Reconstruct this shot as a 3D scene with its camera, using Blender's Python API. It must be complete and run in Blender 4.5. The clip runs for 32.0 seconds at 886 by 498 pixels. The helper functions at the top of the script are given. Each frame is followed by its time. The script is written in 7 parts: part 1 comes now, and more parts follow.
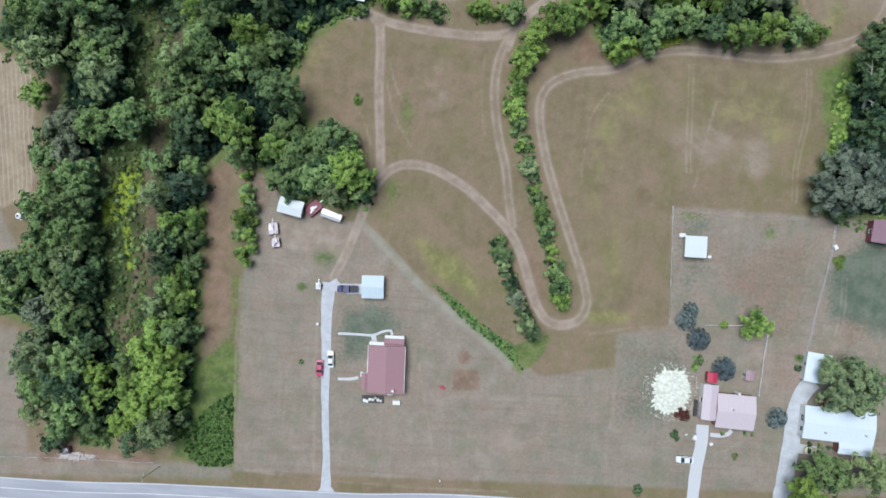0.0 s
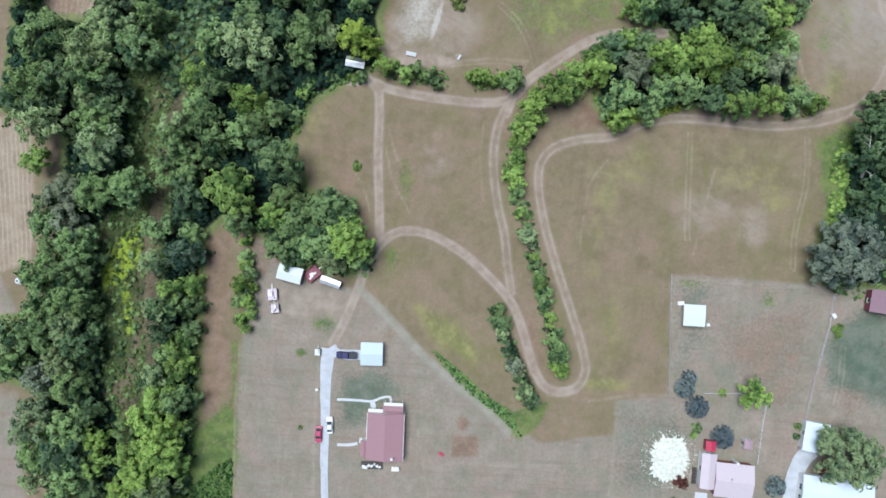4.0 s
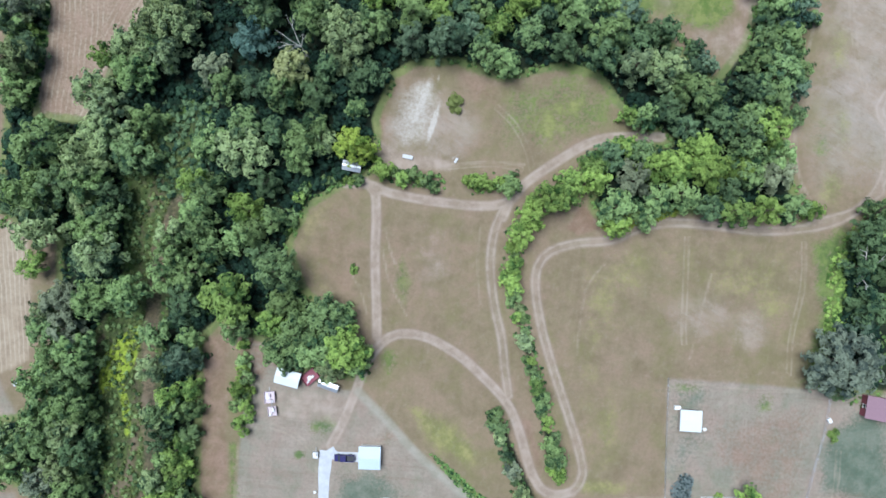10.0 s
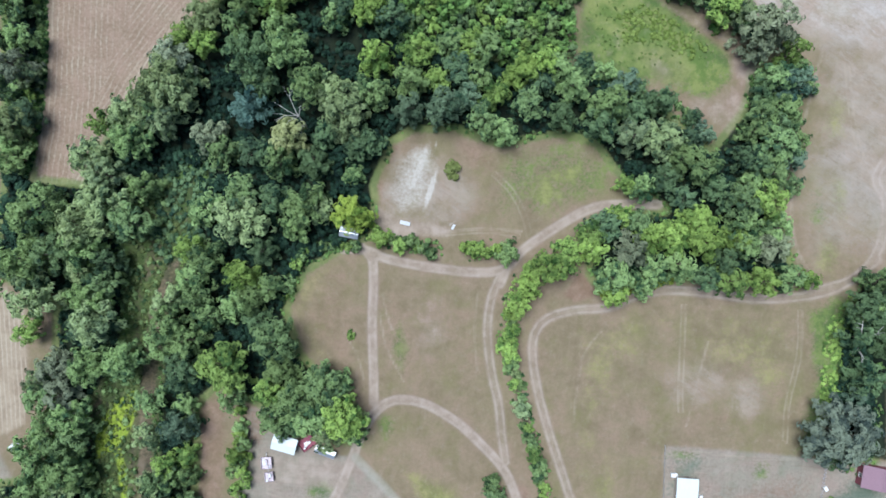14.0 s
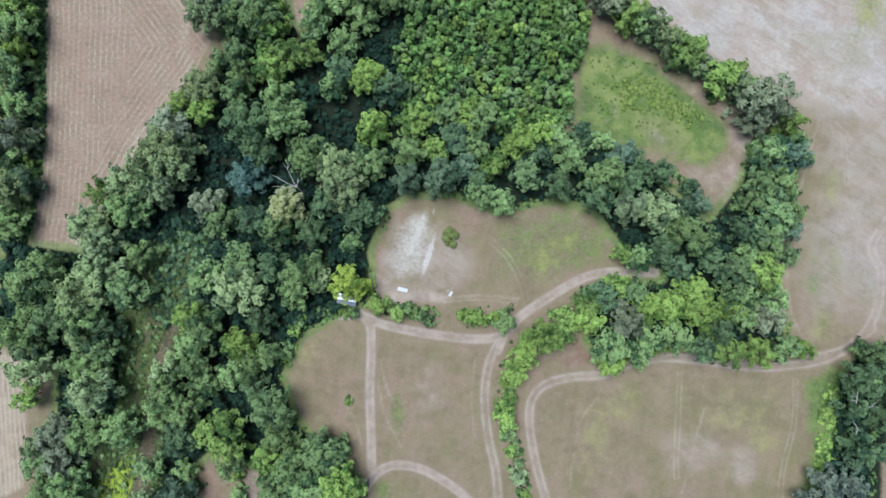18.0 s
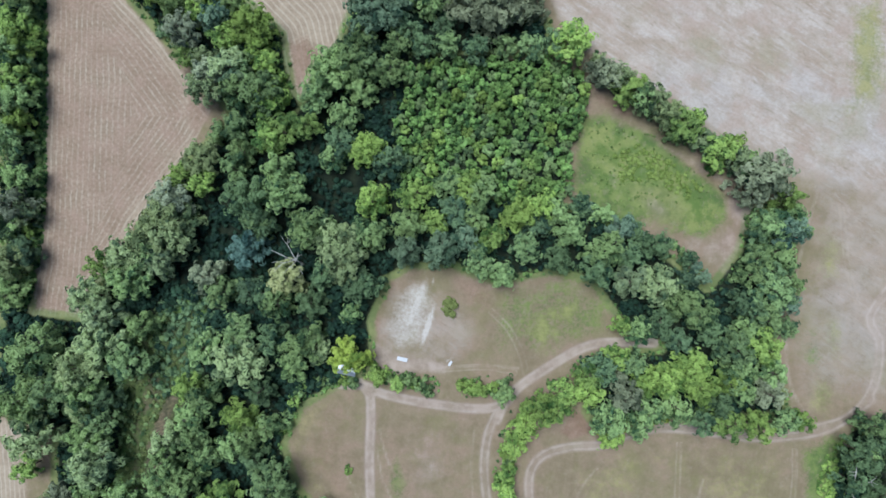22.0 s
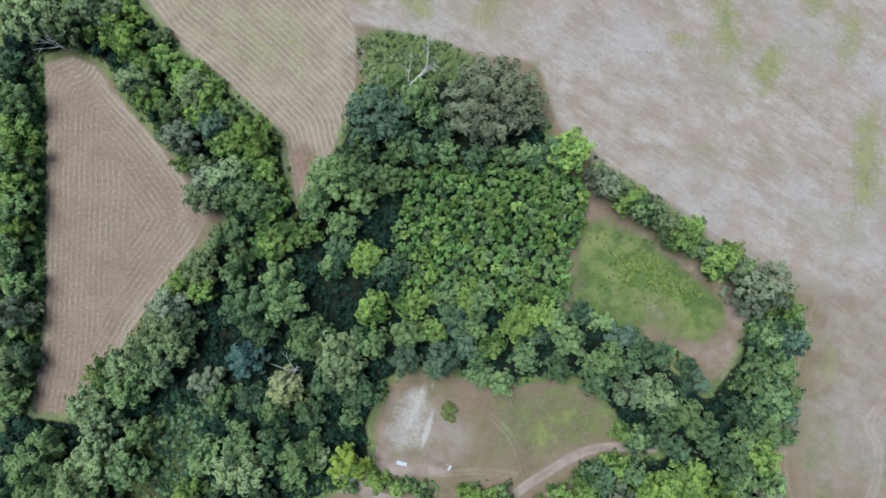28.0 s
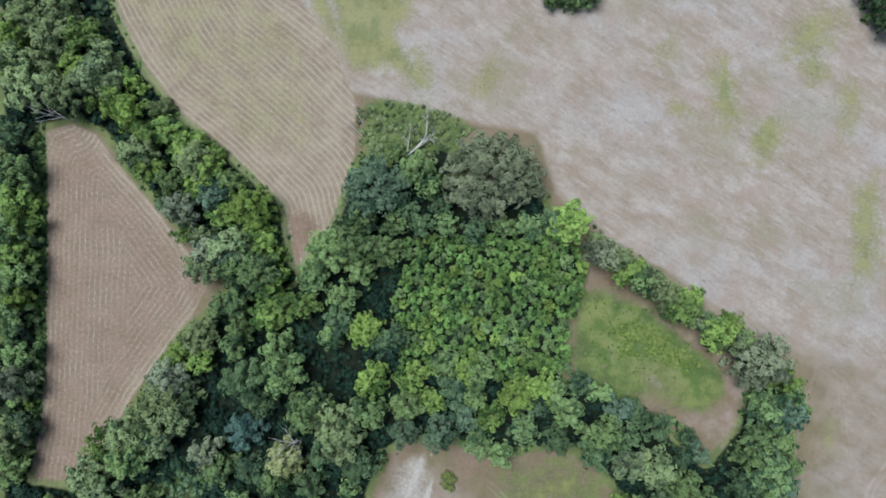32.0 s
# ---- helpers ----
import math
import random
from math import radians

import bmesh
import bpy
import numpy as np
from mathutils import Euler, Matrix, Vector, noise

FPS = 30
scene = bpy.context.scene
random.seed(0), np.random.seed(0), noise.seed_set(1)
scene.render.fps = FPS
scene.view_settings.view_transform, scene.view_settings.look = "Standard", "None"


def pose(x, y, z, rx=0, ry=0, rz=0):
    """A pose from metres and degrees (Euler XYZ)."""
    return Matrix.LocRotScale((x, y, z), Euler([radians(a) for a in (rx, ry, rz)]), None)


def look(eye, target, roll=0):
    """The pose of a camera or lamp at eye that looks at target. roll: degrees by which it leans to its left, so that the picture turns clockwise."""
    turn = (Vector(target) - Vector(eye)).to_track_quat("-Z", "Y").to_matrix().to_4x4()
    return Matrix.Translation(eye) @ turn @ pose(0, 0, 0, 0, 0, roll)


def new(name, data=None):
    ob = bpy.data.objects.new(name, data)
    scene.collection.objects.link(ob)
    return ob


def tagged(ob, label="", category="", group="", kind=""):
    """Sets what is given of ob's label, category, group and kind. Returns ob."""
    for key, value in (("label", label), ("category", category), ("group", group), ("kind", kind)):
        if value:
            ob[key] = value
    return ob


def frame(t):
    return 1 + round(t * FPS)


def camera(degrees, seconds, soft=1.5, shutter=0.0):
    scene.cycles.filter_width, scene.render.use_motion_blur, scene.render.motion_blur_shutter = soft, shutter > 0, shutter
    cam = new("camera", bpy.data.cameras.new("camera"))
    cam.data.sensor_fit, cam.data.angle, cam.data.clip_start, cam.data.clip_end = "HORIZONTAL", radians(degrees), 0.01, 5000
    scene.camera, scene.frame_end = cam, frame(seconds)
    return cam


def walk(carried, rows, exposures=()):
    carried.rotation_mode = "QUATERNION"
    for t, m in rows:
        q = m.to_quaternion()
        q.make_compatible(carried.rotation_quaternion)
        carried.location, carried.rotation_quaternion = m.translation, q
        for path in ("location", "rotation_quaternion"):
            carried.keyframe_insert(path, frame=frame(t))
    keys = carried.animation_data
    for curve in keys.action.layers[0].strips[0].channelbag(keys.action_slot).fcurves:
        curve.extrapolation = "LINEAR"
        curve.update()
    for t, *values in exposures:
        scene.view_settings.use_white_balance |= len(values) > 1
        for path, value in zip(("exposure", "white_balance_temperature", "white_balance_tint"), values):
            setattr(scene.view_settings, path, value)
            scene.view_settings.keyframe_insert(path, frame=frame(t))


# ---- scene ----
cam = camera(73.7, 32.0, 1.65)
EXPOSURE = [(0, -0.42, 5640, 6.5), (6, -0.12, 5420, 6.5), (12, -0.03, 5370, 6.5), (20, -0.11, 5320, 6.5), (25, -0.26, 5320, 6.5), (32, -0.43, 5470, 6.5)]
PATH = [
    (0, 0.531, -1.618, 160.986, 0.366, 2.412, 1.263),
    (1, 0.547, 2.548, 161.066, 0.459, 2.424, 1.288),
    (2, 0.523, 7.034, 161.166, 0.459, 2.426, 1.296),
    (3, 0.510, 11.814, 161.234, 0.378, 2.438, 1.294),
    (4.5, 0.427, 18.788, 161.343, 0.373, 2.407, 1.273),
    (6, 0.367, 25.835, 161.461, 0.346, 2.377, 1.236),
    (7, 0.321, 31.026, 161.521, 0.168, 2.366, 1.189),
    (8, 0.267, 36.180, 161.525, 0.006, 2.345, 1.157),
    (9, 0.254, 41.330, 161.470, -0.133, 2.321, 1.135),
    (10, 0.238, 46.522, 161.394, -0.275, 2.285, 1.104),
    (11, 0.245, 51.417, 161.353, -0.346, 2.250, 1.097),
    (12, 0.280, 55.889, 161.364, -0.310, 2.220, 1.108),
    (13, 0.280, 60.247, 161.369, -0.272, 2.185, 1.133),
    (14, 0.137, 64.583, 161.373, -0.256, 2.107, 1.191),
    (15.5, 0.040, 71.575, 161.549, -0.332, 2.028, 1.262),
    (17, 0.011, 78.741, 161.736, -0.444, 1.972, 1.291),
    (18, 0.034, 83.671, 161.808, -0.550, 1.973, 1.283),
    (19, 0.039, 88.595, 161.861, -0.624, 1.986, 1.277),
    (20, -0.052, 93.475, 161.921, -0.658, 1.978, 1.273),
    (21, -0.188, 98.036, 161.977, -0.567, 1.961, 1.270),
    (22, -0.216, 102.225, 162.009, -0.346, 1.976, 1.261),
    (23, -0.182, 106.632, 161.969, -0.213, 2.009, 1.255),
    (24, -0.271, 111.445, 161.924, -0.226, 2.007, 1.248),
    (25, -0.465, 116.510, 161.934, -0.335, 1.971, 1.226),
    (26.5, -0.661, 123.833, 161.887, -0.397, 1.933, 1.200),
    (28, -0.754, 131.050, 161.857, -0.423, 1.921, 1.184),
    (29, -0.723, 135.638, 161.886, -0.373, 1.952, 1.188),
    (30, -0.618, 139.994, 161.902, -0.239, 2.007, 1.202),
    (31, -0.475, 144.337, 161.946, -0.106, 2.067, 1.209),
    (32, -0.375, 148.822, 162.048, -0.024, 2.103, 1.186),
]
walk(cam, [(t, pose(*p)) for t, *p in PATH], EXPOSURE)

# ---------------------------------------------------------------- sky and light
world = bpy.data.worlds.new("overcast_sky")
scene.world = world
world.use_nodes = True
wn = world.node_tree.nodes
sky = wn.new("ShaderNodeTexSky")
sky.sky_type = "NISHITA"
sky.sun_disc = False
sky.sun_elevation = radians(72)
sky.sun_rotation = radians(-44)
sky.air_density, sky.dust_density, sky.ozone_density = 1.2, 2.5, 1.2
world.node_tree.links.new(sky.outputs[0], wn["Background"].inputs[0])
wn["Background"].inputs[1].default_value = 0.078
sun = new("sun", bpy.data.lights.new("sun", "SUN"))
sun.data.energy, sun.data.angle, sun.data.color = 4.4, radians(36), (1.0, 0.97, 0.91)
sun.matrix_world = look((-34, 37, 160), (0, 0, 0))


# ---------------------------------------------------------------- material helpers
class Mat:
    """A small wrapper to write node materials in few lines."""

    def __init__(self, name, rough=0.85, metal=0.0, spec=0.3):
        self.m = bpy.data.materials.new(name)
        self.m.use_nodes = True
        self.t = self.m.node_tree
        self.bsdf = self.t.nodes["Principled BSDF"]
        self.bsdf.inputs["Roughness"].default_value = rough
        self.bsdf.inputs["Metallic"].default_value = metal
        self.bsdf.inputs["Specular IOR Level"].default_value = spec
        self.pos = self.t.nodes.new("ShaderNodeNewGeometry").outputs["Position"]

    def put(self, value, socket):
        if isinstance(value, bpy.types.NodeSocket):
            self.t.links.new(value, socket)
        elif isinstance(value, tuple) and len(value) == 3 and socket.type == "RGBA":
            socket.default_value = (*value, 1)
        else:
            socket.default_value = value

    def noise(self, scale, detail=4.0, rough=0.6, stretch=None, turn=0.0, distort=0.0):
        n = self.t.nodes.new("ShaderNodeTexNoise")
        n.inputs["Scale"].default_value, n.inputs["Detail"].default_value = scale, detail
        n.inputs["Roughness"].default_value, n.inputs["Distortion"].default_value = rough, distort
        v = self.pos
        if stretch:
            for key, value in (("Rotation", (0, 0, radians(turn))), ("Scale", stretch)):
                mp = self.t.nodes.new("ShaderNodeMapping")
                mp.inputs[key].default_value = value
                self.t.links.new(v, mp.inputs[0])
                v = mp.outputs[0]
        self.t.links.new(v, n.inputs["Vector"])
        return n.outputs["Fac"]

    def step(self, value, lo, hi, a=0.0, b=1.0):
        n = self.t.nodes.new("ShaderNodeMapRange")
        n.interpolation_type = "SMOOTHSTEP"
        for i, v in enumerate((value, lo, hi, a, b)):
            self.put(v, n.inputs[i])
        return n.outputs[0]

    def math(self, op, a, b=0.0):
        n = self.t.nodes.new("ShaderNodeMath")
        n.operation = op
        self.put(a, n.inputs[0])
        self.put(b, n.inputs[1])
        return n.outputs[0]

    def mix(self, fac, a, b, blend="MIX"):
        n = self.t.nodes.new("ShaderNodeMix")
        n.data_type, n.blend_type = "RGBA", blend
        self.put(fac, n.inputs[0])
        self.put(a, n.inputs[6])
        self.put(b, n.inputs[7])
        return n.outputs[2]

    def attr(self, name):
        n = self.t.nodes.new("ShaderNodeAttribute")
        n.attribute_name = name
        return n.outputs["Fac"]

    def random(self):
        return self.t.nodes.new("ShaderNodeObjectInfo").outputs["Random"]

    def island(self):
        return self.t.nodes.new("ShaderNodeNewGeometry").outputs["Random Per Island"]

    def bump(self, height, distance, strength=1.0):
        n = self.t.nodes.new("ShaderNodeBump")
        n.inputs["Distance"].default_value, n.inputs["Strength"].default_value = distance, strength
        self.t.links.new(height, n.inputs["Height"])
        self.t.links.new(n.outputs[0], self.bsdf.inputs["Normal"])

    def base(self, colour):
        self.put(colour, self.bsdf.inputs["Base Color"])
        return self.m


def painted(name, colour, rough=0.5, wear=0.25, metal=0.0, scale=3.0):
    m = Mat(name, rough, metal)
    dark = tuple(c * 0.6 for c in colour)
    c = m.mix(m.step(m.noise(scale, 6, 0.65), 0.4, 0.75, 0.0, wear), colour, dark)
    c = m.mix(m.step(m.noise(scale * 9, 3), 0.5, 0.8, 0.0, wear * 0.6), c, tuple(v * 0.75 for v in colour))
    m.bump(m.noise(scale * 6, 3), 0.01, 0.3)
    return m.base(c)


# ---------------------------------------------------------------- ground
def ground_material():
    m = Mat("dry_grassland", 0.95, 0, 0.1)
    big, mid, fine = m.noise(0.04, 6, 0.62), m.noise(0.2, 8, 0.66), m.noise(1.1, 8, 0.75)
    tuft = m.noise(0.55, 6, 0.7, (1.0, 0.8, 1.0), 20)
    streak = m.noise(0.5, 5, 0.65, (1.0, 0.07, 1.0), 4)
    swath = m.noise(0.45, 6, 0.7, (0.06, 1.0, 1.0), 2)
    patch, blot = m.noise(0.085, 7, 0.66), m.noise(0.11, 7, 0.7, (1.0, 0.8, 1.0), 40)
    cross = m.noise(0.2, 7, 0.62, (0.42, 1.0, 1.0), 33)
    straw = m.mix(m.step(mid, 0.3, 0.7), (0.196, 0.151, 0.092), (0.258, 0.201, 0.13))
    straw = m.mix(m.step(big, 0.42, 0.66, 0, 0.65), straw, (0.205, 0.182, 0.088))
    straw = m.mix(m.step(streak, 0.42, 0.75, 0, 0.4), straw, (0.18, 0.148, 0.082))
    straw = m.mix(m.step(patch, 0.4, 0.64, 0, 0.75), straw, (0.285, 0.205, 0.145))
    straw = m.mix(m.step(blot, 0.48, 0.68, 0, 0.5), straw, (0.19, 0.178, 0.075))
    fleck = m.noise(0.9, 6, 0.7, (0.22, 1.0, 1.0), 33)
    broad = m.noise(0.045, 6, 0.65, (0.5, 1.0, 1.0), 33)
    pale = m.mix(m.step(cross, 0.34, 0.66), (0.34, 0.265, 0.20), (0.455, 0.385, 0.325))
    pale = m.mix(m.step(broad, 0.46, 0.62, 0, 0.7), pale, (0.425, 0.38, 0.345))
    pale = m.mix(m.step(fleck, 0.5, 0.62, 0, 0.5), pale, (0.49, 0.435, 0.39))
    pale = m.mix(m.step(fleck, 0.44, 0.34, 0, 0.55), pale, (0.24, 0.20, 0.135))
    pale = m.mix(m.step(mid, 0.48, 0.66, 0, 0.4), pale, (0.29, 0.235, 0.165))
    pale = m.mix(m.step(big, 0.5, 0.64, 0, 0.5), pale, (0.30, 0.265, 0.165))
    pale = m.mix(m.step(blot, 0.47, 0.64, 0, 0.55), pale, (0.37, 0.275, 0.215))
    lawn = m.mix(m.step(mid, 0.3, 0.7), (0.262, 0.217, 0.17), (0.345, 0.288, 0.235))
    lawn = m.mix(m.step(big, 0.42, 0.64, 0, 0.5), lawn, (0.19, 0.21, 0.155))
    lawn = m.mix(m.step(streak, 0.48, 0.72, 0, 0.45), lawn, (0.36, 0.31, 0.25))
    lawn = m.mix(m.step(patch, 0.42, 0.66, 0, 0.7), lawn, (0.335, 0.25, 0.205))
    lawn = m.mix(m.step(blot, 0.46, 0.68, 0, 0.6), lawn, (0.215, 0.22, 0.15))
    lawn = m.mix(m.step(swath, 0.48, 0.66, 0, 0.35), lawn, (0.225, 0.165, 0.125))
    green = m.mix(m.step(mid, 0.4, 0.6), (0.06, 0.132, 0.026), (0.15, 0.22, 0.05))
    green = m.mix(m.step(tuft, 0.52, 0.62, 0.0, 0.5), green, (0.19, 0.165, 0.09))
    damp = m.mix(m.step(mid, 0.38, 0.62), (0.07, 0.12, 0.082), (0.145, 0.18, 0.135))
    soil = m.mix(m.step(mid, 0.38, 0.64), (0.30, 0.232, 0.18), (0.41, 0.33, 0.27))
    sand = m.mix(m.step(fine, 0.35, 0.65), (0.47, 0.425, 0.375), (0.62, 0.58, 0.52))
    # Woodland floor: shade under the crowns is painted in, hence nearly black.
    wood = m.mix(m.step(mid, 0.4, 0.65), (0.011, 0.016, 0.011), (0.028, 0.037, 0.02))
    till = m.mix(m.step(mid, 0.35, 0.65), (0.295, 0.225, 0.158), (0.385, 0.305, 0.218))

    rough = m.math("ADD", m.math("ADD", m.math("MULTIPLY", mid, 0.6), m.math("MULTIPLY", patch, 0.35)), m.math("MULTIPLY", m.math("SUBTRACT", fine, 0.45), 0.6))

    def edge(name, soft=0.5):
        return m.step(m.math("ADD", m.attr(name), m.math("MULTIPLY", m.math("SUBTRACT", rough, 0.5), soft * 1.4)), 0.25, 0.75)

    rows = m.math("SINE", m.math("ADD", m.math("MULTIPLY", m.attr("furrow"), 4.0), m.math("MULTIPLY", m.noise(0.06, 3), 9.0)))
    rows = m.math("MULTIPLY", m.step(rows, 0.1, 0.95), m.step(m.noise(0.14, 5, 0.7), 0.28, 0.56))
    till = m.mix(m.math("MULTIPLY", rows, 0.62), till, (0.48, 0.41, 0.315))
    c = m.mix(edge("pale"), straw, pale)
    c = m.mix(edge("lawn"), c, lawn)
    c = m.mix(edge("till"), c, till)
    c = m.mix(m.math("MULTIPLY", edge("green", 1.3), 0.8), c, green)
    c = m.mix(m.math("MULTIPLY", edge("flush", 0.9), 0.8), c, m.mix(m.step(mid, 0.4, 0.6), (0.19, 0.215, 0.062), (0.31, 0.295, 0.11)))
    c = m.mix(m.math("MULTIPLY", edge("meadow", 1.1), 0.75), c, m.mix(m.step(mid, 0.4, 0.6), (0.12, 0.18, 0.042), (0.22, 0.25, 0.08)))
    c = m.mix(m.math("MULTIPLY", edge("damp", 1.2), 0.8), c, damp)
    c = m.mix(m.math("MULTIPLY", edge("rust", 1.0), 0.8), c, m.mix(m.step(mid, 0.35, 0.65), (0.2, 0.125, 0.085), (0.29, 0.195, 0.145)))
    bare = m.math("SUBTRACT", 1.0, m.math("MULTIPLY", m.math("MAXIMUM", m.attr("pale"), m.attr("till")), 0.7))
    c = m.mix(m.step(fine, 0.42, 0.62, 0.0, 0.34), c, m.mix(0.5, c, (0.11, 0.095, 0.05)))
    c = m.mix(m.math("MULTIPLY", m.step(tuft, 0.53, 0.66, 0.0, 0.22), bare), c, m.mix(0.45, c, (0.42, 0.37, 0.31)))
    c = m.mix(m.math("MULTIPLY", m.step(tuft, 0.46, 0.36, 0.0, 0.25), bare), c, m.mix(0.5, c, (0.12, 0.115, 0.06)))
    c = m.mix(m.math("MULTIPLY", edge("verge", 1.2), 0.6), c, m.mix(m.step(mid, 0.4, 0.62), (0.085, 0.165, 0.035), (0.17, 0.235, 0.06)))
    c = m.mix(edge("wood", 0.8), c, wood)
    c = m.mix(edge("lime", 0.5), c, m.mix(m.step(fine, 0.35, 0.65), (0.19, 0.27, 0.03), (0.35, 0.42, 0.06)))
    c = m.mix(m.math("MULTIPLY", edge("bare", 0.9), 0.8), c, m.mix(m.step(mid, 0.4, 0.62), (0.13, 0.10, 0.06), (0.2, 0.155, 0.11)))
    c = m.mix(m.math("MULTIPLY", edge("sand", 0.5), 0.7), c, sand)
    c = m.mix(m.math("MULTIPLY", edge("dirt", 0.45), 0.85), c, soil)
    away = m.math("ADD", m.attr("track"), m.math("MULTIPLY", m.math("SUBTRACT", mid, 0.5), 0.45))
    line = m.step(m.attr("faint"), 0.15, 0.8, 0.42, 0.0)
    pair = m.step(m.math("ABSOLUTE", m.math("SUBTRACT", m.attr("faint_ruts"), 0.75)), 0.1, 0.42, 0.34, 0.0)
    c = m.mix(m.math("MULTIPLY", m.math("MAXIMUM", line, pair), m.step(mid, 0.34, 0.62, 0.1, 1.0)), c, (0.40, 0.33, 0.255))
    solid = m.step(m.math("ADD", m.attr("path"), m.math("MULTIPLY", m.math("SUBTRACT", mid, 0.5), 0.9)), 0.85, 1.85, 0.8, 0.0)
    body = m.step(away, 1.0, 1.9, 0.45, 0.0)
    wheel = m.step(m.math("ABSOLUTE", m.math("SUBTRACT", away, 0.8)), 0.1, 0.55, 0.62, 0.0)
    c = m.mix(m.math("MULTIPLY", m.step(m.attr("path"), 1.2, 3.2, 0.35, 0.0), m.step(patch, 0.4, 0.6)), c, (0.25, 0.18, 0.135))
    c = m.mix(m.math("MULTIPLY", m.math("MAXIMUM", m.math("MAXIMUM", body, wheel), solid), m.step(m.noise(0.3, 5), 0.25, 0.5, 0.7, 1.0)), c, soil)
    tread = m.step(m.math("ABSOLUTE", m.math("SUBTRACT", m.math("MINIMUM", m.attr("path"), m.attr("track")), 0.85)), 0.1, 0.55, 0.28, 0.0)
    c = m.mix(m.math("MULTIPLY", tread, m.step(m.noise(0.25, 5), 0.35, 0.6)), c, (0.47, 0.40, 0.345))
    c = m.mix(m.step(m.math("ADD", m.attr("strip"), m.math("MULTIPLY", m.math("SUBTRACT", mid, 0.5), 0.9)), 0.5, 1.9, 0.6, 0.0), c, m.mix(m.step(mid, 0.4, 0.6), (0.30, 0.285, 0.22), (0.37, 0.35, 0.29)))
    m.bump(m.math("ADD", fine, m.math("MULTIPLY", mid, 0.6)), 0.15, 0.5)
    return m.base(c)


def smooth(d, lo, hi):
    v = np.clip((d - lo) / (hi - lo), 0, 1)
    return v * v * (3 - 2 * v)


def line_distance(px, py, pts, closed=False):
    best = np.full(px.shape, 1e9)
    pts = list(pts) + ([pts[0]] if closed else [])
    for (ax, ay), (bx, by) in zip(pts, pts[1:]):
        dx, dy = bx - ax, by - ay
        t = np.clip(((px - ax) * dx + (py - ay) * dy) / (dx * dx + dy * dy + 1e-9), 0, 1)
        best = np.minimum(best, np.hypot(px - ax - t * dx, py - ay - t * dy))
    return best


def inside(px, py, pts):
    odd = np.zeros(np.shape(px), bool)
    for (ax, ay), (bx, by) in zip(pts, list(pts[1:]) + [pts[0]]):
        with np.errstate(divide="ignore", invalid="ignore"):
            odd ^= ((ay > py) != (by > py)) & (px < (bx - ax) * (py - ay) / (by - ay + 1e-12) + ax)
    return odd


def curved(pts, step=2.0):
    """A smooth line through the given points."""
    p = [Vector(q) for q in pts]
    p = [2 * p[0] - p[1], *p, 2 * p[-1] - p[-2]]
    out = []
    for a, b, c, d in zip(p, p[1:], p[2:], p[3:]):
        n = max(2, int((c - b).length / step))
        for i in range(n):
            t = i / n
            out.append(0.5 * (2 * b + (c - a) * t + (2 * a - 5 * b + 4 * c - d) * t * t + (3 * b - a - 3 * c + d) * t ** 3))
    out.append(p[-2])
    return [tuple(v) for v in out]


def outline(*pts):
    return list(pts)


WEST = outline((-125.7, 119), (-120.5, 81.3), (-106.5, 80), (-100.5, 93.5), (-86.9, 104.1), (-76.3, 104.1), (-77.4, 83.2), (-89.5, 77.1), (-93.9, 65.1), (-93.5, 38.1), (-97, 27), (-104, 17), (-104.5, 2), (-100.5, -9), (-98.5, -22.2), (-94.3, -32.5), (-92.2, -53.4), (-109.1, -55.5), (-118.7, -45.3), (-119.2, -25.7), (-130.3, -21.5), (-130.7, -4.9), (-118.3, -1.6), (-113.9, 7.6), (-114.2, 46.9), (-126, 51.3), (-132.3, 54.3))
MIDDLE = outline((-74.3, 80.3), (-75.6, 65.4), (-82.9, 44.3), (-84.1, 26.3), (-85.5, 17.3), (-84, -21.8), (-83.1, -20.2), (-92.1, -29.5), (-92.2, -53.4), (-84.5, -56.1), (-75.5, -52.8), (-73.1, -25.9), (-72.7, 18.8), (-67.5, 24.1), (-51.5, 17.7), (-48.4, 12.5), (-27.4, 9.2), (-25.3, 16.6), (-33.7, 23.9), (-44.4, 34.1), (-48.4, 45.9), (-43.4, 56.4), (-34.6, 62.3), (-23.8, 67.6), (-24.8, 80.8), (-20.6, 91.1), (-34.1, 101.3), (-56.4, 92.3))
NORTH = outline((-87.3, 112.3), (-78.4, 124.4), (-67.2, 133.5), (-65.1, 146.9), (-57.5, 142.5), (-48.5, 138.2), (-39.7, 150), (-39.3, 148.1), (-33.7, 164.5), (-30.9, 173.5), (-18.9, 172.2), (15, 165.4), (21.6, 164), (23.3, 155.2), (-15.6, 153), (-14.9, 119.1), (5.8, 116.7), (26.3, 114.3), (35.1, 111.7), (54, 102.1), (65.6, 92.3), (73.4, 102.2), (75.9, 113.8), (85.8, 115.4), (88.8, 109.7), (83.5, 96.6), (82.6, 79.3), (88.9, 57.7), (63.3, 56.9), (48.9, 56.5), (37.4, 52.5), (33.7, 57.5), (34.1, 69.2), (36.9, 73.7), (54.1, 75.6), (42.4, 82.6), (35, 92.6), (26.2, 95.4), (8.8, 92.1), (-3.1, 96.2), (-14.9, 95.9), (-22.2, 91.4), (-26.4, 79.4), (-38.3, 79.1), (-59.5, 84.5), (-71.4, 72.3), (-73.1, 84.2), (-85.3, 83.9), (-88.2, 74.8), (-97.3, 68.6), (-102.1, 80.5), (-98.4, 91.1))
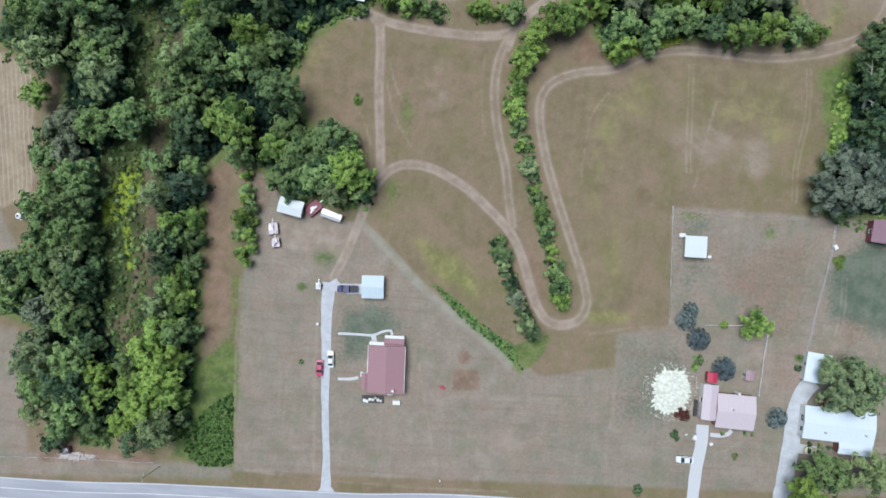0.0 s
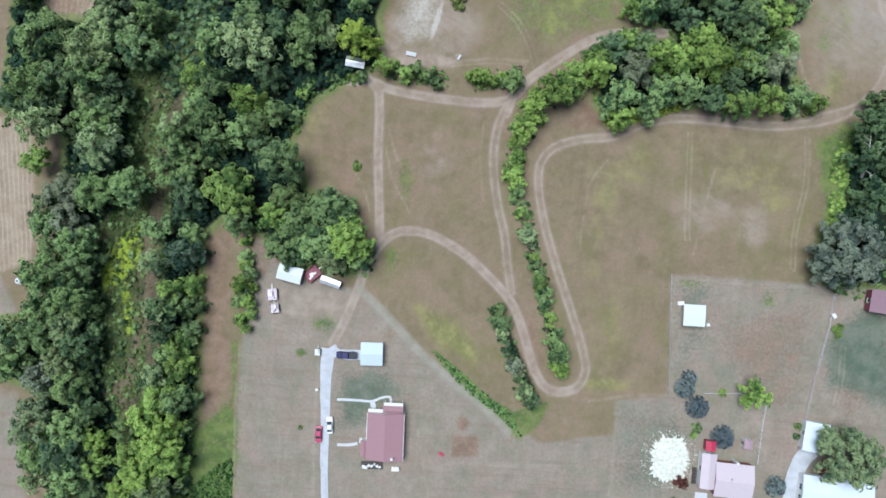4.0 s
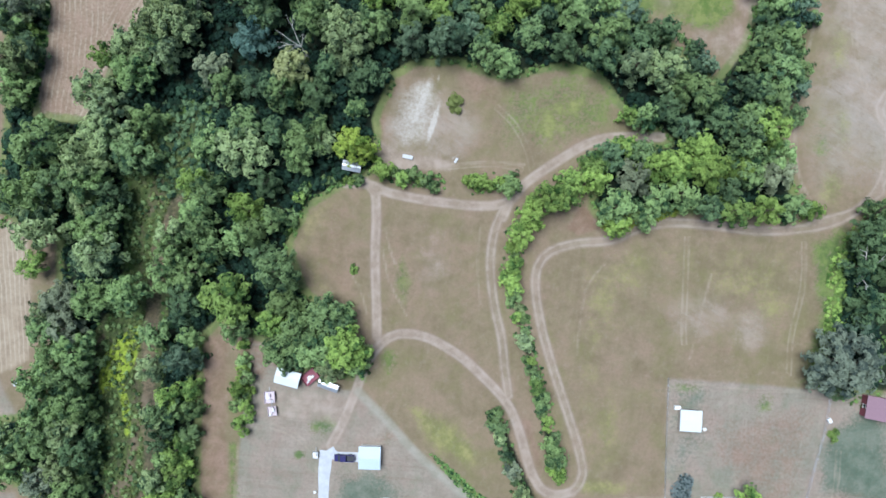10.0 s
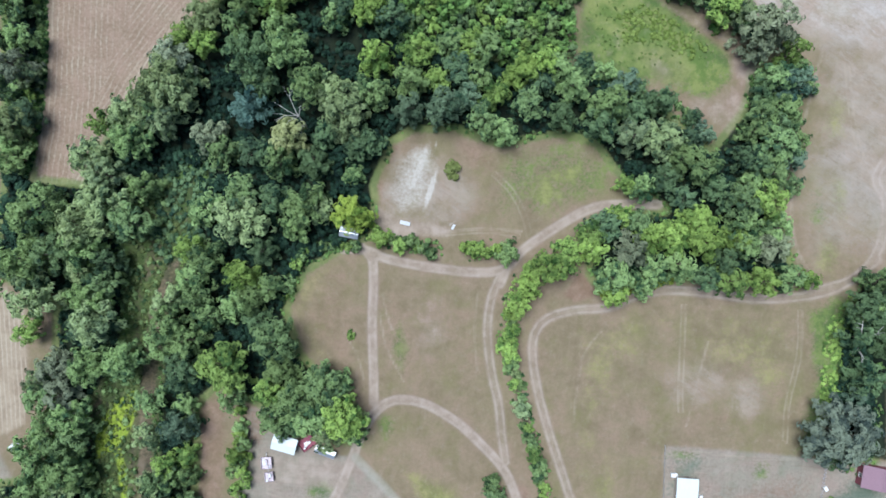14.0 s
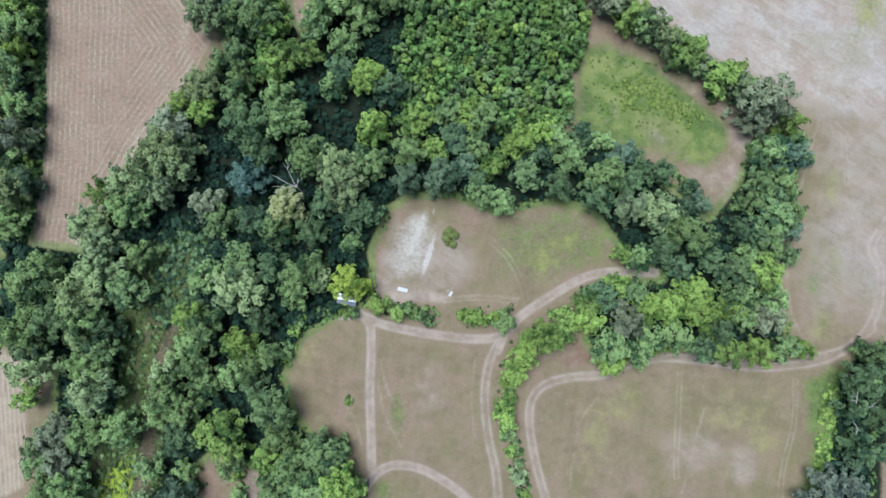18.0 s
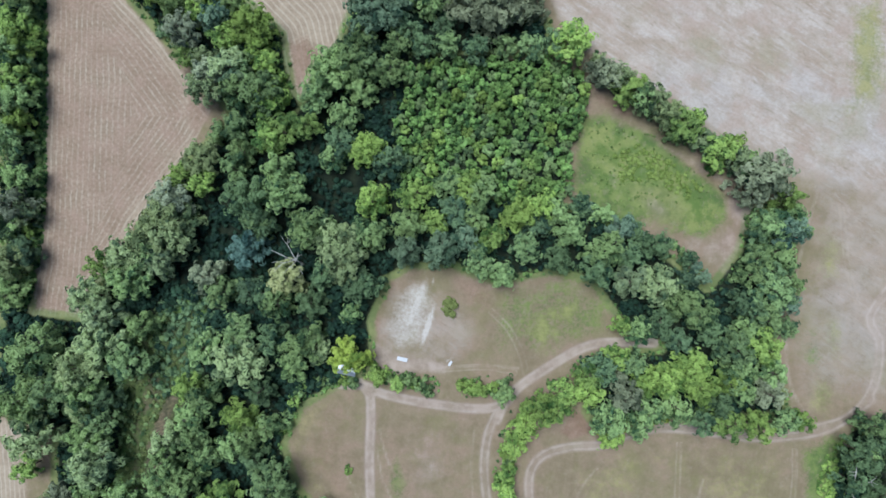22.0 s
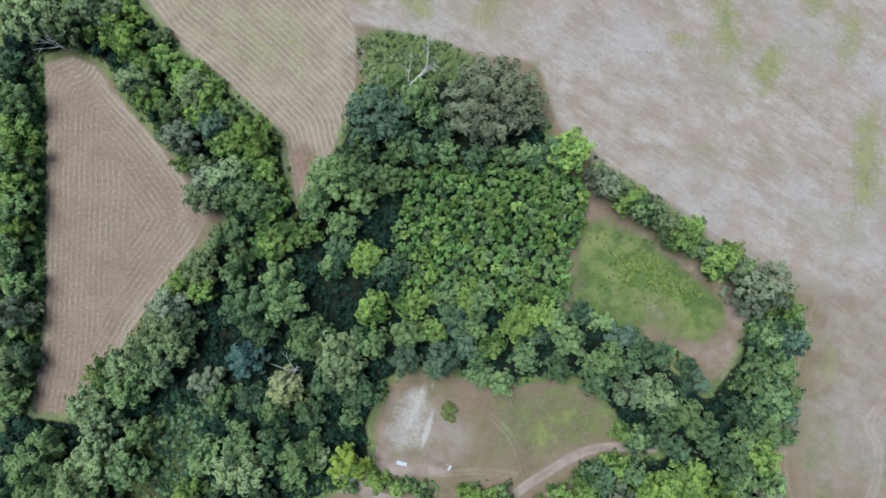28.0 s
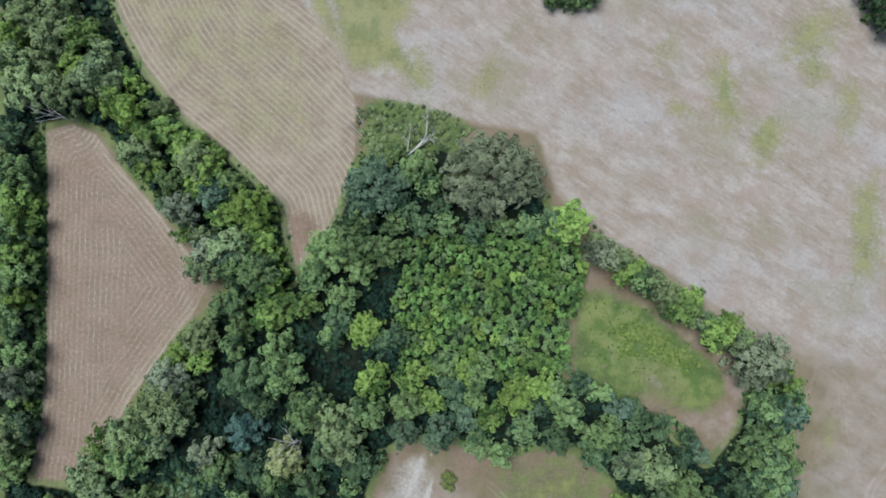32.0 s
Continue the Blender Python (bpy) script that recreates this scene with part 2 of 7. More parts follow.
HEDGE_A = outline((-132.7, 222), (-101.6, 222.1), (-99.1, 213.1), (-90.3, 196.6), (-80.9, 184.7), (-63.9, 171.5), (-50.8, 159.8), (-48.3, 144.9), (-43.6, 139.1), (-60, 129.8), (-69.4, 141.5), (-71, 145.9), (-81.8, 154.7), (-94.4, 168), (-99.5, 175.5), (-103.5, 180.2), (-111.4, 182.4), (-119.2, 180.2), (-119, 160), (-118.4, 137.5), (-118.5, 107.2), (-122, 82), (-123, 74), (-129.6, 73.4))
EAST = outline((100.7, 51.5), (110.2, 55.9), (111, 9), (95.1, 10.8), (95.6, 21.5), (98.9, 31.5))
THICKET = outline((-20.5, 150.8), (-6.9, 153.3), (23.1, 155.4), (32.2, 149.6), (33.1, 140.6), (28.9, 128.5), (28.4, 116.5), (16.6, 111.6), (6, 115.1), (-6, 111), (-19.8, 116.6), (-16.1, 124.3), (-20.9, 133.3), (-16.5, 142.5))
SCRUB = outline((-81.5, 85.2), (-79.5, 66.3), (-87.2, 44.2), (-89.3, 25.2), (-89.9, 15.7), (-88.4, -25.3), (-86.7, -21.2), (-96.9, -30.9), (-97, -57.7), (-106.7, -58), (-99.3, -34.1), (-103.5, 3.6), (-100.6, 19.5), (-97.6, 37.7), (-98.8, 66.1), (-94.2, 78.7))
# Woods, fields and patches as outlines on the plan.
AREAS = {
    "pale": [
        (3, 1.0, [(-34.4, 191.9), (-20.2, 188.9), (0.1, 183.7), (18.6, 180.9), (24.3, 164.8), (33.7, 155), (54.4, 143.9), (72.7, 131.4), (78, 139), (80, 262), (-65.4, 240.2), (-52.6, 221.4), (-39.9, 207.4)]),
        (14, 1.0, [(60, 140), (78, 127), (92, 121), (150, 108), (150, 270), (60, 270)]),
        (12, 0.52, [(90, 150), (91.3, 96.2), (87.8, 96.8), (86.2, 75.5), (93.5, 55.9), (103.7, 63.8), (150, 45), (150, 150)]),
        (5, 0.45, [(-20.2, 91.3), (-3.1, 91.7), (6.4, 79.5), (0.5, 68.5), (-22.8, 67.9), (-25.4, 78.7)]),
    ],
    "lawn": [
        (2, 1.0, [(-61.5, -6.5), (-58.9, 18.6), (-53.4, 18.7), (-52.5, 12.5), (-35, 6.6), (-28.8, 5.9), (-9.7, -12.2), (9.1, -27.8), (21.4, -34.4), (41, -31.5), (40.8, -22.4), (55, -20.5), (55.1, 12.1), (96.5, 9.9), (115.4, 9.5), (116.6, -63.4), (-62.5, -63.4), (-62.6, -26.8)]),
        (3, 1.0, [(-131.3, 7), (-125.3, -3.2), (-131, -4.9), (-140.9, -4.3), (-141.2, 6.1)]),
        (3, 0.9, [(-140.4, -25), (-125.5, -25.4), (-121.3, -60.1), (-105.1, -60.3), (-63.3, -61.9), (-63.2, -65.8), (-139.2, -67.1)]),
    ],
    "till": [
        (1.2, 1.0, [(-119.8, 179), (-110.8, 181.5), (-104.3, 178.6), (-99.8, 172.7), (-85.3, 156.6), (-71.3, 138), (-75.9, 128.4), (-92.3, 105.9), (-107.1, 78.5), (-109, 79.8), (-122.8, 79.5), (-119.9, 103.3)]),
        (1.2, 1.0, [(-105.1, 216.5), (-94.2, 197.6), (-85.1, 186.6), (-67.2, 172.7), (-52.6, 158.8), (-48.3, 139), (-37.5, 152.2), (-31, 170), (-31.5, 189), (-39.4, 207.4), (-52.3, 221.4), (-65.4, 240.2), (-108.8, 240.2)]),
        (2, 0.9, [(-141.1, 52.7), (-131.2, 52.1), (-122.9, 46.7), (-120.9, 24.5), (-122.4, 11.7), (-130.5, 8.3), (-140.4, 8)]),
    ],
    "green": [
        (2, 1.0, SCRUB), (3, 1.0, [(-83.4, 90.2), (-69.1, 93.7), (-66.4, 78.1), (-74.8, 58.9), (-86.8, 58.6), (-85.5, 77.5)]),
        (4, 0.9, [(30, 136.9), (35.6, 138.5), (50.9, 134), (61.6, 125.9), (70.9, 117), (70.3, 110.9), (64.7, 105.9), (56.1, 107.2), (60.5, 113), (54.3, 118.9), (43.7, 118.8), (46.9, 111.2), (36.2, 114.1), (31.3, 117.8)]),
        (2, 0.95, [(-9, -9.9), (-5.1, -12.1), (5.9, -21.8), (13.6, -26.2), (23.4, -22.9), (21.3, -29), (15.3, -33.8), (9.1, -27.8), (-0.3, -20.4)]),
        (5, 1.0, [(92.9, 48.2), (100.1, 52.7), (101.8, 37.7), (100.7, 18.2), (96.4, 12.1), (90.6, 12), (94.6, 30.1)]),
        (3, 0.7, [(54.6, 107.5), (62.3, 99.3), (66.3, 93.3), (63.2, 94.7)]),
        (4, 0.75, [(29.7, 121.8), (36.5, 126.6), (44.2, 120.6), (50.4, 111.6), (47.5, 106.9), (38.4, 105.1), (30.7, 112.6)]),
        (6, 0.52, [(10, 91.2), (27.6, 94.7), (40.7, 88.1), (40.2, 78.9), (31.1, 76.3), (17.4, 71.3), (7.2, 78)]),
        (2, 0.9, [(-101.2, 8.4), (-95.8, 21.1), (-89.3, 19.7), (-90.6, 3.9), (-98.6, 3.7)]),
        (3, 0.85, [(-76.7, -36.6), (-64.2, -25.3), (-61.7, -33), (-63.3, -62.7), (-80.9, -60.2)]),
        (2, 0.6, [(-65.4, -8.1), (-61.5, -8), (-61.8, -26.8), (-65, -26.9)]),
        (3, 0.6, [(-20.1, 37.8), (-17.2, 44.1), (-13.9, 36.3), (-16.8, 27)]),
        (3, 1.0, [(-102.9, 15.3), (-96.1, 24.1), (-91.2, 21.9), (-91.9, 14), (-95.7, 2.8), (-101.4, 5.8)]),
        (3, 0.8, [(-101.1, -10), (-95.7, 1.2), (-93.1, -6.6), (-96, -22.5), (-102.4, -27.5)]),
        (2, 0.9, [(-108.4, 222.8), (-103.2, 219.6), (-99, 203), (-89.7, 191.3), (-76.6, 180.1), (-64, 169.6), (-54.2, 160.3), (-57.3, 157.1), (-70.3, 169.5), (-94.8, 188.1)]),
        (3, 0.9, [(-29, 188.5), (-22.8, 190), (-12.3, 187.8), (0.5, 183), (-2, 174), (-16, 168), (-29, 174)]),
        (3, 0.8, [(29.2, 123.1), (31.1, 135.4), (35.7, 133.9), (37.8, 114.1), (30.1, 113.9)]),
    ],
    "damp": [
        (7, 1.0, [(96.7, -4.3), (110.8, 7.9), (115.9, -21.8), (96.9, -16.3)]),
        (8, 0.5, [(40.8, -23.9), (54.3, -22), (63.3, -29.3), (54.9, -53.7), (41.2, -45.1)]),
        (7, 0.55, [(55.1, 8.3), (65.5, 10.1), (65.8, -5.1), (56.4, -17.4)]),
        (6, 0.75, [(-34.5, -16.7), (-20.5, -15.6), (-15.7, -22.4), (-27.9, -32), (-34.1, -32.2)]),
    ],
    # Floor of woods, hedges and gaps, with canopy shade in its colour.
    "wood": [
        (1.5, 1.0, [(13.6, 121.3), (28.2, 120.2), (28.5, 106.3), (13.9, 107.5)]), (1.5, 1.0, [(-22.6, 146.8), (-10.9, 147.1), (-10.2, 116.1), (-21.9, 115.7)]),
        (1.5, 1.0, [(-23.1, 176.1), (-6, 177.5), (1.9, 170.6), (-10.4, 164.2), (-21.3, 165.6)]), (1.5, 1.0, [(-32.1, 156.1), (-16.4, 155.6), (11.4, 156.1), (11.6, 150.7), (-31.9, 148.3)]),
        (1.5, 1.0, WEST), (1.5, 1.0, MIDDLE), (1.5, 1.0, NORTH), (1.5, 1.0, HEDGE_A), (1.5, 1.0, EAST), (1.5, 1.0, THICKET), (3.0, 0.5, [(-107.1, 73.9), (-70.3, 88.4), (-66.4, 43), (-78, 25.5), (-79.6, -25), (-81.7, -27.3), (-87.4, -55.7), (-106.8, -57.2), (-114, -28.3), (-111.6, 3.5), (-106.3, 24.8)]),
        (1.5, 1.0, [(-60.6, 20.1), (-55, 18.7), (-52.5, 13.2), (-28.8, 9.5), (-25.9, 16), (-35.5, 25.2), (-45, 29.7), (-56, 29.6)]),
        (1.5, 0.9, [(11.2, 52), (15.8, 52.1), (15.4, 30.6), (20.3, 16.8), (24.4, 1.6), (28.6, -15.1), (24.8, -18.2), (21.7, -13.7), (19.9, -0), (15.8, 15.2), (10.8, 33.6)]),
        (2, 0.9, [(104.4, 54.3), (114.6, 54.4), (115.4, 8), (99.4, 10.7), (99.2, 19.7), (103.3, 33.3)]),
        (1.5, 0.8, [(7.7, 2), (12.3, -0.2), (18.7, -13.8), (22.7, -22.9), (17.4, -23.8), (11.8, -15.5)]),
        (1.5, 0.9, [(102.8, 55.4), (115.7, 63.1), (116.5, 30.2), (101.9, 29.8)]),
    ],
    "sand": [
        (4, 0.55, [(-20.1, 85.1), (-14.8, 93), (-7.8, 91.6), (-8.3, 80.7), (-11.3, 74.4), (-18.3, 72.7), (-21.5, 78.8)]),
    ],
    "dirt": [
        (4, 0.6, [(85.1, 89.1), (88.6, 69.4), (92, 57.3), (89, 55.7)]),
        (3, 0.5, [(38.5, 143.1), (53.9, 131.1), (72.2, 122.3), (79.1, 114.8), (75.7, 102.6), (70, 94.9), (60.7, 102.3), (71, 110.1), (67.8, 120.7), (49.4, 131.1)]),
        (2, 0.7, [(-24.6, 75.6), (-18.3, 72.7), (-2.6, 70), (-4.1, 66.9), (-22.8, 66.3), (-25.3, 70.9)]),
        (2, 0.55, [(-52.3, 6.2), (-35, 5.8), (-28.7, 5.1), (-34.8, -4.3), (-44.2, -3), (-53.7, -3.2)]),
        (2, 0.45, [(-116.4, -59.9), (-97, -59.2), (-82.5, -61.1), (-79.2, -64.1), (-116.3, -64.7)]),
        (3, 0.4, [(70.7, -29.1), (78.7, -21.3), (86.9, -28.6), (85.8, -49.6), (80, -51.3), (78.2, -34.9)]),
        (4, 0.45, [(-2.8, -48.2), (12.5, -47.6), (21.7, -50.4), (20.4, -59.6), (2.1, -60.2)]),
    ],
    "rust": [
        (6, 0.5, [(65.7, 1), (95.1, 7.6), (92.6, -16.4), (86.9, -28.6), (80.9, -22.8), (68.9, -11)]), (1.5, 0.75, [(-3.1, -33.1), (4.6, -32.9), (4.7, -39), (-3, -39.3)]),
        (6, 0.55, [(-119.8, 180.6), (-110.9, 183.1), (-101, 173.7), (-85.3, 156.6), (-76.2, 144.2), (-75.9, 128.4), (-92.3, 105.9), (-107.1, 78.5), (-109, 79.8), (-122.8, 79.5), (-119.9, 103.3)]),
        (1.5, 0.55, [(-88.1, 64.5), (-84.1, 67), (-83.1, 56.7), (-89.1, 51.9), (-89.7, 34.5), (-91.5, 34.5), (-91, 51.9)]),
        (1.5, 0.55, [(-92.9, 21.8), (-89.1, 20.3), (-89.7, 3), (-91.3, -16), (-94.2, -16.1), (-92.5, 2.9)]),
        (2.5, 0.6, [(-100.9, -22.7), (-96.9, -19.4), (-96.7, -28.9), (-101.5, -32.2)]),
        (8, 0.45, [(-47.4, 48.1), (-44.5, 57.5), (-35.1, 61.5), (-27.3, 60.9), (-26.9, 39.2), (-28.2, 26.7), (-40.9, 32.6), (-46.5, 40.3)]),
        (2, 0.7, [(15.3, -0.1), (18.4, -0), (21.6, -9.2), (22.5, -15.2), (20.2, -13.8)]),
        (2, 0.6, [(-75.7, 19.9), (-64.6, 21.6), (-64.7, -6.5), (-63.6, -20.6), (-68.9, -30.1), (-75.4, -25.6)]),
        (2, 0.75, [(-25.3, 72.5), (-24.8, 85), (-20.2, 92.9), (-18.7, 91.4), (-22.4, 83.5), (-23.3, 72.6)]),
        (1.5, 0.8, [(26.8, 51.8), (31.2, 58.7), (35.8, 55.8), (36.7, 52), (29.9, 49.8)]),
        (3, 0.7, [(-51, 157.3), (-44.7, 158.9), (-39.9, 154.3), (-47.5, 141.7)]),
        (3, 0.65, [(-77.8, 145.7), (-71, 139.6), (-71.2, 134.9), (-75.9, 128.4), (-79.3, 137.8)]),
        (4, 0.6, [(-119, 179.8), (-109.2, 181.6), (-99.3, 170.6), (-102.4, 167.4), (-110.7, 175.2), (-117.9, 170.3)]),
        (4, 0.6, [(-121.4, 92.2), (-112.4, 89.2), (-105.8, 83), (-112.2, 78.1), (-122.8, 79.5)]),
        (2, 0.95, [(-118.1, -58.7), (-100.2, -58.7), (-84.1, -60.3), (-85.7, -62.6), (-118, -62.8)]),
        (2, 0.6, [(-60.5, 18.6), (-54.2, 18.4), (-52.5, 12.5), (-55.5, 7.7), (-58.7, 9.2)]),
        (4, 0.5, [(-4.8, 96.3), (9.3, 90.4), (9.4, 82.7), (0.1, 85.6)]),
        (4, 0.4, [(78.7, -22.8), (88.3, -25.6), (87.1, -40.6), (79.2, -49.8)]),
        (4, 0.5, [(98.4, -16.3), (107.1, -17.5), (105.9, -28), (98.6, -28.2)]),
        (2, 0.7, [(33.9, 144.6), (38.5, 143.9), (46.2, 138.6), (43.2, 137.1), (35.6, 140.8)]),
        (2.5, 0.6, [(36, 144.5), (51, 134.5), (66, 124.5), (76, 115), (77, 108), (71, 99.5), (67, 103), (71, 110), (69, 117), (57.5, 125.5), (45, 135.5)]),
        (5, 0.35, [(-20.9, 54.8), (3.8, 53.7), (5.9, 27.5), (-9.5, 27.2), (-20.4, 25.3)]),
    ],
    "lime": [
        (1.5, 1.0, [(-101.5, 2.9), (-102.1, 11.5), (-97.4, 17.7), (-91.3, 23.0), (-90.2, 17.0), (-92.0, 11.8), (-95.0, 6.6), (-93.1, 0.6), (-92.4, -8.8), (-94.2, -8.0), (-95.3, 0.5), (-96.7, 5.7)]),
    ],
    "bare": [
        (1.5, 0.9, [(-92.4, -10.5), (-89.2, 4.1), (-87.4, 4.2), (-90.2, -11.3), (-91.3, -19.9), (-94.7, -28.7), (-100.8, -28.9), (-100.1, -22.8), (-94.9, -20.1)]),
    ],
    "meadow": [
        (5, 0.78, [(31.5, 134), (37, 136), (46.4, 132.5), (57.1, 126), (66, 117), (67, 110), (58, 107), (50, 109.5), (42.1, 113.5), (33, 119)]),
    ],
    "flush": [
        (3, 0.9, [(66.2, 191.4), (68.9, 202.9), (71.5, 188.5), (73.1, 184.7), (68.5, 186.9)]), (3, 0.8, [(74.7, 179.4), (81.9, 188.6), (84.4, 178.0), (79.2, 175.6)]),
        (4, 0.55, [(53.4, 192.8), (62.5, 188.4), (61.1, 184.5), (52.0, 185.2)]), (5, 0.6, [(86.1, 200.8), (93.4, 206.9), (99.6, 196.4), (90.8, 191.7)]),
        (5, 0.65, [(101.6, 167.7), (110.4, 172.3), (112.1, 145.2), (106.5, 145.1)]), (4, 0.75, [(-42.8, 226), (-17.7, 224), (-20.6, 207.6), (-14.2, 199.9), (-9.4, 193.7), (-14.0, 191.3), (-22.0, 198.2), (-32.9, 196.6), (-36.2, 205.9)]),
        (5, 0.62, [(30.3, 136.9), (38.7, 137), (44.9, 129.5), (43.7, 120.3), (31.5, 121.6)]), (4, 0.55, [(57.4, 114.4), (69.4, 114.6), (66.6, 107), (57.6, 106.8)]), (5, 0.5, [(11.1, 79.7), (27.7, 90.9), (36.9, 86.5), (22, 72.2)]),
        (9, 0.44, [(28.9, 39.9), (43.8, 49.2), (88.5, 48.1), (89, 18), (71.1, 29.8), (53, 43.2), (38.5, 17.1), (36.2, -17.9), (31.3, 0.2)]),
        (4, 0.65, [(-16.3, 3.8), (-3.8, -0.5), (5.6, -9.5), (2.7, -15.8), (-9.8, -8.4)]),
        (5, 0.5, [(-47.2, 56.3), (-33.2, 61), (-42.2, 43.8), (-29.2, 26.8), (-41.9, 32.9), (-47.8, 46.9)]),
        (6, 0.85, [(-36.3, 207.5), (-33.4, 219.9), (-17.9, 226.2), (-16.1, 213.8), (-22.1, 204.5), (-20.4, 198.2), (-29.8, 196.6), (-34.2, 199.7)]),
        (4, 0.8, [(-49.2, 223), (-40.5, 223), (-35.5, 207.5), (-34.3, 201.2), (-39.4, 207.4)]),
        (4, 0.6, [(-17.3, 196.7), (-11.1, 199.9), (-9.5, 195.3), (-14.8, 191.3)]),
        (6, 0.75, [(101.8, 160.1), (108.3, 167.8), (110.9, 146.7), (102.2, 138.9)]),
        (6, 0.4, [(-100, 214), (-84, 192), (-62, 174), (-44, 172), (-38, 188), (-44, 206), (-58, 222), (-90, 236)]),
    ],
}
SPOTS = {
    "green": [(*(-44.8, -12), 1.6, 1.4, 0, 0.9), (*(-38.2, -3.4), 3.8, 3.0, 0, 0.8), (*(-20.2, 14.5), 3.0, 4.0, 0, 0.6), (*(80.4, 5.5), 3.0, 3.0, 0, 0.6), (*(59.6, 9.9), 5.0, 2.0, 0, 0.5), (*(94.4, 75.7), 3, 7, 10, 0.5), (*(17, 84), 9, 8, 20, 0.45), (*(10, 77), 5, 5, 0, 0.4)],
    "dirt": [(*(75.7, 22.3), 6, 5, 20, 0.45), (*(-9.9, 45.7), 12, 18, 0, 0.35), (*(-36.5, 51.4), 8, 10, 0, 0.3), (*(18.5, 186.3), 10, 8, 40, 0.4), (*(52, 113.5), 5, 2.6, -35, 0.55), (*(40, 121), 2.2, 4, 10, 0.45), (*(62, 104), 5, 3, 10, 0.5)],
    "pale": [(*(-8.2, 39.6), 9, 12, 0, 0.4), (*(63.4, 28.9), 14, 9, 10, 0.5), (*(76.9, 26.2), 7, 9, 10, 0.5), (*(-41.3, 4.9), 8, 5, 20, 0.5), (*(-4.8, -25.2), 9, 6, 40, 0.5), (*(-53, -32.8), 6, 24, 0, 0.4), (*(8.1, -55.4), 25, 5, 0, 0.4)],
    "sand": [(*(-9.5, 79.9), 0.8, 6.0, -16, 1.0), (*(-12.3, 86.8), 1.6, 6.5, -20, 0.85), (*(-14.1, 82.1), 1.2, 5.0, -20, 0.75), (*(-8.3, 92.2), 0.6, 1.3, 0, 0.6), (*(-3.4, 70.8), 1.5, 0.6, 30, 0.6), (*(-16.1, 79), 1.0, 5.0, -25, 0.6), (*(-7.5, 41.1), 3.0, 5.0, 0, 0.3)],
    "rust": [(*(0.2, -30.1), 1.8, 2.2, 0, 0.95), (*(86.5, -3.1), 6, 4, 0, 0.5), (*(-19.2, -5.5), 6, 3, 40, 0.5), (*(18.8, -55), 12, 6, 0, 0.45), (*(-19.2, 47.1), 9, 6, 0, 0.4), (*(72.6, 20), 12, 4, 0, 0.4)],
    "flush": [(*(38.9, -2.6), 4, 14, 0, 0.5), (*(37.7, -17.9), 9, 3, 0, 0.6), (*(4.5, 195.4), 8.5, 5.1, 60, 0.6), (*(-14.2, 196.8), 6.8, 10.2, 20, 0.6), (*(68.4, 191.5), 6.8, 15.3, 10, 0.6), (*(80.6, 179.5), 10.2, 6.8, 60, 0.6), (*(91.9, 208.4), 13.6, 8.5, 30, 0.6), (*(53.1, 203.5), 9, 4, 50, 0.5), (*(101.2, 187.3), 5, 12, 0, 0.55), (*(97, 64), 4, 7, -10, 0.6), (*(99.5, 80), 3, 8, 6, 0.55), (*(98, 101), 4, 10, 0, 0.5), (*(36.5, 130), 5, 4, 0, 0.6)],
}
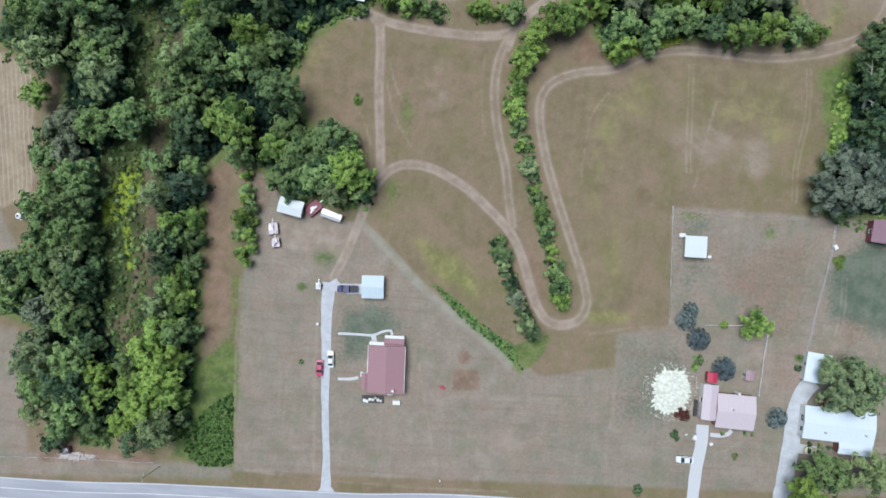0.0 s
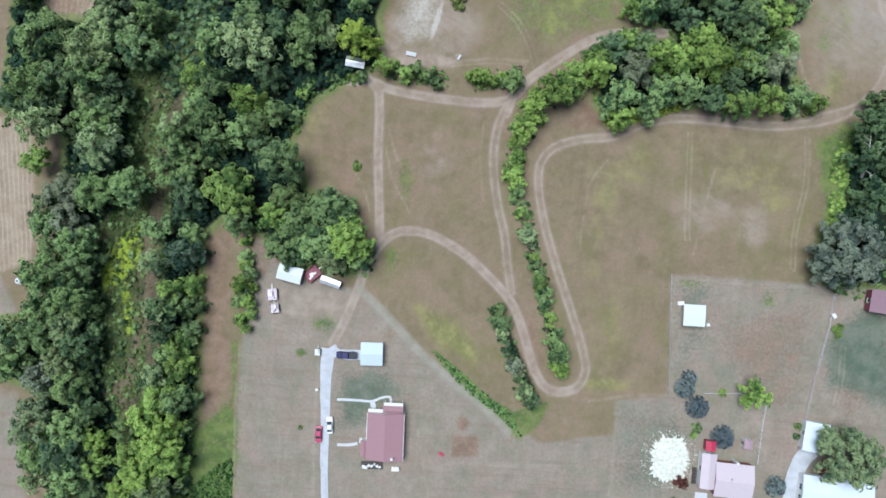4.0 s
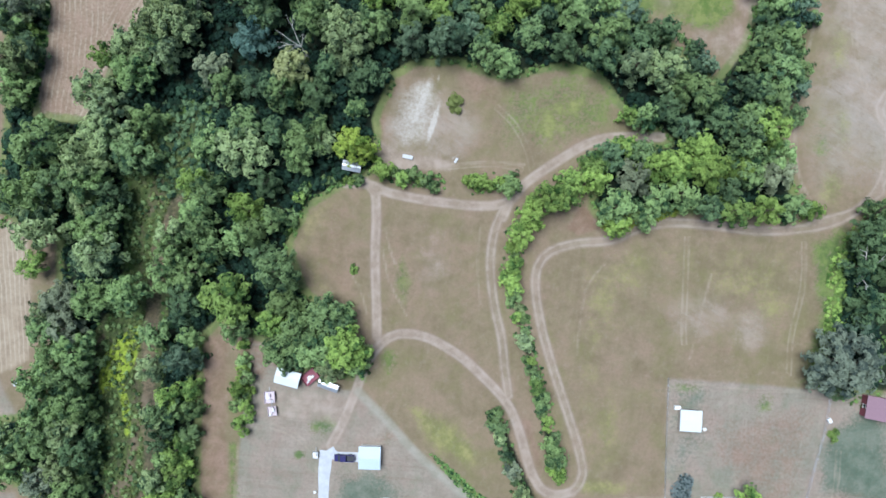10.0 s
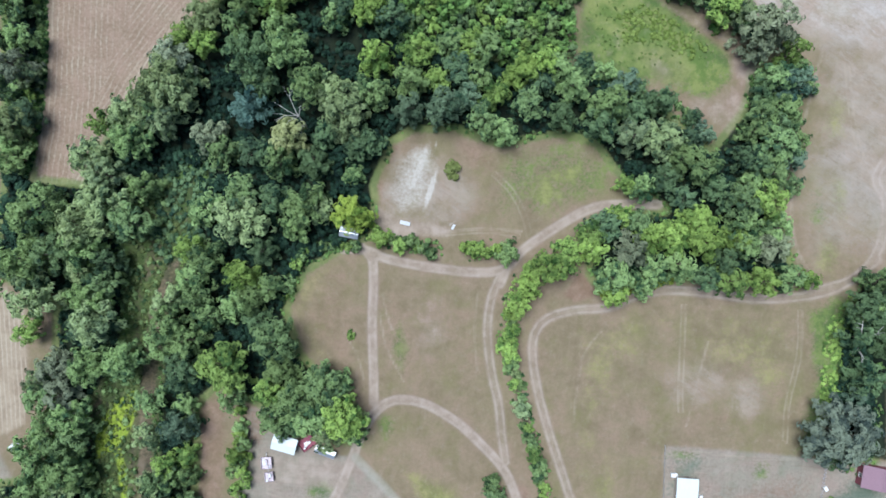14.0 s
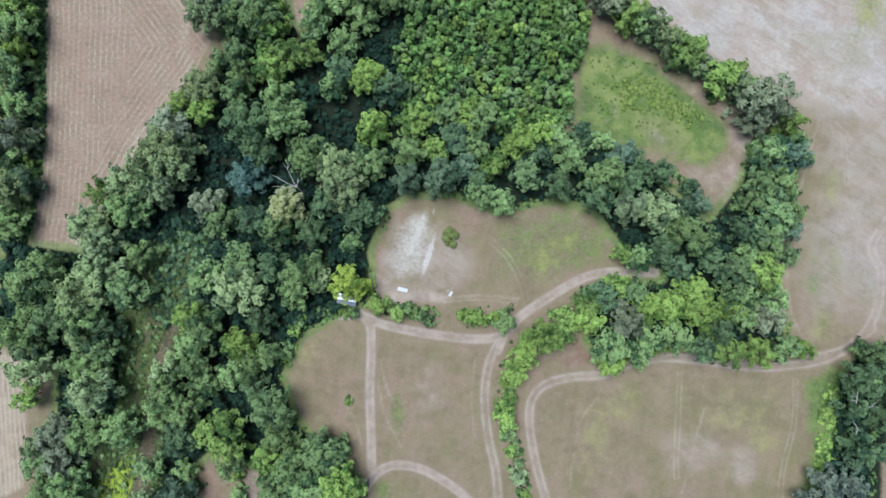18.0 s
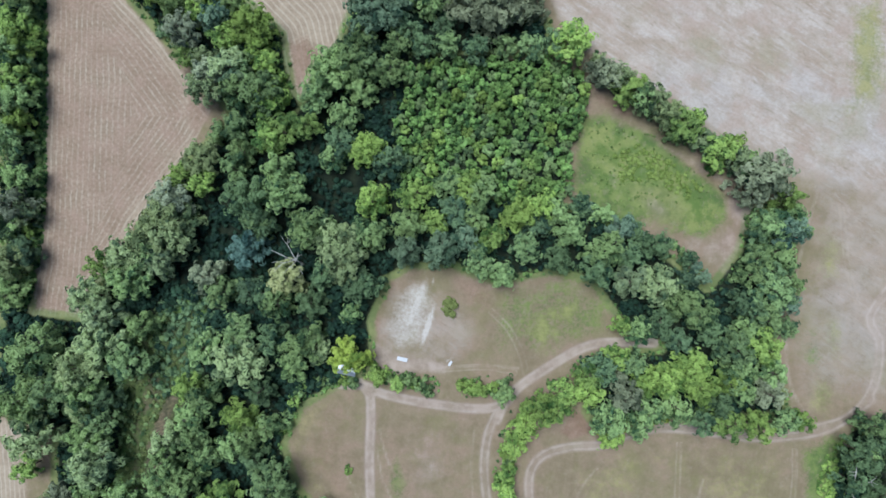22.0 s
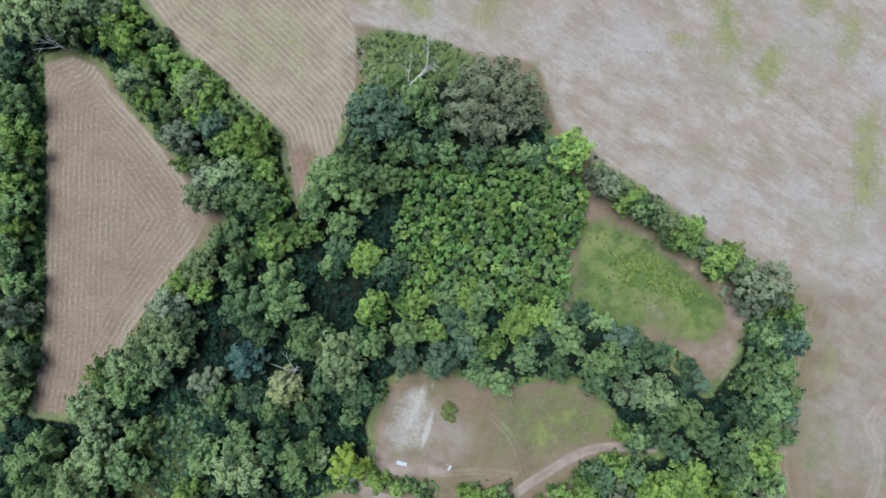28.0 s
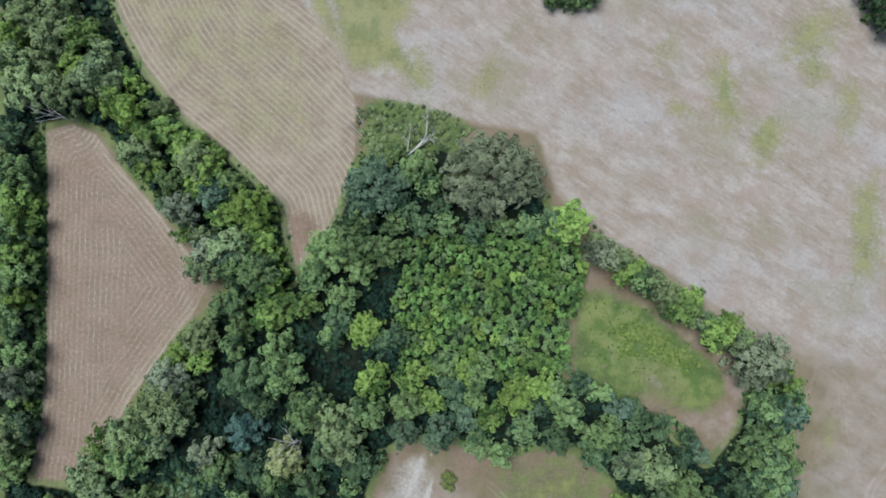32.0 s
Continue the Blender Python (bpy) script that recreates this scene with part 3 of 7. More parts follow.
# Dirt tracks: half width, strength, wheel ruts, line.
TRACKS = [
    (1.4, 1.0, False, [(-28.1, 63.7), (-25.3, 60.9), (-24.7, 54.7), (-24.8, 42.3), (-24.2, 29.9), (-23.9, 21.4)]),
    (1.5, 1.0, False, [(-33.3, 63.1), (-27.3, 63.1), (-21, 60.7), (-10.2, 58.8), (3.8, 57.5), (11.4, 58.9), (15.9, 63.9), (23.4, 69.3), (32.4, 74.8), (39.9, 76.7), (52, 76.9)]),
    (1.3, 1.0, False, [(-36.2, -9), (-32.9, -2.7), (-29.5, 5.9), (-26.6, 13.7), (-22.8, 19.2), (-18.2, 22), (-10.5, 21.4), (-1.1, 16.5), (6.7, 9.7), (12.2, 3.7), (15.4, -3.2), (18.7, -13.8), (21.8, -19.1), (25.6, -20.7), (30.2, -19.6)]),
    (1.3, 1.0, True, [(21.8, -19.1), (25.6, -20.7), (30.2, -19.6), (32.9, -15), (31.5, -7.4), (28.5, 1.7), (24.8, 12.3), (21.5, 23), (19.3, 33.7), (19.6, 41.2), (23.2, 45.6), (30.5, 47.9), (39.4, 48.9), (46.8, 52.3), (55.8, 53.9), (67.7, 53.2), (78.1, 52.1), (88.4, 52.7), (97.1, 54.5), (103.6, 58), (109.8, 63.3)]),
    (1.3, 0.85, True, [(10.4, 57.2), (7.7, 50.7), (6.8, 41.4), (8.1, 30.7), (10.3, 21.5), (11.2, 13.8), (12.4, 6.1)]),
    (1.4, 0.9, True, [(92.1, 54.3), (102.4, 57.3), (108.2, 62.4), (111.3, 70.1), (111.6, 79.2), (109, 85.2), (114.6, 94.4)]),
    (0.5, 0.55, True, [(7.1, 85), (12.6, 79.7), (16.6, 72.1), (17.5, 67.5)]),
    (0.5, 0.45, False, [(-4.2, 68.4), (6.7, 69.5), (15.9, 69)]),
    (1.1, 0.55, False, [(-28.8, 5.9), (-20.8, -1.7), (-12.9, -10), (-3.4, -18.2), (6, -25.6), (12.2, -31.6)]),
    (0.6, 0.45, True, [(59.5, 50.9), (59.3, 40.3), (59, 25.1), (59.4, 20.5)]),
    (0.6, 0.4, True, [(90.2, 49.7), (90.1, 37.6), (87.4, 24), (86.9, 13.5)]),
    (0.6, 0.4, False, [(39.4, 44.6), (33.5, 36.9), (31.5, 27.7), (30.6, 17)]),
    (0.7, 0.55, False, [(94.6, 119.6), (91.3, 106), (88.7, 92.3), (87.2, 78.5), (88.7, 66.4), (93.5, 57.4)]),
    (0.8, 0.5, False, [(26.7, 161.8), (34.4, 154.2), (54.4, 142.4), (72.7, 130.6), (87.7, 124.9), (94.5, 119)]),
    (0.5, 0.5, False, [(-35.9, 188.7), (-29.7, 193.5), (-17.1, 190.5), (1.6, 183.8)]),
    (0.5, 0.6, False, [(33.6, -22.9), (43.8, -21.1), (55, -20.3)]),
    (0.4, 0.45, False, [(41.1, -23.9), (40.8, -36), (39.8, -48.2)]),
    (0.4, 0.45, False, [(-4.5, -40.8), (12.4, -40.9), (39.6, -40)]),
    (0.4, 0.4, False, [(-61.8, -7.3), (-62.9, -26.8), (-62.7, -62.7)]),
    (0.5, 0.55, False, [(-39.9, -13.7), (-40.5, -26.2), (-40.8, -41.7), (-40.4, -64.9)]),
    (0.5, 0.4, False, [(-60.1, -62.9), (-39.6, -64.6), (-17.8, -65.6), (12.9, -66.2)]),
    (0.4, 0.45, False, [(59.6, 11.1), (75.9, 9.5), (95, 9.4)]),
    (0.5, 0.45, True, [(7.2, 214), (3.6, 200), (2.4, 184.5)]),
    (0.5, 0.45, True, [(15.8, 207.8), (10.6, 195.5), (7.8, 183.1)]),
    (0.5, 0.4, True, [(40.7, 217.2), (27.4, 200.2), (18.5, 186.3)]),
    (0.4, 0.4, True, [(-37.9, 210.6), (-34.8, 198.1), (-35, 185.6)]),
    (0.4, 0.45, False, [(-19.1, 40.9), (-20.8, 45.5), (-22.4, 51.7)]),
    (0.4, 0.4, False, [(-15.7, 27), (-20.6, 36.2), (-22.9, 45.5)]),
    (1.3, 1.0, False, [(12.1, 60.3), (11.1, 57.5), (10, 54.5)]),
    (0.5, 0.5, True, [(-5.7, 68.1), (6.7, 69), (15.2, 67.7)]),
    (0.4, 0.4, False, [(66.2, 41.1), (63.4, 28.9), (60.7, 16.7)]),
    (0.4, 0.4, False, [(3.9, 52.1), (3.3, 41.3), (4.3, 30.6)]),
    (0.4, 0.4, False, [(-31.6, 39.1), (-28.3, 32.9), (-26.7, 26.7)]),
    (0.4, 0.45, True, [(-53.7, -4), (-47.3, -6.1), (-40.9, -10.7)]),
    (0.4, 0.4, False, [(-12.4, -31.5), (-8.9, -49.9), (-7.1, -60.6)]),
    (0.4, 0.4, False, [(69.7, -53.2), (75.6, -50), (80, -52.8)]),
    (0.4, 0.45, True, [(100.4, -5.8), (99.9, -16.2), (98.5, -22.3)]),
    (0.4, 0.4, True, [(100.7, 115.2), (102.6, 100.1), (105.9, 88.1)]),
]
TRACKS = [(w, k, r, curved(p)) for w, k, r, p in TRACKS]


def fields(px, py):
    """How much of each kind of ground lies at every place of the plan."""
    out = {k: np.zeros(px.shape) for k in ("pale", "lawn", "till", "green", "damp", "wood", "sand", "dirt", "rust", "flush", "furrow", "verge", "lime", "bare", "meadow")}
    for key in ("track", "path", "faint", "faint_ruts", "strip"):
        out[key] = np.full(px.shape, 6.0)
    for kind, shapes in AREAS.items():
        for soft, k, pts in shapes:
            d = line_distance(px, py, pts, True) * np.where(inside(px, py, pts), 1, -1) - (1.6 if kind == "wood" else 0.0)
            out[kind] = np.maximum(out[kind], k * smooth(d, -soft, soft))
            if any(pts is edge for edge in (WEST, MIDDLE, NORTH, HEDGE_A, EAST)):
                out["verge"] = np.maximum(out["verge"], k * smooth(d, -4.0, -0.5))
    for kind, shapes in SPOTS.items():
        for x, y, rx, ry, turn, k in shapes:
            c, s = math.cos(radians(turn)), math.sin(radians(turn))
            u, v = ((px - x) * c + (py - y) * s) / rx, ((py - y) * c - (px - x) * s) / ry
            out[kind] = np.maximum(out[kind], k * smooth(-np.hypot(u, v), -1.9, 0.1))
    rut = np.zeros(px.shape)
    for half, k, ruts, pts in TRACKS:
        lo = np.array(pts).min(0) - 8
        hi = np.array(pts).max(0) + 8
        near = (px > lo[0]) & (px < hi[0]) & (py > lo[1]) & (py < hi[1])
        d = line_distance(px[near], py[near], pts)
        if half < 1.0:
            for (ax, ay), (bx, by) in ((pts[0], pts[1]), (pts[-1], pts[-2])):
                past = (px[near] - ax) * (bx - ax) + (py[near] - ay) * (by - ay) < 0
                d = np.where(past & (np.hypot(px[near] - ax, py[near] - ay) < 4), 6.0, d)
        if half >= 1.3:
            key = "track" if ruts else "path"
            out[key][near] = np.minimum(out[key][near], d)
            rut[near] = np.maximum(rut[near], smooth(-np.abs(d - 0.85), -0.75, -0.2))
            continue
        if half > 1.0:
            out["strip"][near] = np.minimum(out["strip"][near], d)
            continue
        key = "faint_ruts" if ruts else "faint"
        out[key][near] = np.minimum(out[key][near], d + 0.7 * (0.6 - k))
    out["furrow"] = FURROW(px, py)
    out["height"] = -0.06 * rut
    return out


def FURROW(px, py):
    """Distance from the field edge that the plough followed."""
    left = line_distance(px, py, [(-126, 60), (-121.5, 92), (-120.3, 110), (-119.8, 172), (-117, 179), (-111, 181)])
    right = line_distance(px, py, [(-111, 181), (-101, 173.7), (-85.3, 156.6), (-70.5, 137.5), (-75.9, 128.4), (-92.3, 105.9), (-108, 77)])
    a = np.where(left < right + 10, left, right)
    b = line_distance(px, py, [(-125, 262), (-105.1, 216.5), (-94.2, 197.6), (-85.1, 186.6), (-67.2, 172.7), (-52.6, 158.8), (-48, 138)])
    c = 1.15 * (px + 160) + 0.1 * py
    return np.where(py < 60, c, np.where(px > -99.3 + 0.78 * (205 - py), b, a))


MAT_GROUND = ground_material()


def build_ground():
    fx, fy = np.arange(-150, 150.01, 0.75), np.arange(-90, 260.01, 0.75)
    far = [200, 300, 500, 900, 1600, 3000]
    xs = np.concatenate([[-v for v in far[::-1]], fx, far])
    ys = np.concatenate([[-v for v in far[::-1]], fy, [v + 100 for v in far]])
    px, py = np.meshgrid(xs, ys)
    f = fields(px.ravel(), py.ravel())
    nx, ny = len(xs), len(ys)
    co = np.stack([px.ravel(), py.ravel(), f["height"]], 1)
    i = (np.arange(ny - 1)[:, None] * nx + np.arange(nx - 1)).ravel()
    quads = np.stack([i, i + 1, i + nx + 1, i + nx], 1)
    me = bpy.data.meshes.new("ground")
    me.vertices.add(len(co))
    me.vertices.foreach_set("co", co.ravel())
    me.loops.add(quads.size)
    me.loops.foreach_set("vertex_index", quads.ravel())
    me.polygons.add(len(quads))
    me.polygons.foreach_set("loop_start", np.arange(len(quads)) * 4)
    me.polygons.foreach_set("use_smooth", np.ones(len(quads), bool))
    me.update(calc_edges=True)
    for key in ("pale", "lawn", "till", "green", "damp", "wood", "sand", "dirt", "rust", "flush", "furrow", "verge", "lime", "bare", "meadow", "track", "path", "faint", "faint_ruts", "strip"):
        me.attributes.new(key, "FLOAT", "POINT").data.foreach_set("value", f[key].astype(np.float32))
    me.materials.append(MAT_GROUND)
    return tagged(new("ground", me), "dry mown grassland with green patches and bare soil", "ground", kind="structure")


ground = build_ground()


# ---------------------------------------------------------------- mesh helpers
def mesh(name, verts, faces, material, flat=True):
    me = bpy.data.meshes.new(name)
    me.from_pydata([tuple(v) for v in verts], [], [tuple(f) for f in faces])
    if not flat:
        me.polygons.foreach_set("use_smooth", np.ones(len(me.polygons), bool))
    me.materials.append(material)
    return me


def part(name, bm, material, parent, label=""):
    me = bpy.data.meshes.new(name)
    bm.to_mesh(me)
    bm.free()
    me.materials.append(material)
    ob = new(name, me)
    ob.parent = parent
    return tagged(ob, label)


def box(x0, x1, y0, y1, z0, z1, bevel=0.0, bm=None, m=None):
    bm = bm or bmesh.new()
    made = bmesh.ops.create_cube(bm, size=1)["verts"]
    for v in made:
        v.co = Vector(((x0 + x1) / 2 + v.co.x * (x1 - x0), (y0 + y1) / 2 + v.co.y * (y1 - y0), (z0 + z1) / 2 + v.co.z * (z1 - z0)))
    if bevel:
        edges = list({e for v in made for e in v.link_edges})
        made = bmesh.ops.bevel(bm, geom=edges, offset=bevel, segments=2, affect="EDGES")["verts"]
    if m:
        bmesh.ops.transform(bm, matrix=m, verts=[v for v in made if v.is_valid])
    return bm


def tube(pts, radii, sides=6):
    """Vertices and faces of a bent, tapered limb."""
    verts, faces = [], []
    pts = [Vector(p) for p in pts]
    for i, p in enumerate(pts):
        d = (pts[min(i + 1, len(pts) - 1)] - pts[max(i - 1, 0)]).normalized()
        a = d.orthogonal().normalized()
        b = d.cross(a)
        for s in range(sides):
            w = 2 * math.pi * s / sides
            verts.append(p + radii[i] * (math.cos(w) * a + math.sin(w) * b))
    for i in range(len(pts) - 1):
        for s in range(sides):
            faces.append((i * sides + s, i * sides + (s + 1) % sides, (i + 1) * sides + (s + 1) % sides, (i + 1) * sides + s))
    faces.append(tuple(range(len(verts) - sides, len(verts))))
    return verts, faces


def strip(pts, half, z, edge=0.0):
    """A flat slab along a line, z high, with sides that go into the ground. half: one half width, or several along it."""
    verts, faces = [], []
    line = [Vector(p) for p in pts]
    for i, p in enumerate(line):
        d = (line[min(i + 1, len(line) - 1)] - line[max(i - 1, 0)]).normalized()
        n = Vector((-d.y, d.x))
        k = float(np.interp(i / (len(line) - 1), np.linspace(0, 1, len(half)), half)) if isinstance(half, tuple) else half
        w = k + edge * (noise.noise((p.x * 0.35, p.y * 0.35, 3.1)))
        e = k + edge * (noise.noise((p.x * 0.35, p.y * 0.35, 9.7)))
        a, b = p + n * w, p - n * e
        verts += [(a.x, a.y, -0.1), (a.x, a.y, z), (b.x, b.y, z), (b.x, b.y, -0.1)]
    for i in range(len(line) - 1):
        for k in range(3):
            faces.append((i * 4 + k, i * 4 + k + 1, i * 4 + k + 5, i * 4 + k + 4))
    return verts, faces


def toned(me, tones):
    """Gives each face its own tone between the dark and the light leaf colour."""
    me.attributes.new("tone", "FLOAT", "FACE").data.foreach_set("value", np.array(tones, np.float32))
    return me


# ---------------------------------------------------------------- trees
def leaf_material(name, dark, light):
    m = Mat(name, 0.65, 0, 0.14)
    mean = tuple(0.5 * (a + b) for a, b in zip(dark, light))
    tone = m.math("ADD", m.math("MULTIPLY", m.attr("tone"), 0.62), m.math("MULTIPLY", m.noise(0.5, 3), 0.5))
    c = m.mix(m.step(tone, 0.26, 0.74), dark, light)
    c = m.mix(m.math("MULTIPLY", m.island(), 0.22), c, tuple(v * 0.45 for v in mean))
    r = m.random()
    c = m.mix(1.0, c, m.step(m.math("FRACT", m.math("MULTIPLY", r, 7.31)), 0.0, 1.0, 0.72, 1.2), "MULTIPLY")
    c = m.mix(m.step(r, 0.5, 1.0, 0.0, 0.22), c, (mean[0] * 0.75, mean[1] * 0.8, mean[2] * 1.25))
    c = m.mix(m.step(r, 0.5, 0.0, 0.0, 0.3), c, (mean[0] * 1.22, mean[1] * 1.1, mean[2] * 0.88))
    m.base(c)
    tr = m.t.nodes.new("ShaderNodeBsdfTranslucent")
    m.t.links.new(m.mix(1.0, c, (1.0, 0.95, 0.5), "MULTIPLY"), tr.inputs[0])
    mx = m.t.nodes.new("ShaderNodeMixShader")
    mx.inputs[0].default_value = 0.12
    m.t.links.new(m.bsdf.outputs[0], mx.inputs[1])
    m.t.links.new(tr.outputs[0], mx.inputs[2])
    m.t.links.new(mx.outputs[0], m.t.nodes["Material Output"].inputs[0])
    return m.m


LEAF = {
    "mid": leaf_material("green_leaves", (0.026, 0.068, 0.032), (0.31, 0.43, 0.165)),
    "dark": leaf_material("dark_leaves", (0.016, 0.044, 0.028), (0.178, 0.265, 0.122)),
    "bright": leaf_material("yellow_green_leaves", (0.055, 0.12, 0.03), (0.365, 0.505, 0.128)),
    "lush": leaf_material("lush_green_leaves", (0.03, 0.08, 0.028), (0.285, 0.45, 0.13)),
    "lime": leaf_material("lime_green_weeds", (0.24, 0.32, 0.04), (0.46, 0.55, 0.10)),
    "olive": leaf_material("olive_leaves", (0.04, 0.08, 0.042), (0.38, 0.47, 0.215)),
    "blue": leaf_material("blue_green_leaves", (0.032, 0.075, 0.048), (0.22, 0.31, 0.185)),
    "silver": leaf_material("silvery_blue_needles", (0.06, 0.085, 0.085), (0.25, 0.295, 0.285)),
    "fresh": leaf_material("fresh_green_weeds", (0.15, 0.235, 0.05), (0.33, 0.43, 0.12)),
    "slate": leaf_material("dull_dark_leaves", (0.04, 0.06, 0.045), (0.235, 0.275, 0.185)),
    "teal": leaf_material("teal_green_leaves", (0.03, 0.072, 0.062), (0.17, 0.275, 0.22)),
    "gold": leaf_material("bright_yellow_leaves", (0.11, 0.19, 0.03), (0.46, 0.57, 0.105)),
    "grey": leaf_material("grey_green_leaves", (0.05, 0.075, 0.05), (0.36, 0.41, 0.25)),
    # Leaf colour lowered to imitate shade beneath taller crowns.
    "deep": leaf_material("gap_shade_leaves", (0.011, 0.03, 0.021), (0.06, 0.118, 0.062)),
    "cream": leaf_material("yellowing_leaves", (0.2, 0.25, 0.085), (0.66, 0.70, 0.34)),
    "weed": leaf_material("yellowish_weeds", (0.12, 0.175, 0.055), (0.25, 0.30, 0.10)),
    # Shaded copy of the leaves: the gloom between crowns is in the colour.
    "under": leaf_material("shade_toned_undergrowth", (0.011, 0.026, 0.018), (0.032, 0.066, 0.038)),
}
LABEL = {
    "mid": "leafy deciduous tree with a full mid-green crown", "dark": "dense dark green tree in shaded woodland",
    "bright": "broad tree with a bright yellow-green crown", "olive": "tree with a pale olive-green crown",
    "slate": "large dark grey-green tree at a field corner", "gold": "rounded tree with a vivid yellow-green crown", "blue": "tree with dense blue-green foliage", "silver": "young conifer with silvery blue needles", "grey": "large tree with a dull grey-green crown", "deep": "green tree between taller crowns, darkened for shade", "cream": "pale yellowish dying tree in dark woodland",
}
bark = Mat("rough_bark", 0.95)
BARK = bark.base(bark.mix(bark.noise(4, 5), (0.09, 0.07, 0.05), (0.2, 0.165, 0.125)))
ICO = None


def core():
    global ICO
    if ICO is None:
        bm = bmesh.new()
        bmesh.ops.create_icosphere(bm, subdivisions=1, radius=1)
        ICO = [v.co.copy() for v in bm.verts], [[v.index for v in f.verts] for f in bm.faces]
        bm.free()


def lobe(rng, c, r, leaves, size, verts, faces, flat=0.8):
    """One clump of foliage: a rough core with leaf sprays standing off it."""
    core()
    c = Vector(c)

    def drawn_out(v, k):
        return c + Vector((v.x * k, v.y * k, v.z * k * flat))

    o = len(verts)
    for v in ICO[0]:
        verts.append(drawn_out(v, r * rng.uniform(0.48, 0.88)))
    for f in ICO[1]:
        faces.append((f[0] + o, f[1] + o, f[2] + o))
    for _ in range(leaves):
        z = rng.uniform(-0.25, 1.0)
        w = rng.uniform(0, 6.283)
        q = math.sqrt(1 - z * z)
        n = Vector((q * math.cos(w), q * math.sin(w), z))
        p = drawn_out(n, r * rng.uniform(0.72, 1.12))
        n = (n + Vector((rng.uniform(-0.7, 0.7), rng.uniform(-0.7, 0.7), rng.uniform(-0.1, 0.7)))).normalized()
        a = n.orthogonal().normalized()
        a = a * math.cos(w * 7) + n.cross(a) * math.sin(w * 7)
        b = n.cross(a)
        s, u = size * rng.uniform(0.6, 1.2), size * rng.uniform(0.35, 0.7)
        o = len(verts)
        drop = n * (-0.3 * s)
        verts += [p + a * s + drop, p + b * u, p - a * s + drop, p - b * u]
        faces += [(o, o + 1, o + 2), (o, o + 2, o + 3)]


def tuft(rng, p, n, r, leaves, verts, faces, tones, tone):
    """A rosette of leaf sprays round a twig's end, which looks along n."""
    a = n.orthogonal().normalized()
    b = n.cross(a)
    turn = rng.uniform(0, 6.283)
    for i in range(leaves):
        w = turn + 6.283 * (i + rng.uniform(-0.35, 0.35)) / leaves
        d = a * math.cos(w) + b * math.sin(w)
        e = n.cross(d)
        s, u = r * rng.uniform(0.8, 1.7), r * rng.uniform(0.2, 0.36)
        lift = n * (rng.uniform(-0.1, 0.25) * r)
        o = len(verts)
        verts += [p - d * (0.12 * r) + n * (0.22 * r), p + d * (0.5 * s) + e * u + lift, p + d * s - n * (rng.uniform(0.15, 0.6) * s), p + d * (0.5 * s) - e * u + lift]
        faces += [(o, o + 3, o + 2), (o, o + 2, o + 1)]
        tones += [tone, tone]


def bough(rng, c, br, tr, leaves, verts, faces, tones, way, long, flat=0.8):
    """One bough: a rough core, toned dark for inner shade, under a dome of tufts."""
    core()
    own = rng.random()
    o = len(verts)
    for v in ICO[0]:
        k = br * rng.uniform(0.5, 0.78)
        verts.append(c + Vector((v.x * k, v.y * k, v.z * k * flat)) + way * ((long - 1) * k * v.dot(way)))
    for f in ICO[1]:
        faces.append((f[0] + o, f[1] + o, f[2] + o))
        # Lower tone than the tufts: shade inside the crown, put into colour.
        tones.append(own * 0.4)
    n = max(5, int(2.0 * long * (br / tr) ** 2))
    for i in range(n):
        z = 1.0 - 1.22 * (i + rng.random()) / n
        w = i * 2.39996 + rng.uniform(-0.35, 0.35)
        q = math.sqrt(max(0.0, 1 - z * z))
        d = Vector((q * math.cos(w), q * math.sin(w), z))
        k = br * rng.uniform(0.7, 1.18)
        p = c + Vector((d.x * k, d.y * k, d.z * k * flat)) + way * ((long - 1) * k * d.dot(way))
        up = (d + way * 0.35 + Vector((rng.uniform(-0.4, 0.4), rng.uniform(-0.4, 0.4), 0.6))).normalized()
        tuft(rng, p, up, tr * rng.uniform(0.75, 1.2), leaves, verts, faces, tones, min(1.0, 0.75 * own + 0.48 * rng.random()))


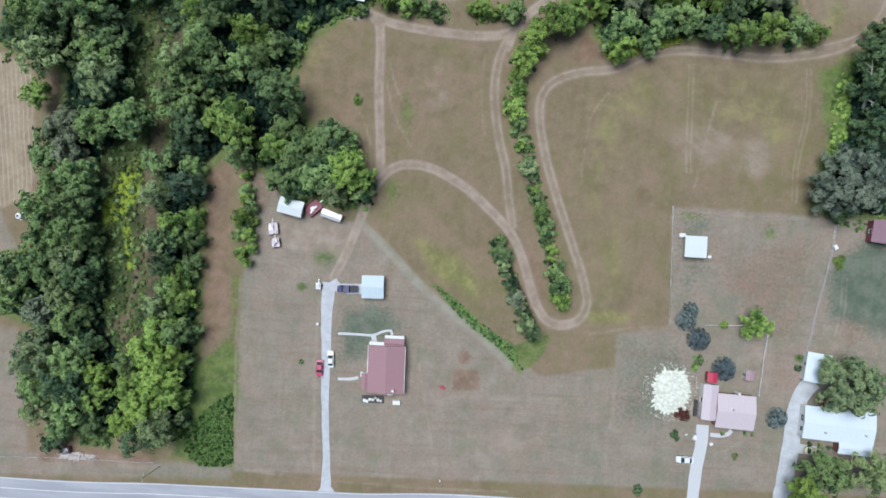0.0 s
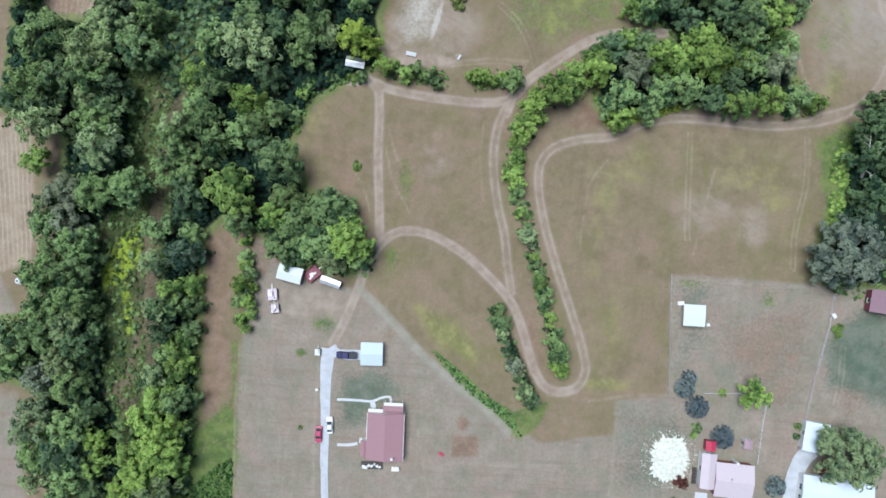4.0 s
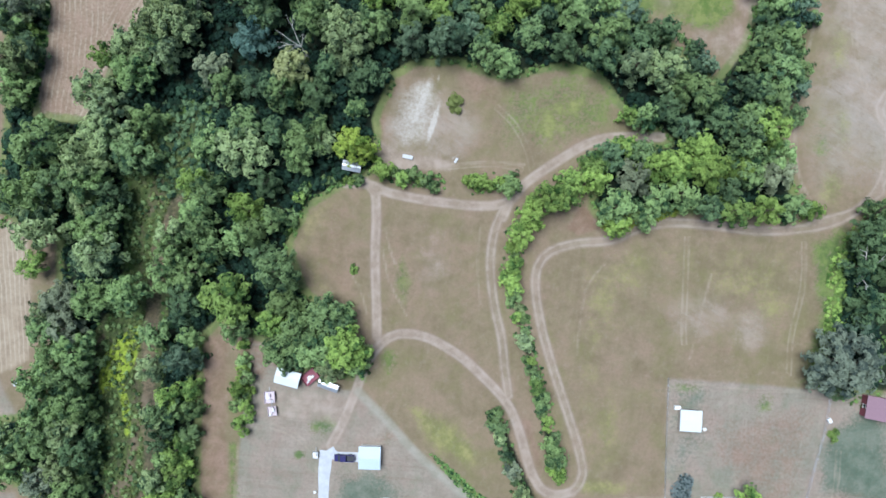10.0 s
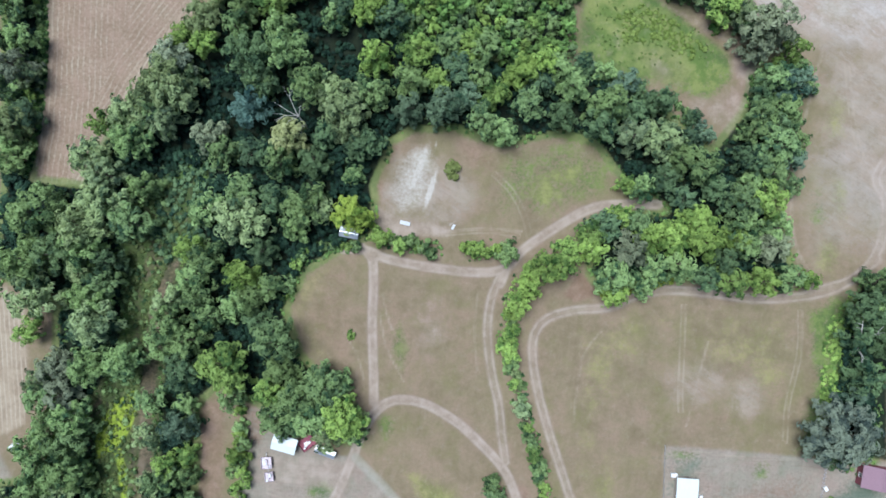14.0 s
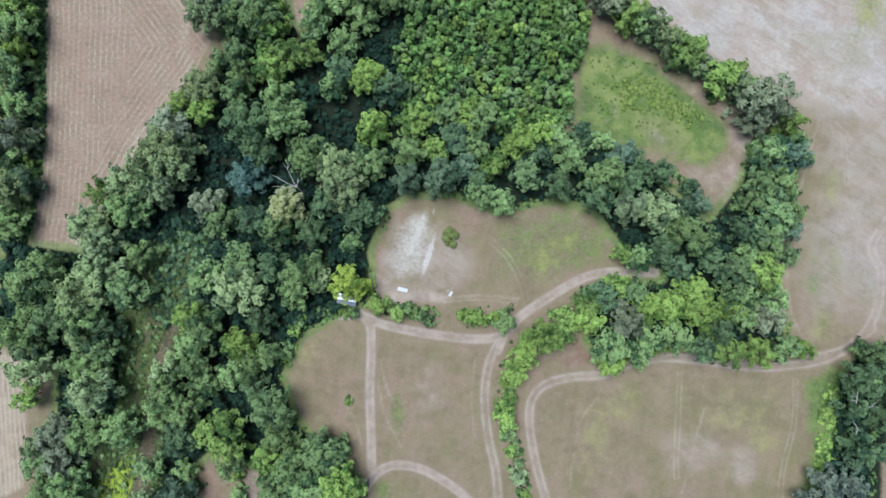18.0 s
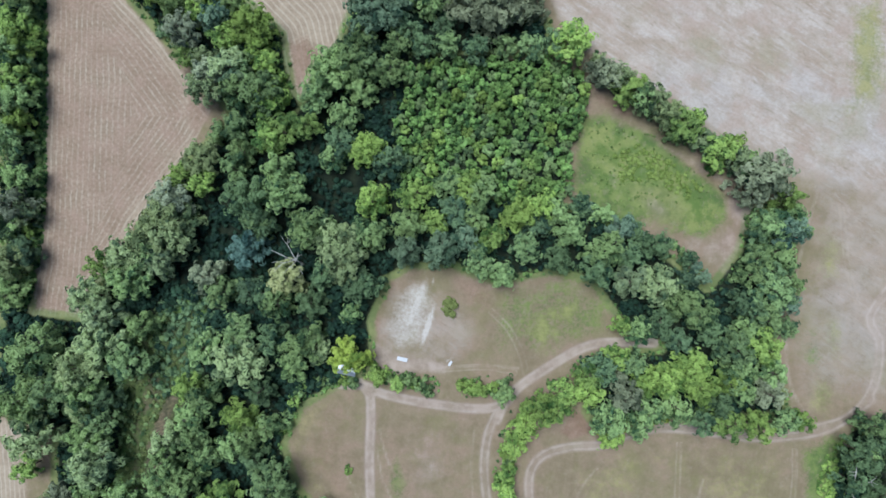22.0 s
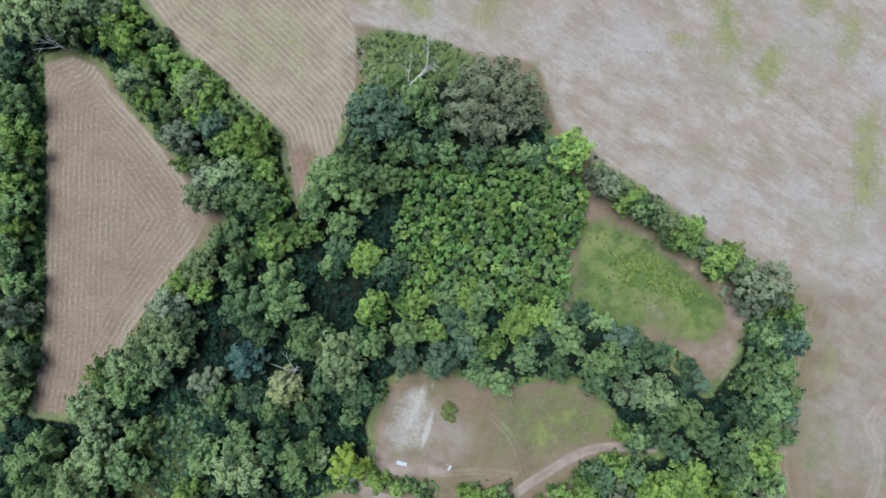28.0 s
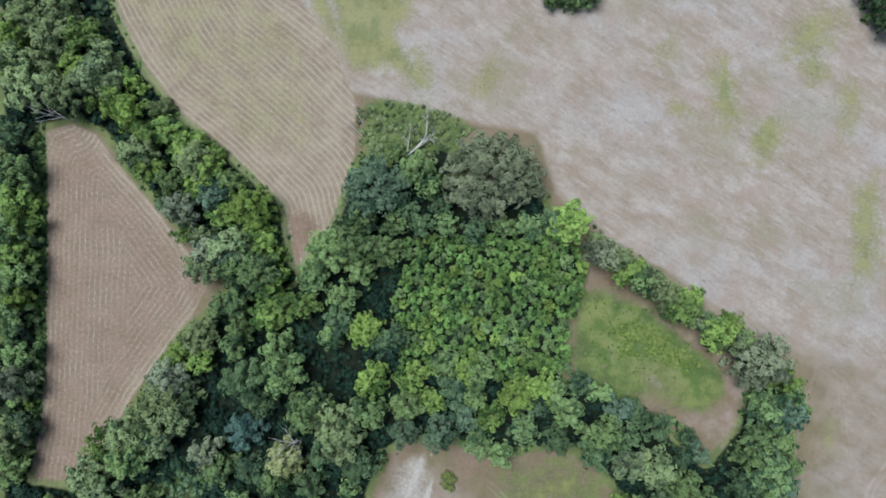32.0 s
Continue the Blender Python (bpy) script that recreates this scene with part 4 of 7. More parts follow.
def crown_mesh(seed, radius, height, bottom, br, leaves, tr, spike=False):
    """A crown of boughs that stand apart at uneven heights, with deep gaps between them."""
    rng = random.Random(seed)
    verts, faces, tones, tips = [], [], [], []
    deep = height - bottom
    if spike:
        for k in (0.08, 0.24, 0.4, 0.56, 0.72, 0.9):
            r = radius * (1.02 - k)
            n = int(3.4 * r / br) + 3
            c = Vector((0, 0, bottom + deep * k))
            tips.append(c)
            for q in range(n):
                w = 6.283 * (q + rng.uniform(-0.3, 0.3)) / n
                out = Vector((math.cos(w), math.sin(w), 0))
                for u in (1.0, 0.75, 0.5, 0.25):
                    p = c + out * (r * u) + Vector((0, 0, deep * 0.14 * (1 - u) + rng.uniform(-0.15, 0.15)))
                    tuft(rng, p, (out * 0.45 + Vector((rng.uniform(-0.2, 0.2), rng.uniform(-0.2, 0.2), 1))).normalized(), tr * rng.uniform(0.8, 1.25), leaves, verts, faces, tones, rng.random())
        return verts, faces, tones, tips
    phase = [rng.uniform(0, 6.283) for _ in range(3)]
    placed = []

    def reach(w):
        return radius * (0.93 + 0.08 * math.sin(2 * w + phase[0]) + 0.08 * math.sin(3 * w + phase[1]) + 0.07 * math.sin(5 * w + phase[2]))

    for layer, gap, drop, tries in ((0, 1.75 if radius > 8 else 2.05, 0.0, 1200), (1, 1.4 if radius > 8 else 1.7, 3.4, 150)):
        for _ in range(tries):
            w, u = rng.uniform(0, 6.283), math.sqrt(rng.random())
            r = br * rng.uniform(0.6, 1.2)
            far = max(0.05, reach(w) - 0.85 * r) * u
            p = Vector((far * math.cos(w), far * math.sin(w), 0))
            if any(((p - a).xy.length < gap * 0.5 * (r + s)) for a, s, k in placed if k == layer):
                continue
            p.z = bottom + deep * (1 - 0.62 * (far / radius) ** 2) - r - rng.uniform(0, 0.3) * deep - drop * r * rng.uniform(0.7, 1.3)
            placed.append((p, r, layer))
    for p, r, layer in placed:
        p.z = max(p.z, 0.35 * r)
        tips.append(p)
        way = Vector((p.x + rng.uniform(-0.3, 0.3) * radius, p.y + rng.uniform(-0.3, 0.3) * radius, -0.22 * radius)).normalized()
        bough(rng, p, r, tr, leaves, verts, faces, tones, way, rng.uniform(1.4, 2.5) if radius > 2.5 and p.xy.length > 0.3 * radius else rng.uniform(1.0, 1.3))
    return verts, faces, tones, tips


def trunk_mesh(rng, height, thick, tips):
    lean = Vector((rng.uniform(-0.4, 0.4), rng.uniform(-0.4, 0.4), 0))
    fork = height * 0.45
    verts, faces = tube([(0, 0, -0.3), (0, 0, 0.4), lean * 0.5 + Vector((0, 0, fork * 0.6)), lean + Vector((0, 0, fork)), lean * 1.3 + Vector((0, 0, height * 0.8))],
                        [thick * 1.5, thick * 1.05, thick * 0.85, thick * 0.7, thick * 0.2], 7)
    for tip in tips[:9]:
        a = lean + Vector((0, 0, fork * rng.uniform(0.8, 1.25)))
        mid = a.lerp(tip, 0.55) + Vector((0, 0, -0.06 * height * rng.random()))
        v, f = tube([a, mid, tip], [thick * 0.42, thick * 0.26, thick * 0.08], 5)
        o = len(verts)
        verts += v
        faces += [tuple(i + o for i in g) for g in f]
    return verts, faces


KINDS = {
    # radius, height, crown bottom, bough radius, sprays a tuft, tuft radius, thickness
    "bush": (1.5, 2.0, 0.1, 0.68, 7, 0.42, 0.05), "pole": (1.35, 5.4, 1.4, 0.62, 7, 0.42, 0.06), "sapling": (2.1, 5.0, 0.8, 0.8, 7, 0.5, 0.08),
    "small": (3.0, 7.5, 1.6, 0.9, 7, 0.58, 0.14), "medium": (4.3, 12.0, 3.4, 1.1, 7, 0.68, 0.22), "large": (6.0, 15.5, 4.6, 1.25, 7, 0.74, 0.33),
    "huge": (9.5, 17.0, 5.0, 1.4, 7, 0.76, 0.5), "spruce": (4.0, 6.5, 0.4, 0.8, 7, 0.5, 0.2),
}
MODELS = {}


def model(kind, variant):
    """The shared trunk and crown of one shape of tree."""
    if (kind, variant) not in MODELS:
        radius, height, bottom, lr, leaves, size, thick = KINDS[kind]
        rng = random.Random(variant * 31 + len(kind))
        v, f, tones, tips = crown_mesh(variant * 7 + len(kind) * 3 + 1, radius, height, bottom, lr, leaves, size, kind == "spruce")
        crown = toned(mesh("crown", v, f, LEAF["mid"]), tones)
        v, f = trunk_mesh(rng, height, thick, tips)
        MODELS[kind, variant] = mesh("trunk", v, f, BARK, False), crown
    return MODELS[kind, variant]


def tree(rng, kind, x, y, scale=1.0, tint="mid", name="tree", label="", group="woodland trees", tall=1.0):
    trunk, crown = model(kind, rng.randrange(6))
    top = new(name)
    top.empty_display_size = 0.5
    top.matrix_world = Matrix.LocRotScale((x, y, 0), Euler((0, 0, rng.uniform(0, 6.283))), (scale, scale, scale * tall))
    for nm, me in (("trunk", trunk), ("crown", crown)):
        ob = new(nm, me)
        ob.parent = top
        if nm == "crown":
            ob.material_slots[0].link = "OBJECT"
            ob.material_slots[0].material = LEAF[tint]
    return tagged(top, label or LABEL[tint], "shrub" if kind == "bush" else "tree", group)


TAKEN = []


def free(x, y, r, gap):
    return all((x - a) ** 2 + (y - b) ** 2 > (gap * (r + c)) ** 2 for a, b, c in TAKEN)


def grow(seed, outline, mix, tints, gap=0.72, tries=4000, scale=(0.8, 1.2), heights=(1.0, 1.0), **kw):
    """Fills an outline of the plan with trees that stand at natural distances."""
    rng = random.Random(seed)
    xs, ys = [p[0] for p in outline], [p[1] for p in outline]
    for kind in mix:
        fails = 0
        while fails < tries:
            x, y = rng.uniform(min(xs), max(xs)), rng.uniform(min(ys), max(ys))
            s = rng.uniform(*scale)
            r = KINDS[kind][0] * s
            px, py = np.array([x]), np.array([y])
            fails += 1
            if free(x, y, r, gap) and inside(px, py, outline)[0] and line_distance(px, py, outline, True)[0] > 0.55 * r:
                TAKEN.append((x, y, r))
                tree(rng, kind, x, y, s, rng.choice(tints), tall=rng.uniform(*heights), **kw)
                fails = 0


def kind_for(r):
    return "huge" if r >= 7.8 else "large" if r >= 5.0 else "medium" if r >= 3.5 else "small" if r >= 2.6 else "sapling"


def stand(seed, rows, kind="", **kw):
    """Single trees: tint, place, radius."""
    rng = random.Random(seed)
    for tint, x, y, r in rows:
        TAKEN.append((x, y, r))
        k = kind or kind_for(r)
        s = r / KINDS[k][0]
        tree(rng, k, x, y, s, tint, tall=(min(1.0, 1.15 / s) if s > 1 else 1.0 / s ** 0.4) * rng.uniform(0.86, 1.14), **kw)


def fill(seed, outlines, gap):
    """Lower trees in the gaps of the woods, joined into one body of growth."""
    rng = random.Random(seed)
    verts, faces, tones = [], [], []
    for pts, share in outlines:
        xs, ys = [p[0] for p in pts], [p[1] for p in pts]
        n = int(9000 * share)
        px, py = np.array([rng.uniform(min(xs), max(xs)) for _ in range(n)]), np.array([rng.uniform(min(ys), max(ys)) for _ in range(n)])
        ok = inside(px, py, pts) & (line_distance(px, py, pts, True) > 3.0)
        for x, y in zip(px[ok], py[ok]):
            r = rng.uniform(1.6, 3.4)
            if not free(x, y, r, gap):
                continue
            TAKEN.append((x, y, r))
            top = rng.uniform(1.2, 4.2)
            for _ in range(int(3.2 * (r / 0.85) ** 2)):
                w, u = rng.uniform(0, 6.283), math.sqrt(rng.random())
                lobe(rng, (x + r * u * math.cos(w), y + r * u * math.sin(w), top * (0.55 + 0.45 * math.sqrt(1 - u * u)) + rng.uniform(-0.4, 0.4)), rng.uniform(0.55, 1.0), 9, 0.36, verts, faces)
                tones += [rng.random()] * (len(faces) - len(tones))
    return tagged(new("woodland_fill", toned(mesh("woodland_fill", verts, faces, LEAF["under"]), tones)), "lower trees filling the gaps of the wood, coloured dark for shade", "woodland", kind="stuff")


HEDGE_LINES = []


def hedge(seed, pts, width, mix, tints, space=1.0, **kw):
    """Shrubs and small trees along a line."""
    rng = random.Random(seed)
    HEDGE_LINES.append((pts, width))
    line = curved(pts, 1.0)
    for (ax, ay), (bx, by) in zip(line, line[1:]):
        kind = rng.choice(mix)
        s = rng.uniform(0.75, 1.25)
        r = KINDS[kind][0] * s
        d = math.hypot(bx - ax, by - ay)
        off = rng.uniform(-0.5, 0.5) * max(0.0, width - 1.2 * r)
        x, y = ax - (by - ay) / d * off, ay + (bx - ax) / d * off
        if free(x, y, r, 0.62 * space):
            TAKEN.append((x, y, r))
            tree(rng, kind, x, y, s, rng.choice(tints), **kw)


# ---------------------------------------------------------------- woodland
stand(5, [
    ("gold", *(-29.8, 72.5), 5.2), ("grey", *(6.1, 167.8), 12.6), ("blue", *(-24.3, 163.9), 8.8), ("mid", *(-13.7, 169.3), 4.8),
    ("bright", *(27.1, 156.1), 5.8), ("grey", *(76.2, 121.9), 7.0), ("slate", *(97.5, 18.4), 9.5),
], name="field_tree", group="large single trees")
stand(12, [("teal", *(-57.4, 100.0), 5.4)], kind="large", name="field_tree", group="large single trees", label="rounded blue-green tree in dark woodland")
stand(9, [
    ("mid", *(91.8, -55.1), 5.6), ("olive", *(103.6, -55.2), 5.8), ("bright", *(87.8, -60.3), 4.5), ("bright", *(75.5, -18.5), 3.5),
], name="garden_tree", group="garden trees")
stand(8, [("olive", *(98.6, -33.2), 8.3)], kind="huge", name="garden_tree", group="garden trees", label="broad olive-green shade tree beside a white-roofed house")
stand(10, [
    ("silver", *(69.2, -31), 3.2), ("silver", *(59.1, -18.3), 2.9), ("silver", *(62.4, -23.3), 3.1), ("silver", *(83.2, -43.6), 2.9), ("silver", *(60.2, -15.6), 2.2),
], kind="spruce", name="conifer", group="conifers")
stand(11, [
    ("dark", *(57, -49.1), 1.5), ("mid", *(62.6, -28.9), 1.5), ("bright", *(69.1, -19.3), 1.2), ("bright", *(98.9, -2), 1.9), 
    ("mid", *(89, -27.5), 1.2), ("dark", *(88.6, -30.3), 1.0), ("dark", *(92, -50.3), 0.7), ("mid", *(94.6, -50.6), 0.7), ("dark", *(97, -50.9), 0.8), ("olive", *(69.3, -48.2), 0.7), ("olive", *(75.2, -48), 0.7), ("olive", *(77, -48.1), 0.6),
    ("dark", *(47, -64), 1.6), ("bright", *(-30.7, 39.5), 1.5), ("weed", *(-3.8, 85.2), 2.9), ("mid", *(-44.6, -32.5), 0.7), ("olive", *(72.7, -54.3), 1.0), ("bright", *(61.6, -30.9), 1.1),
], kind="bush", name="shrub", group="single shrubs", label="small rounded green shrub on dry grass")
stand(100, [
    ("mid", -124.5, 105.7, 4.7), ("olive", -120.0, 108.1, 4.0), ("olive", -122.8, 95.1, 5.5), ("mid", -122.6, 86, 4.7), ("olive", -80.2, 105.1, 7.7),
    ("olive", -89.1, 97.7, 6.2), ("bright", -96.4, 95.3, 4.4), ("mid", -88.6, 90.8, 5.5), ("olive", -80.3, 96.1, 4.7), ("olive", -100.1, 86.2, 5.5),
    ("olive", -95.4, 81.4, 5.5), ("olive", -75.1, 107.4, 4.7), ("grey", -68.8, 92.5, 4.4), ("mid", -64.9, 88.2, 4.4), ("dark", -57.4, 88.7, 4.0),
])
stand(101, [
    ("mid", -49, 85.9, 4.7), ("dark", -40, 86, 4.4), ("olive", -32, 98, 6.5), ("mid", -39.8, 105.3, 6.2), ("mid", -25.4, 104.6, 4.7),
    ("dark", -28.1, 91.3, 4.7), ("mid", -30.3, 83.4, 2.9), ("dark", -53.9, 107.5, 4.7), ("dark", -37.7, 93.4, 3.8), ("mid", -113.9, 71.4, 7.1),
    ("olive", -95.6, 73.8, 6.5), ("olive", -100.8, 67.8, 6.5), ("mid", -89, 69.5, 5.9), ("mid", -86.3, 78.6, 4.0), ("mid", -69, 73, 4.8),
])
stand(102, [
    ("olive", -58.6, 71, 7.4), ("mid", -59.4, 77.9, 4.7), ("dark", -50.3, 75.9, 4.4), ("mid", -42.2, 74.5, 5.9), ("mid", -45.1, 68.9, 4.0),
    ("olive", -38.5, 74.1, 4.0), ("bright", -73.4, 62.4, 4.0), ("mid", -68.2, 60.3, 4.7), ("bright", -58.7, 55.5, 4.7), ("mid", -72.7, 54.3, 4.4),
    ("mid", -60.4, 47.7, 4.4), ("dark", -53.1, 62.1, 4.1), ("mid", -51.9, 52.5, 4.0), ("mid", -70.8, 49.8, 5.0), ("olive", -78.4, 48.1, 4.4),
])
stand(103, [
    ("mid", -115.3, 58.7, 6.5), ("mid", -108.1, 60.3, 6.2), ("mid", -100.7, 61.1, 5.6), ("olive", -103.5, 56.2, 4.0), ("mid", -96.5, 52.4, 5.3),
    ("olive", -112.8, 49, 7.0), ("mid", -99, 47.7, 5.6), ("dark", -95.5, 58.4, 4.4), ("olive", -97.4, 42.6, 6.5), ("bright", -117.7, 39, 3.8),
    ("mid", -77.1, 43.7, 5.3), ("mid", -73.2, 37.7, 5.3), ("mid", -80.4, 36.8, 4.7), ("mid", -67.2, 44.6, 4.4), ("mid", -57.4, 50, 4.4),
])
stand(104, [
    ("mid", -49, 39.1, 6.2), ("dark", -55.1, 43.3, 3.8), ("bright", -62.4, 31.4, 7.0), ("dark", -73.8, 31.7, 5.3), ("mid", -90, 32.1, 5.5),
    ("grey", -107.9, 28.9, 6.2), ("mid", -100, 30.4, 5.5), ("grey", -107.3, 22.3, 4.7), ("mid", -104.1, 16.4, 5.3), ("bright", -51.4, 24.9, 4.0),
    ("mid", -48.7, 30.1, 4.4), ("mid", -44, 22.7, 5.9), ("mid", -36.6, 27.3, 5.6), ("mid", -38.5, 18.4, 5.6), ("olive", -34.9, 13.7, 4.4),
])
stand(105, [
    ("bright", -30.6, 18.9, 6.2), ("mid", -49.3, 17.8, 4.7), ("mid", -60.9, 23.2, 4.0), ("blue", -75.1, 14.4, 4.7), ("mid", -83.8, 21.1, 4.0),
    ("olive", -84, 12.2, 4.0), ("mid", -113.6, 8.8, 5.5), ("mid", -107.1, 8.7, 4.7), ("mid", -103.4, 11.4, 4.7), ("mid", -104.5, 2.7, 5.3),
    ("mid", -111.9, -3.6, 5.3), ("olive", -106.9, -6.5, 4.4), ("mid", -115, -7.6, 5.9), ("dark", -103.1, -10.6, 4.7), ("olive", -81.9, 0, 4.0),
    ("bright", -79.2, 3.9, 3.8),
])
stand(106, [
    ("mid", -113.4, -1.5, 4.7), ("mid", -109.4, 1, 3.8), ("olive", -108.7, -4.7, 3.5), ("mid", -104.2, 1.9, 4.0), ("mid", -102.1, 0.1, 3.8),
    ("olive", -122.6, -9.2, 5.3), ("mid", -121.7, -15.6, 5.3), ("grey", -113.7, -18.9, 4.7), ("olive", -107.6, -14.6, 5.0), ("mid", -105.6, -21.2, 5.3),
    ("mid", -103, -13.6, 4.1), ("olive", -115.1, -27.2, 4.7), ("olive", -114.9, -33.6, 5.5), ("mid", -105.4, -32.6, 5.9), ("mid", -102.6, -28.7, 4.1),
])
stand(107, [
    ("mid", -114.4, -39.6, 5.3), ("dark", -105.3, -38.9, 5.9), ("mid", -105, -45.3, 5.3), ("olive", -113.3, -45.6, 4.7), ("mid", -108.3, -50.6, 3.8),
    ("dark", -111.6, -55.8, 3.2), ("mid", -79.9, 0, 4.4), ("dark", -81.2, -6.8, 3.8), ("bright", -77.1, -9.8, 3.8), ("mid", -81.9, -13.2, 3.2),
    ("bright", -77.1, -16.2, 3.8), ("olive", -82.5, -18.3, 3.8), ("bright", -81.9, -23.6, 4.7), ("mid", -76.2, -24.9, 4.4),
])
stand(108, [
    ("bright", -84.1, -29.7, 5.3), ("mid", -89.9, -33.3, 3.8), ("bright", -77.9, -31, 4.4), ("bright", -88.7, -38.8, 4.4), ("bright", -79.8, -36.6, 5.9),
    ("bright", -84.4, -44.1, 6.2), ("bright", -77.6, -41.4, 4.4), ("bright", -91.1, -49, 3.8), ("olive", -80.6, -49.9, 5.6), ("dark", -88.1, -53.8, 4.1),
    ("bright", -98.9, -36.3, 3.8), ("bright", -99.1, -42.7, 3.8), ("mid", -100.5, -50.1, 3.5), ("mid", -78.3, 0.1, 3.5), ("bright", -77.7, -52.9, 2.3),
])
stand(109, [
    ("grey", -68.4, 145.6, 5.3), ("mid", -60.9, 146.4, 4.7), ("mid", -54.1, 140.7, 5.9), ("olive", -71.1, 123.9, 5.3), ("bright", -76.7, 119, 4.0),
    ("bright", -70.2, 117.3, 3.8), ("mid", -61.5, 132.9, 4.0), ("mid", -66.9, 131.6, 3.2), ("bright", -53, 129.4, 4.4), ("bright", -48.6, 131.7, 4.7),
    ("bright", -42.3, 133.1, 4.0), ("mid", -59.9, 126.1, 4.0), ("mid", -61.3, 121.4, 4.0), ("mid", -49.9, 121.1, 4.4), ("dark", -56.5, 112.7, 6.5),
])
stand(110, [
    ("mid", -47.3, 114.9, 5.9), ("mid", -54.6, 107, 4.0), ("grey", -79, 112.3, 5.9), ("olive", -77.4, 103.5, 6.2), ("mid", -84.4, 97.2, 4.7),
    ("mid", -36.4, 146.7, 6.8), ("mid", -30.6, 149.2, 5.3), ("mid", -27.8, 142.8, 4.4), ("mid", -39.7, 141.2, 5.0), ("mid", -20.5, 147.6, 4.4),
    ("mid", -32.2, 135.6, 4.4), ("dark", -33.5, 129.4, 4.4), ("mid", -35.4, 124.7, 3.8), ("bright", -26, 126.8, 5.0), ("dark", -20, 123.7, 4.7),
])
stand(111, [
    ("bright", -24.2, 113.6, 4.7), ("mid", -24.1, 104.7, 4.4), ("dark", -39.1, 106.6, 4.7), ("olive", -32.6, 102, 6.2), ("olive", -31, 95.3, 4.4),
    ("bright", -13.1, 115.2, 4.7), ("mid", -14.5, 107.8, 4.7), ("bright", -7.9, 108.2, 4.0), ("dark", -1.6, 111, 4.7), ("bright", 0.9, 116.9, 4.4),
    ("mid", -5.1, 118.4, 3.8), ("blue", -15, 100.1, 4.4), ("blue", -6.1, 100.6, 5.0), ("blue", -0, 104.1, 3.8), ("dark", -25.3, 91.3, 3.8),
])
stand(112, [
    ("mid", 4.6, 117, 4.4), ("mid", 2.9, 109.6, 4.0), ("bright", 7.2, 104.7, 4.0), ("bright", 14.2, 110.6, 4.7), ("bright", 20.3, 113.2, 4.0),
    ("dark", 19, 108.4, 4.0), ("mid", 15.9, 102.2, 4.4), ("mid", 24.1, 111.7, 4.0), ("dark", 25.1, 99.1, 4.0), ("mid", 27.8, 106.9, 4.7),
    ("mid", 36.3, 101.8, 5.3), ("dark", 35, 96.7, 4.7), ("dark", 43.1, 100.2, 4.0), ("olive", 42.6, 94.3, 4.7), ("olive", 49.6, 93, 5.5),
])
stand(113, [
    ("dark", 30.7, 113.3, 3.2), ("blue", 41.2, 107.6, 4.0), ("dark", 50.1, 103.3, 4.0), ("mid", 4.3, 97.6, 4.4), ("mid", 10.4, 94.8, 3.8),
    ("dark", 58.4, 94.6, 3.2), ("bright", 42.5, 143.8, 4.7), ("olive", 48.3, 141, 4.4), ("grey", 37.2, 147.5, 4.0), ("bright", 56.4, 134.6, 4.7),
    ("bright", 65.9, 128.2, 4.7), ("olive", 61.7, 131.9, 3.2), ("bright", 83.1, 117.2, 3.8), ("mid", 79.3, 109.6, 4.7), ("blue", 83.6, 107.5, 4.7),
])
stand(114, [
    ("mid", 80.9, 102.1, 4.7), ("mid", 86.4, 112.6, 3.2), ("mid", 79.8, 92.2, 5.5), ("dark", 76.1, 86.2, 4.0), ("mid", 78.8, 84.6, 4.4),
    ("mid", 85.5, 82.5, 2.9), ("mid", 55.5, 88.7, 4.4), ("mid", 61.3, 85.6, 4.7), ("dark", 64.1, 81.1, 4.0), ("dark", 51.3, 83.1, 4.4),
    ("mid", 46.3, 80.7, 3.8), ("dark", 56.6, 78.3, 3.5), ("bright", 42.3, 81.9, 2.6), ("mid", 70.2, 77.1, 5.0), ("bright", 76.3, 77.5, 5.9),
])
stand(115, [
    ("mid", 71.8, 71.3, 4.4), ("mid", 80.4, 71.2, 4.0), ("grey", 79.1, 66, 4.4), ("mid", 73, 66.5, 4.0), ("bright", 60, 71.6, 5.3),
    ("bright", 54.6, 67.9, 4.7), ("bright", 62.1, 66.7, 4.7), ("bright", 70, 67.9, 4.0), ("bright", 48.8, 67.8, 4.4), ("mid", 45, 72, 3.5),
    ("grey", 43.1, 64.2, 4.7), ("dark", 37.1, 70.4, 4.4), ("bright", 33.3, 68.7, 3.8), ("bright", 33.2, 64.7, 4.1), ("bright", 27.5, 63.8, 3.8),
])
stand(116, [
    ("bright", 21.3, 59.6, 4.4), ("bright", 17, 55.3, 4.1), ("bright", 14.4, 49.8, 3.8), ("bright", 25.5, 59.5, 3.8), ("mid", 38.9, 57.5, 4.7),
    ("mid", 49.7, 59.9, 4.0), ("mid", 46.9, 55.7, 3.8), ("mid", 56.2, 60.9, 4.4), ("bright", 39.6, 52.4, 3.5), ("dark", 63, 57.6, 3.8),
    ("bright", 69.3, 56.9, 4.1), ("bright", 76.5, 57.1, 4.1), ("mid", 84.8, 58.3, 3.8), ("bright", 90.6, 57.7, 2.6), ("dark", 67.3, 62.2, 3.8),
])
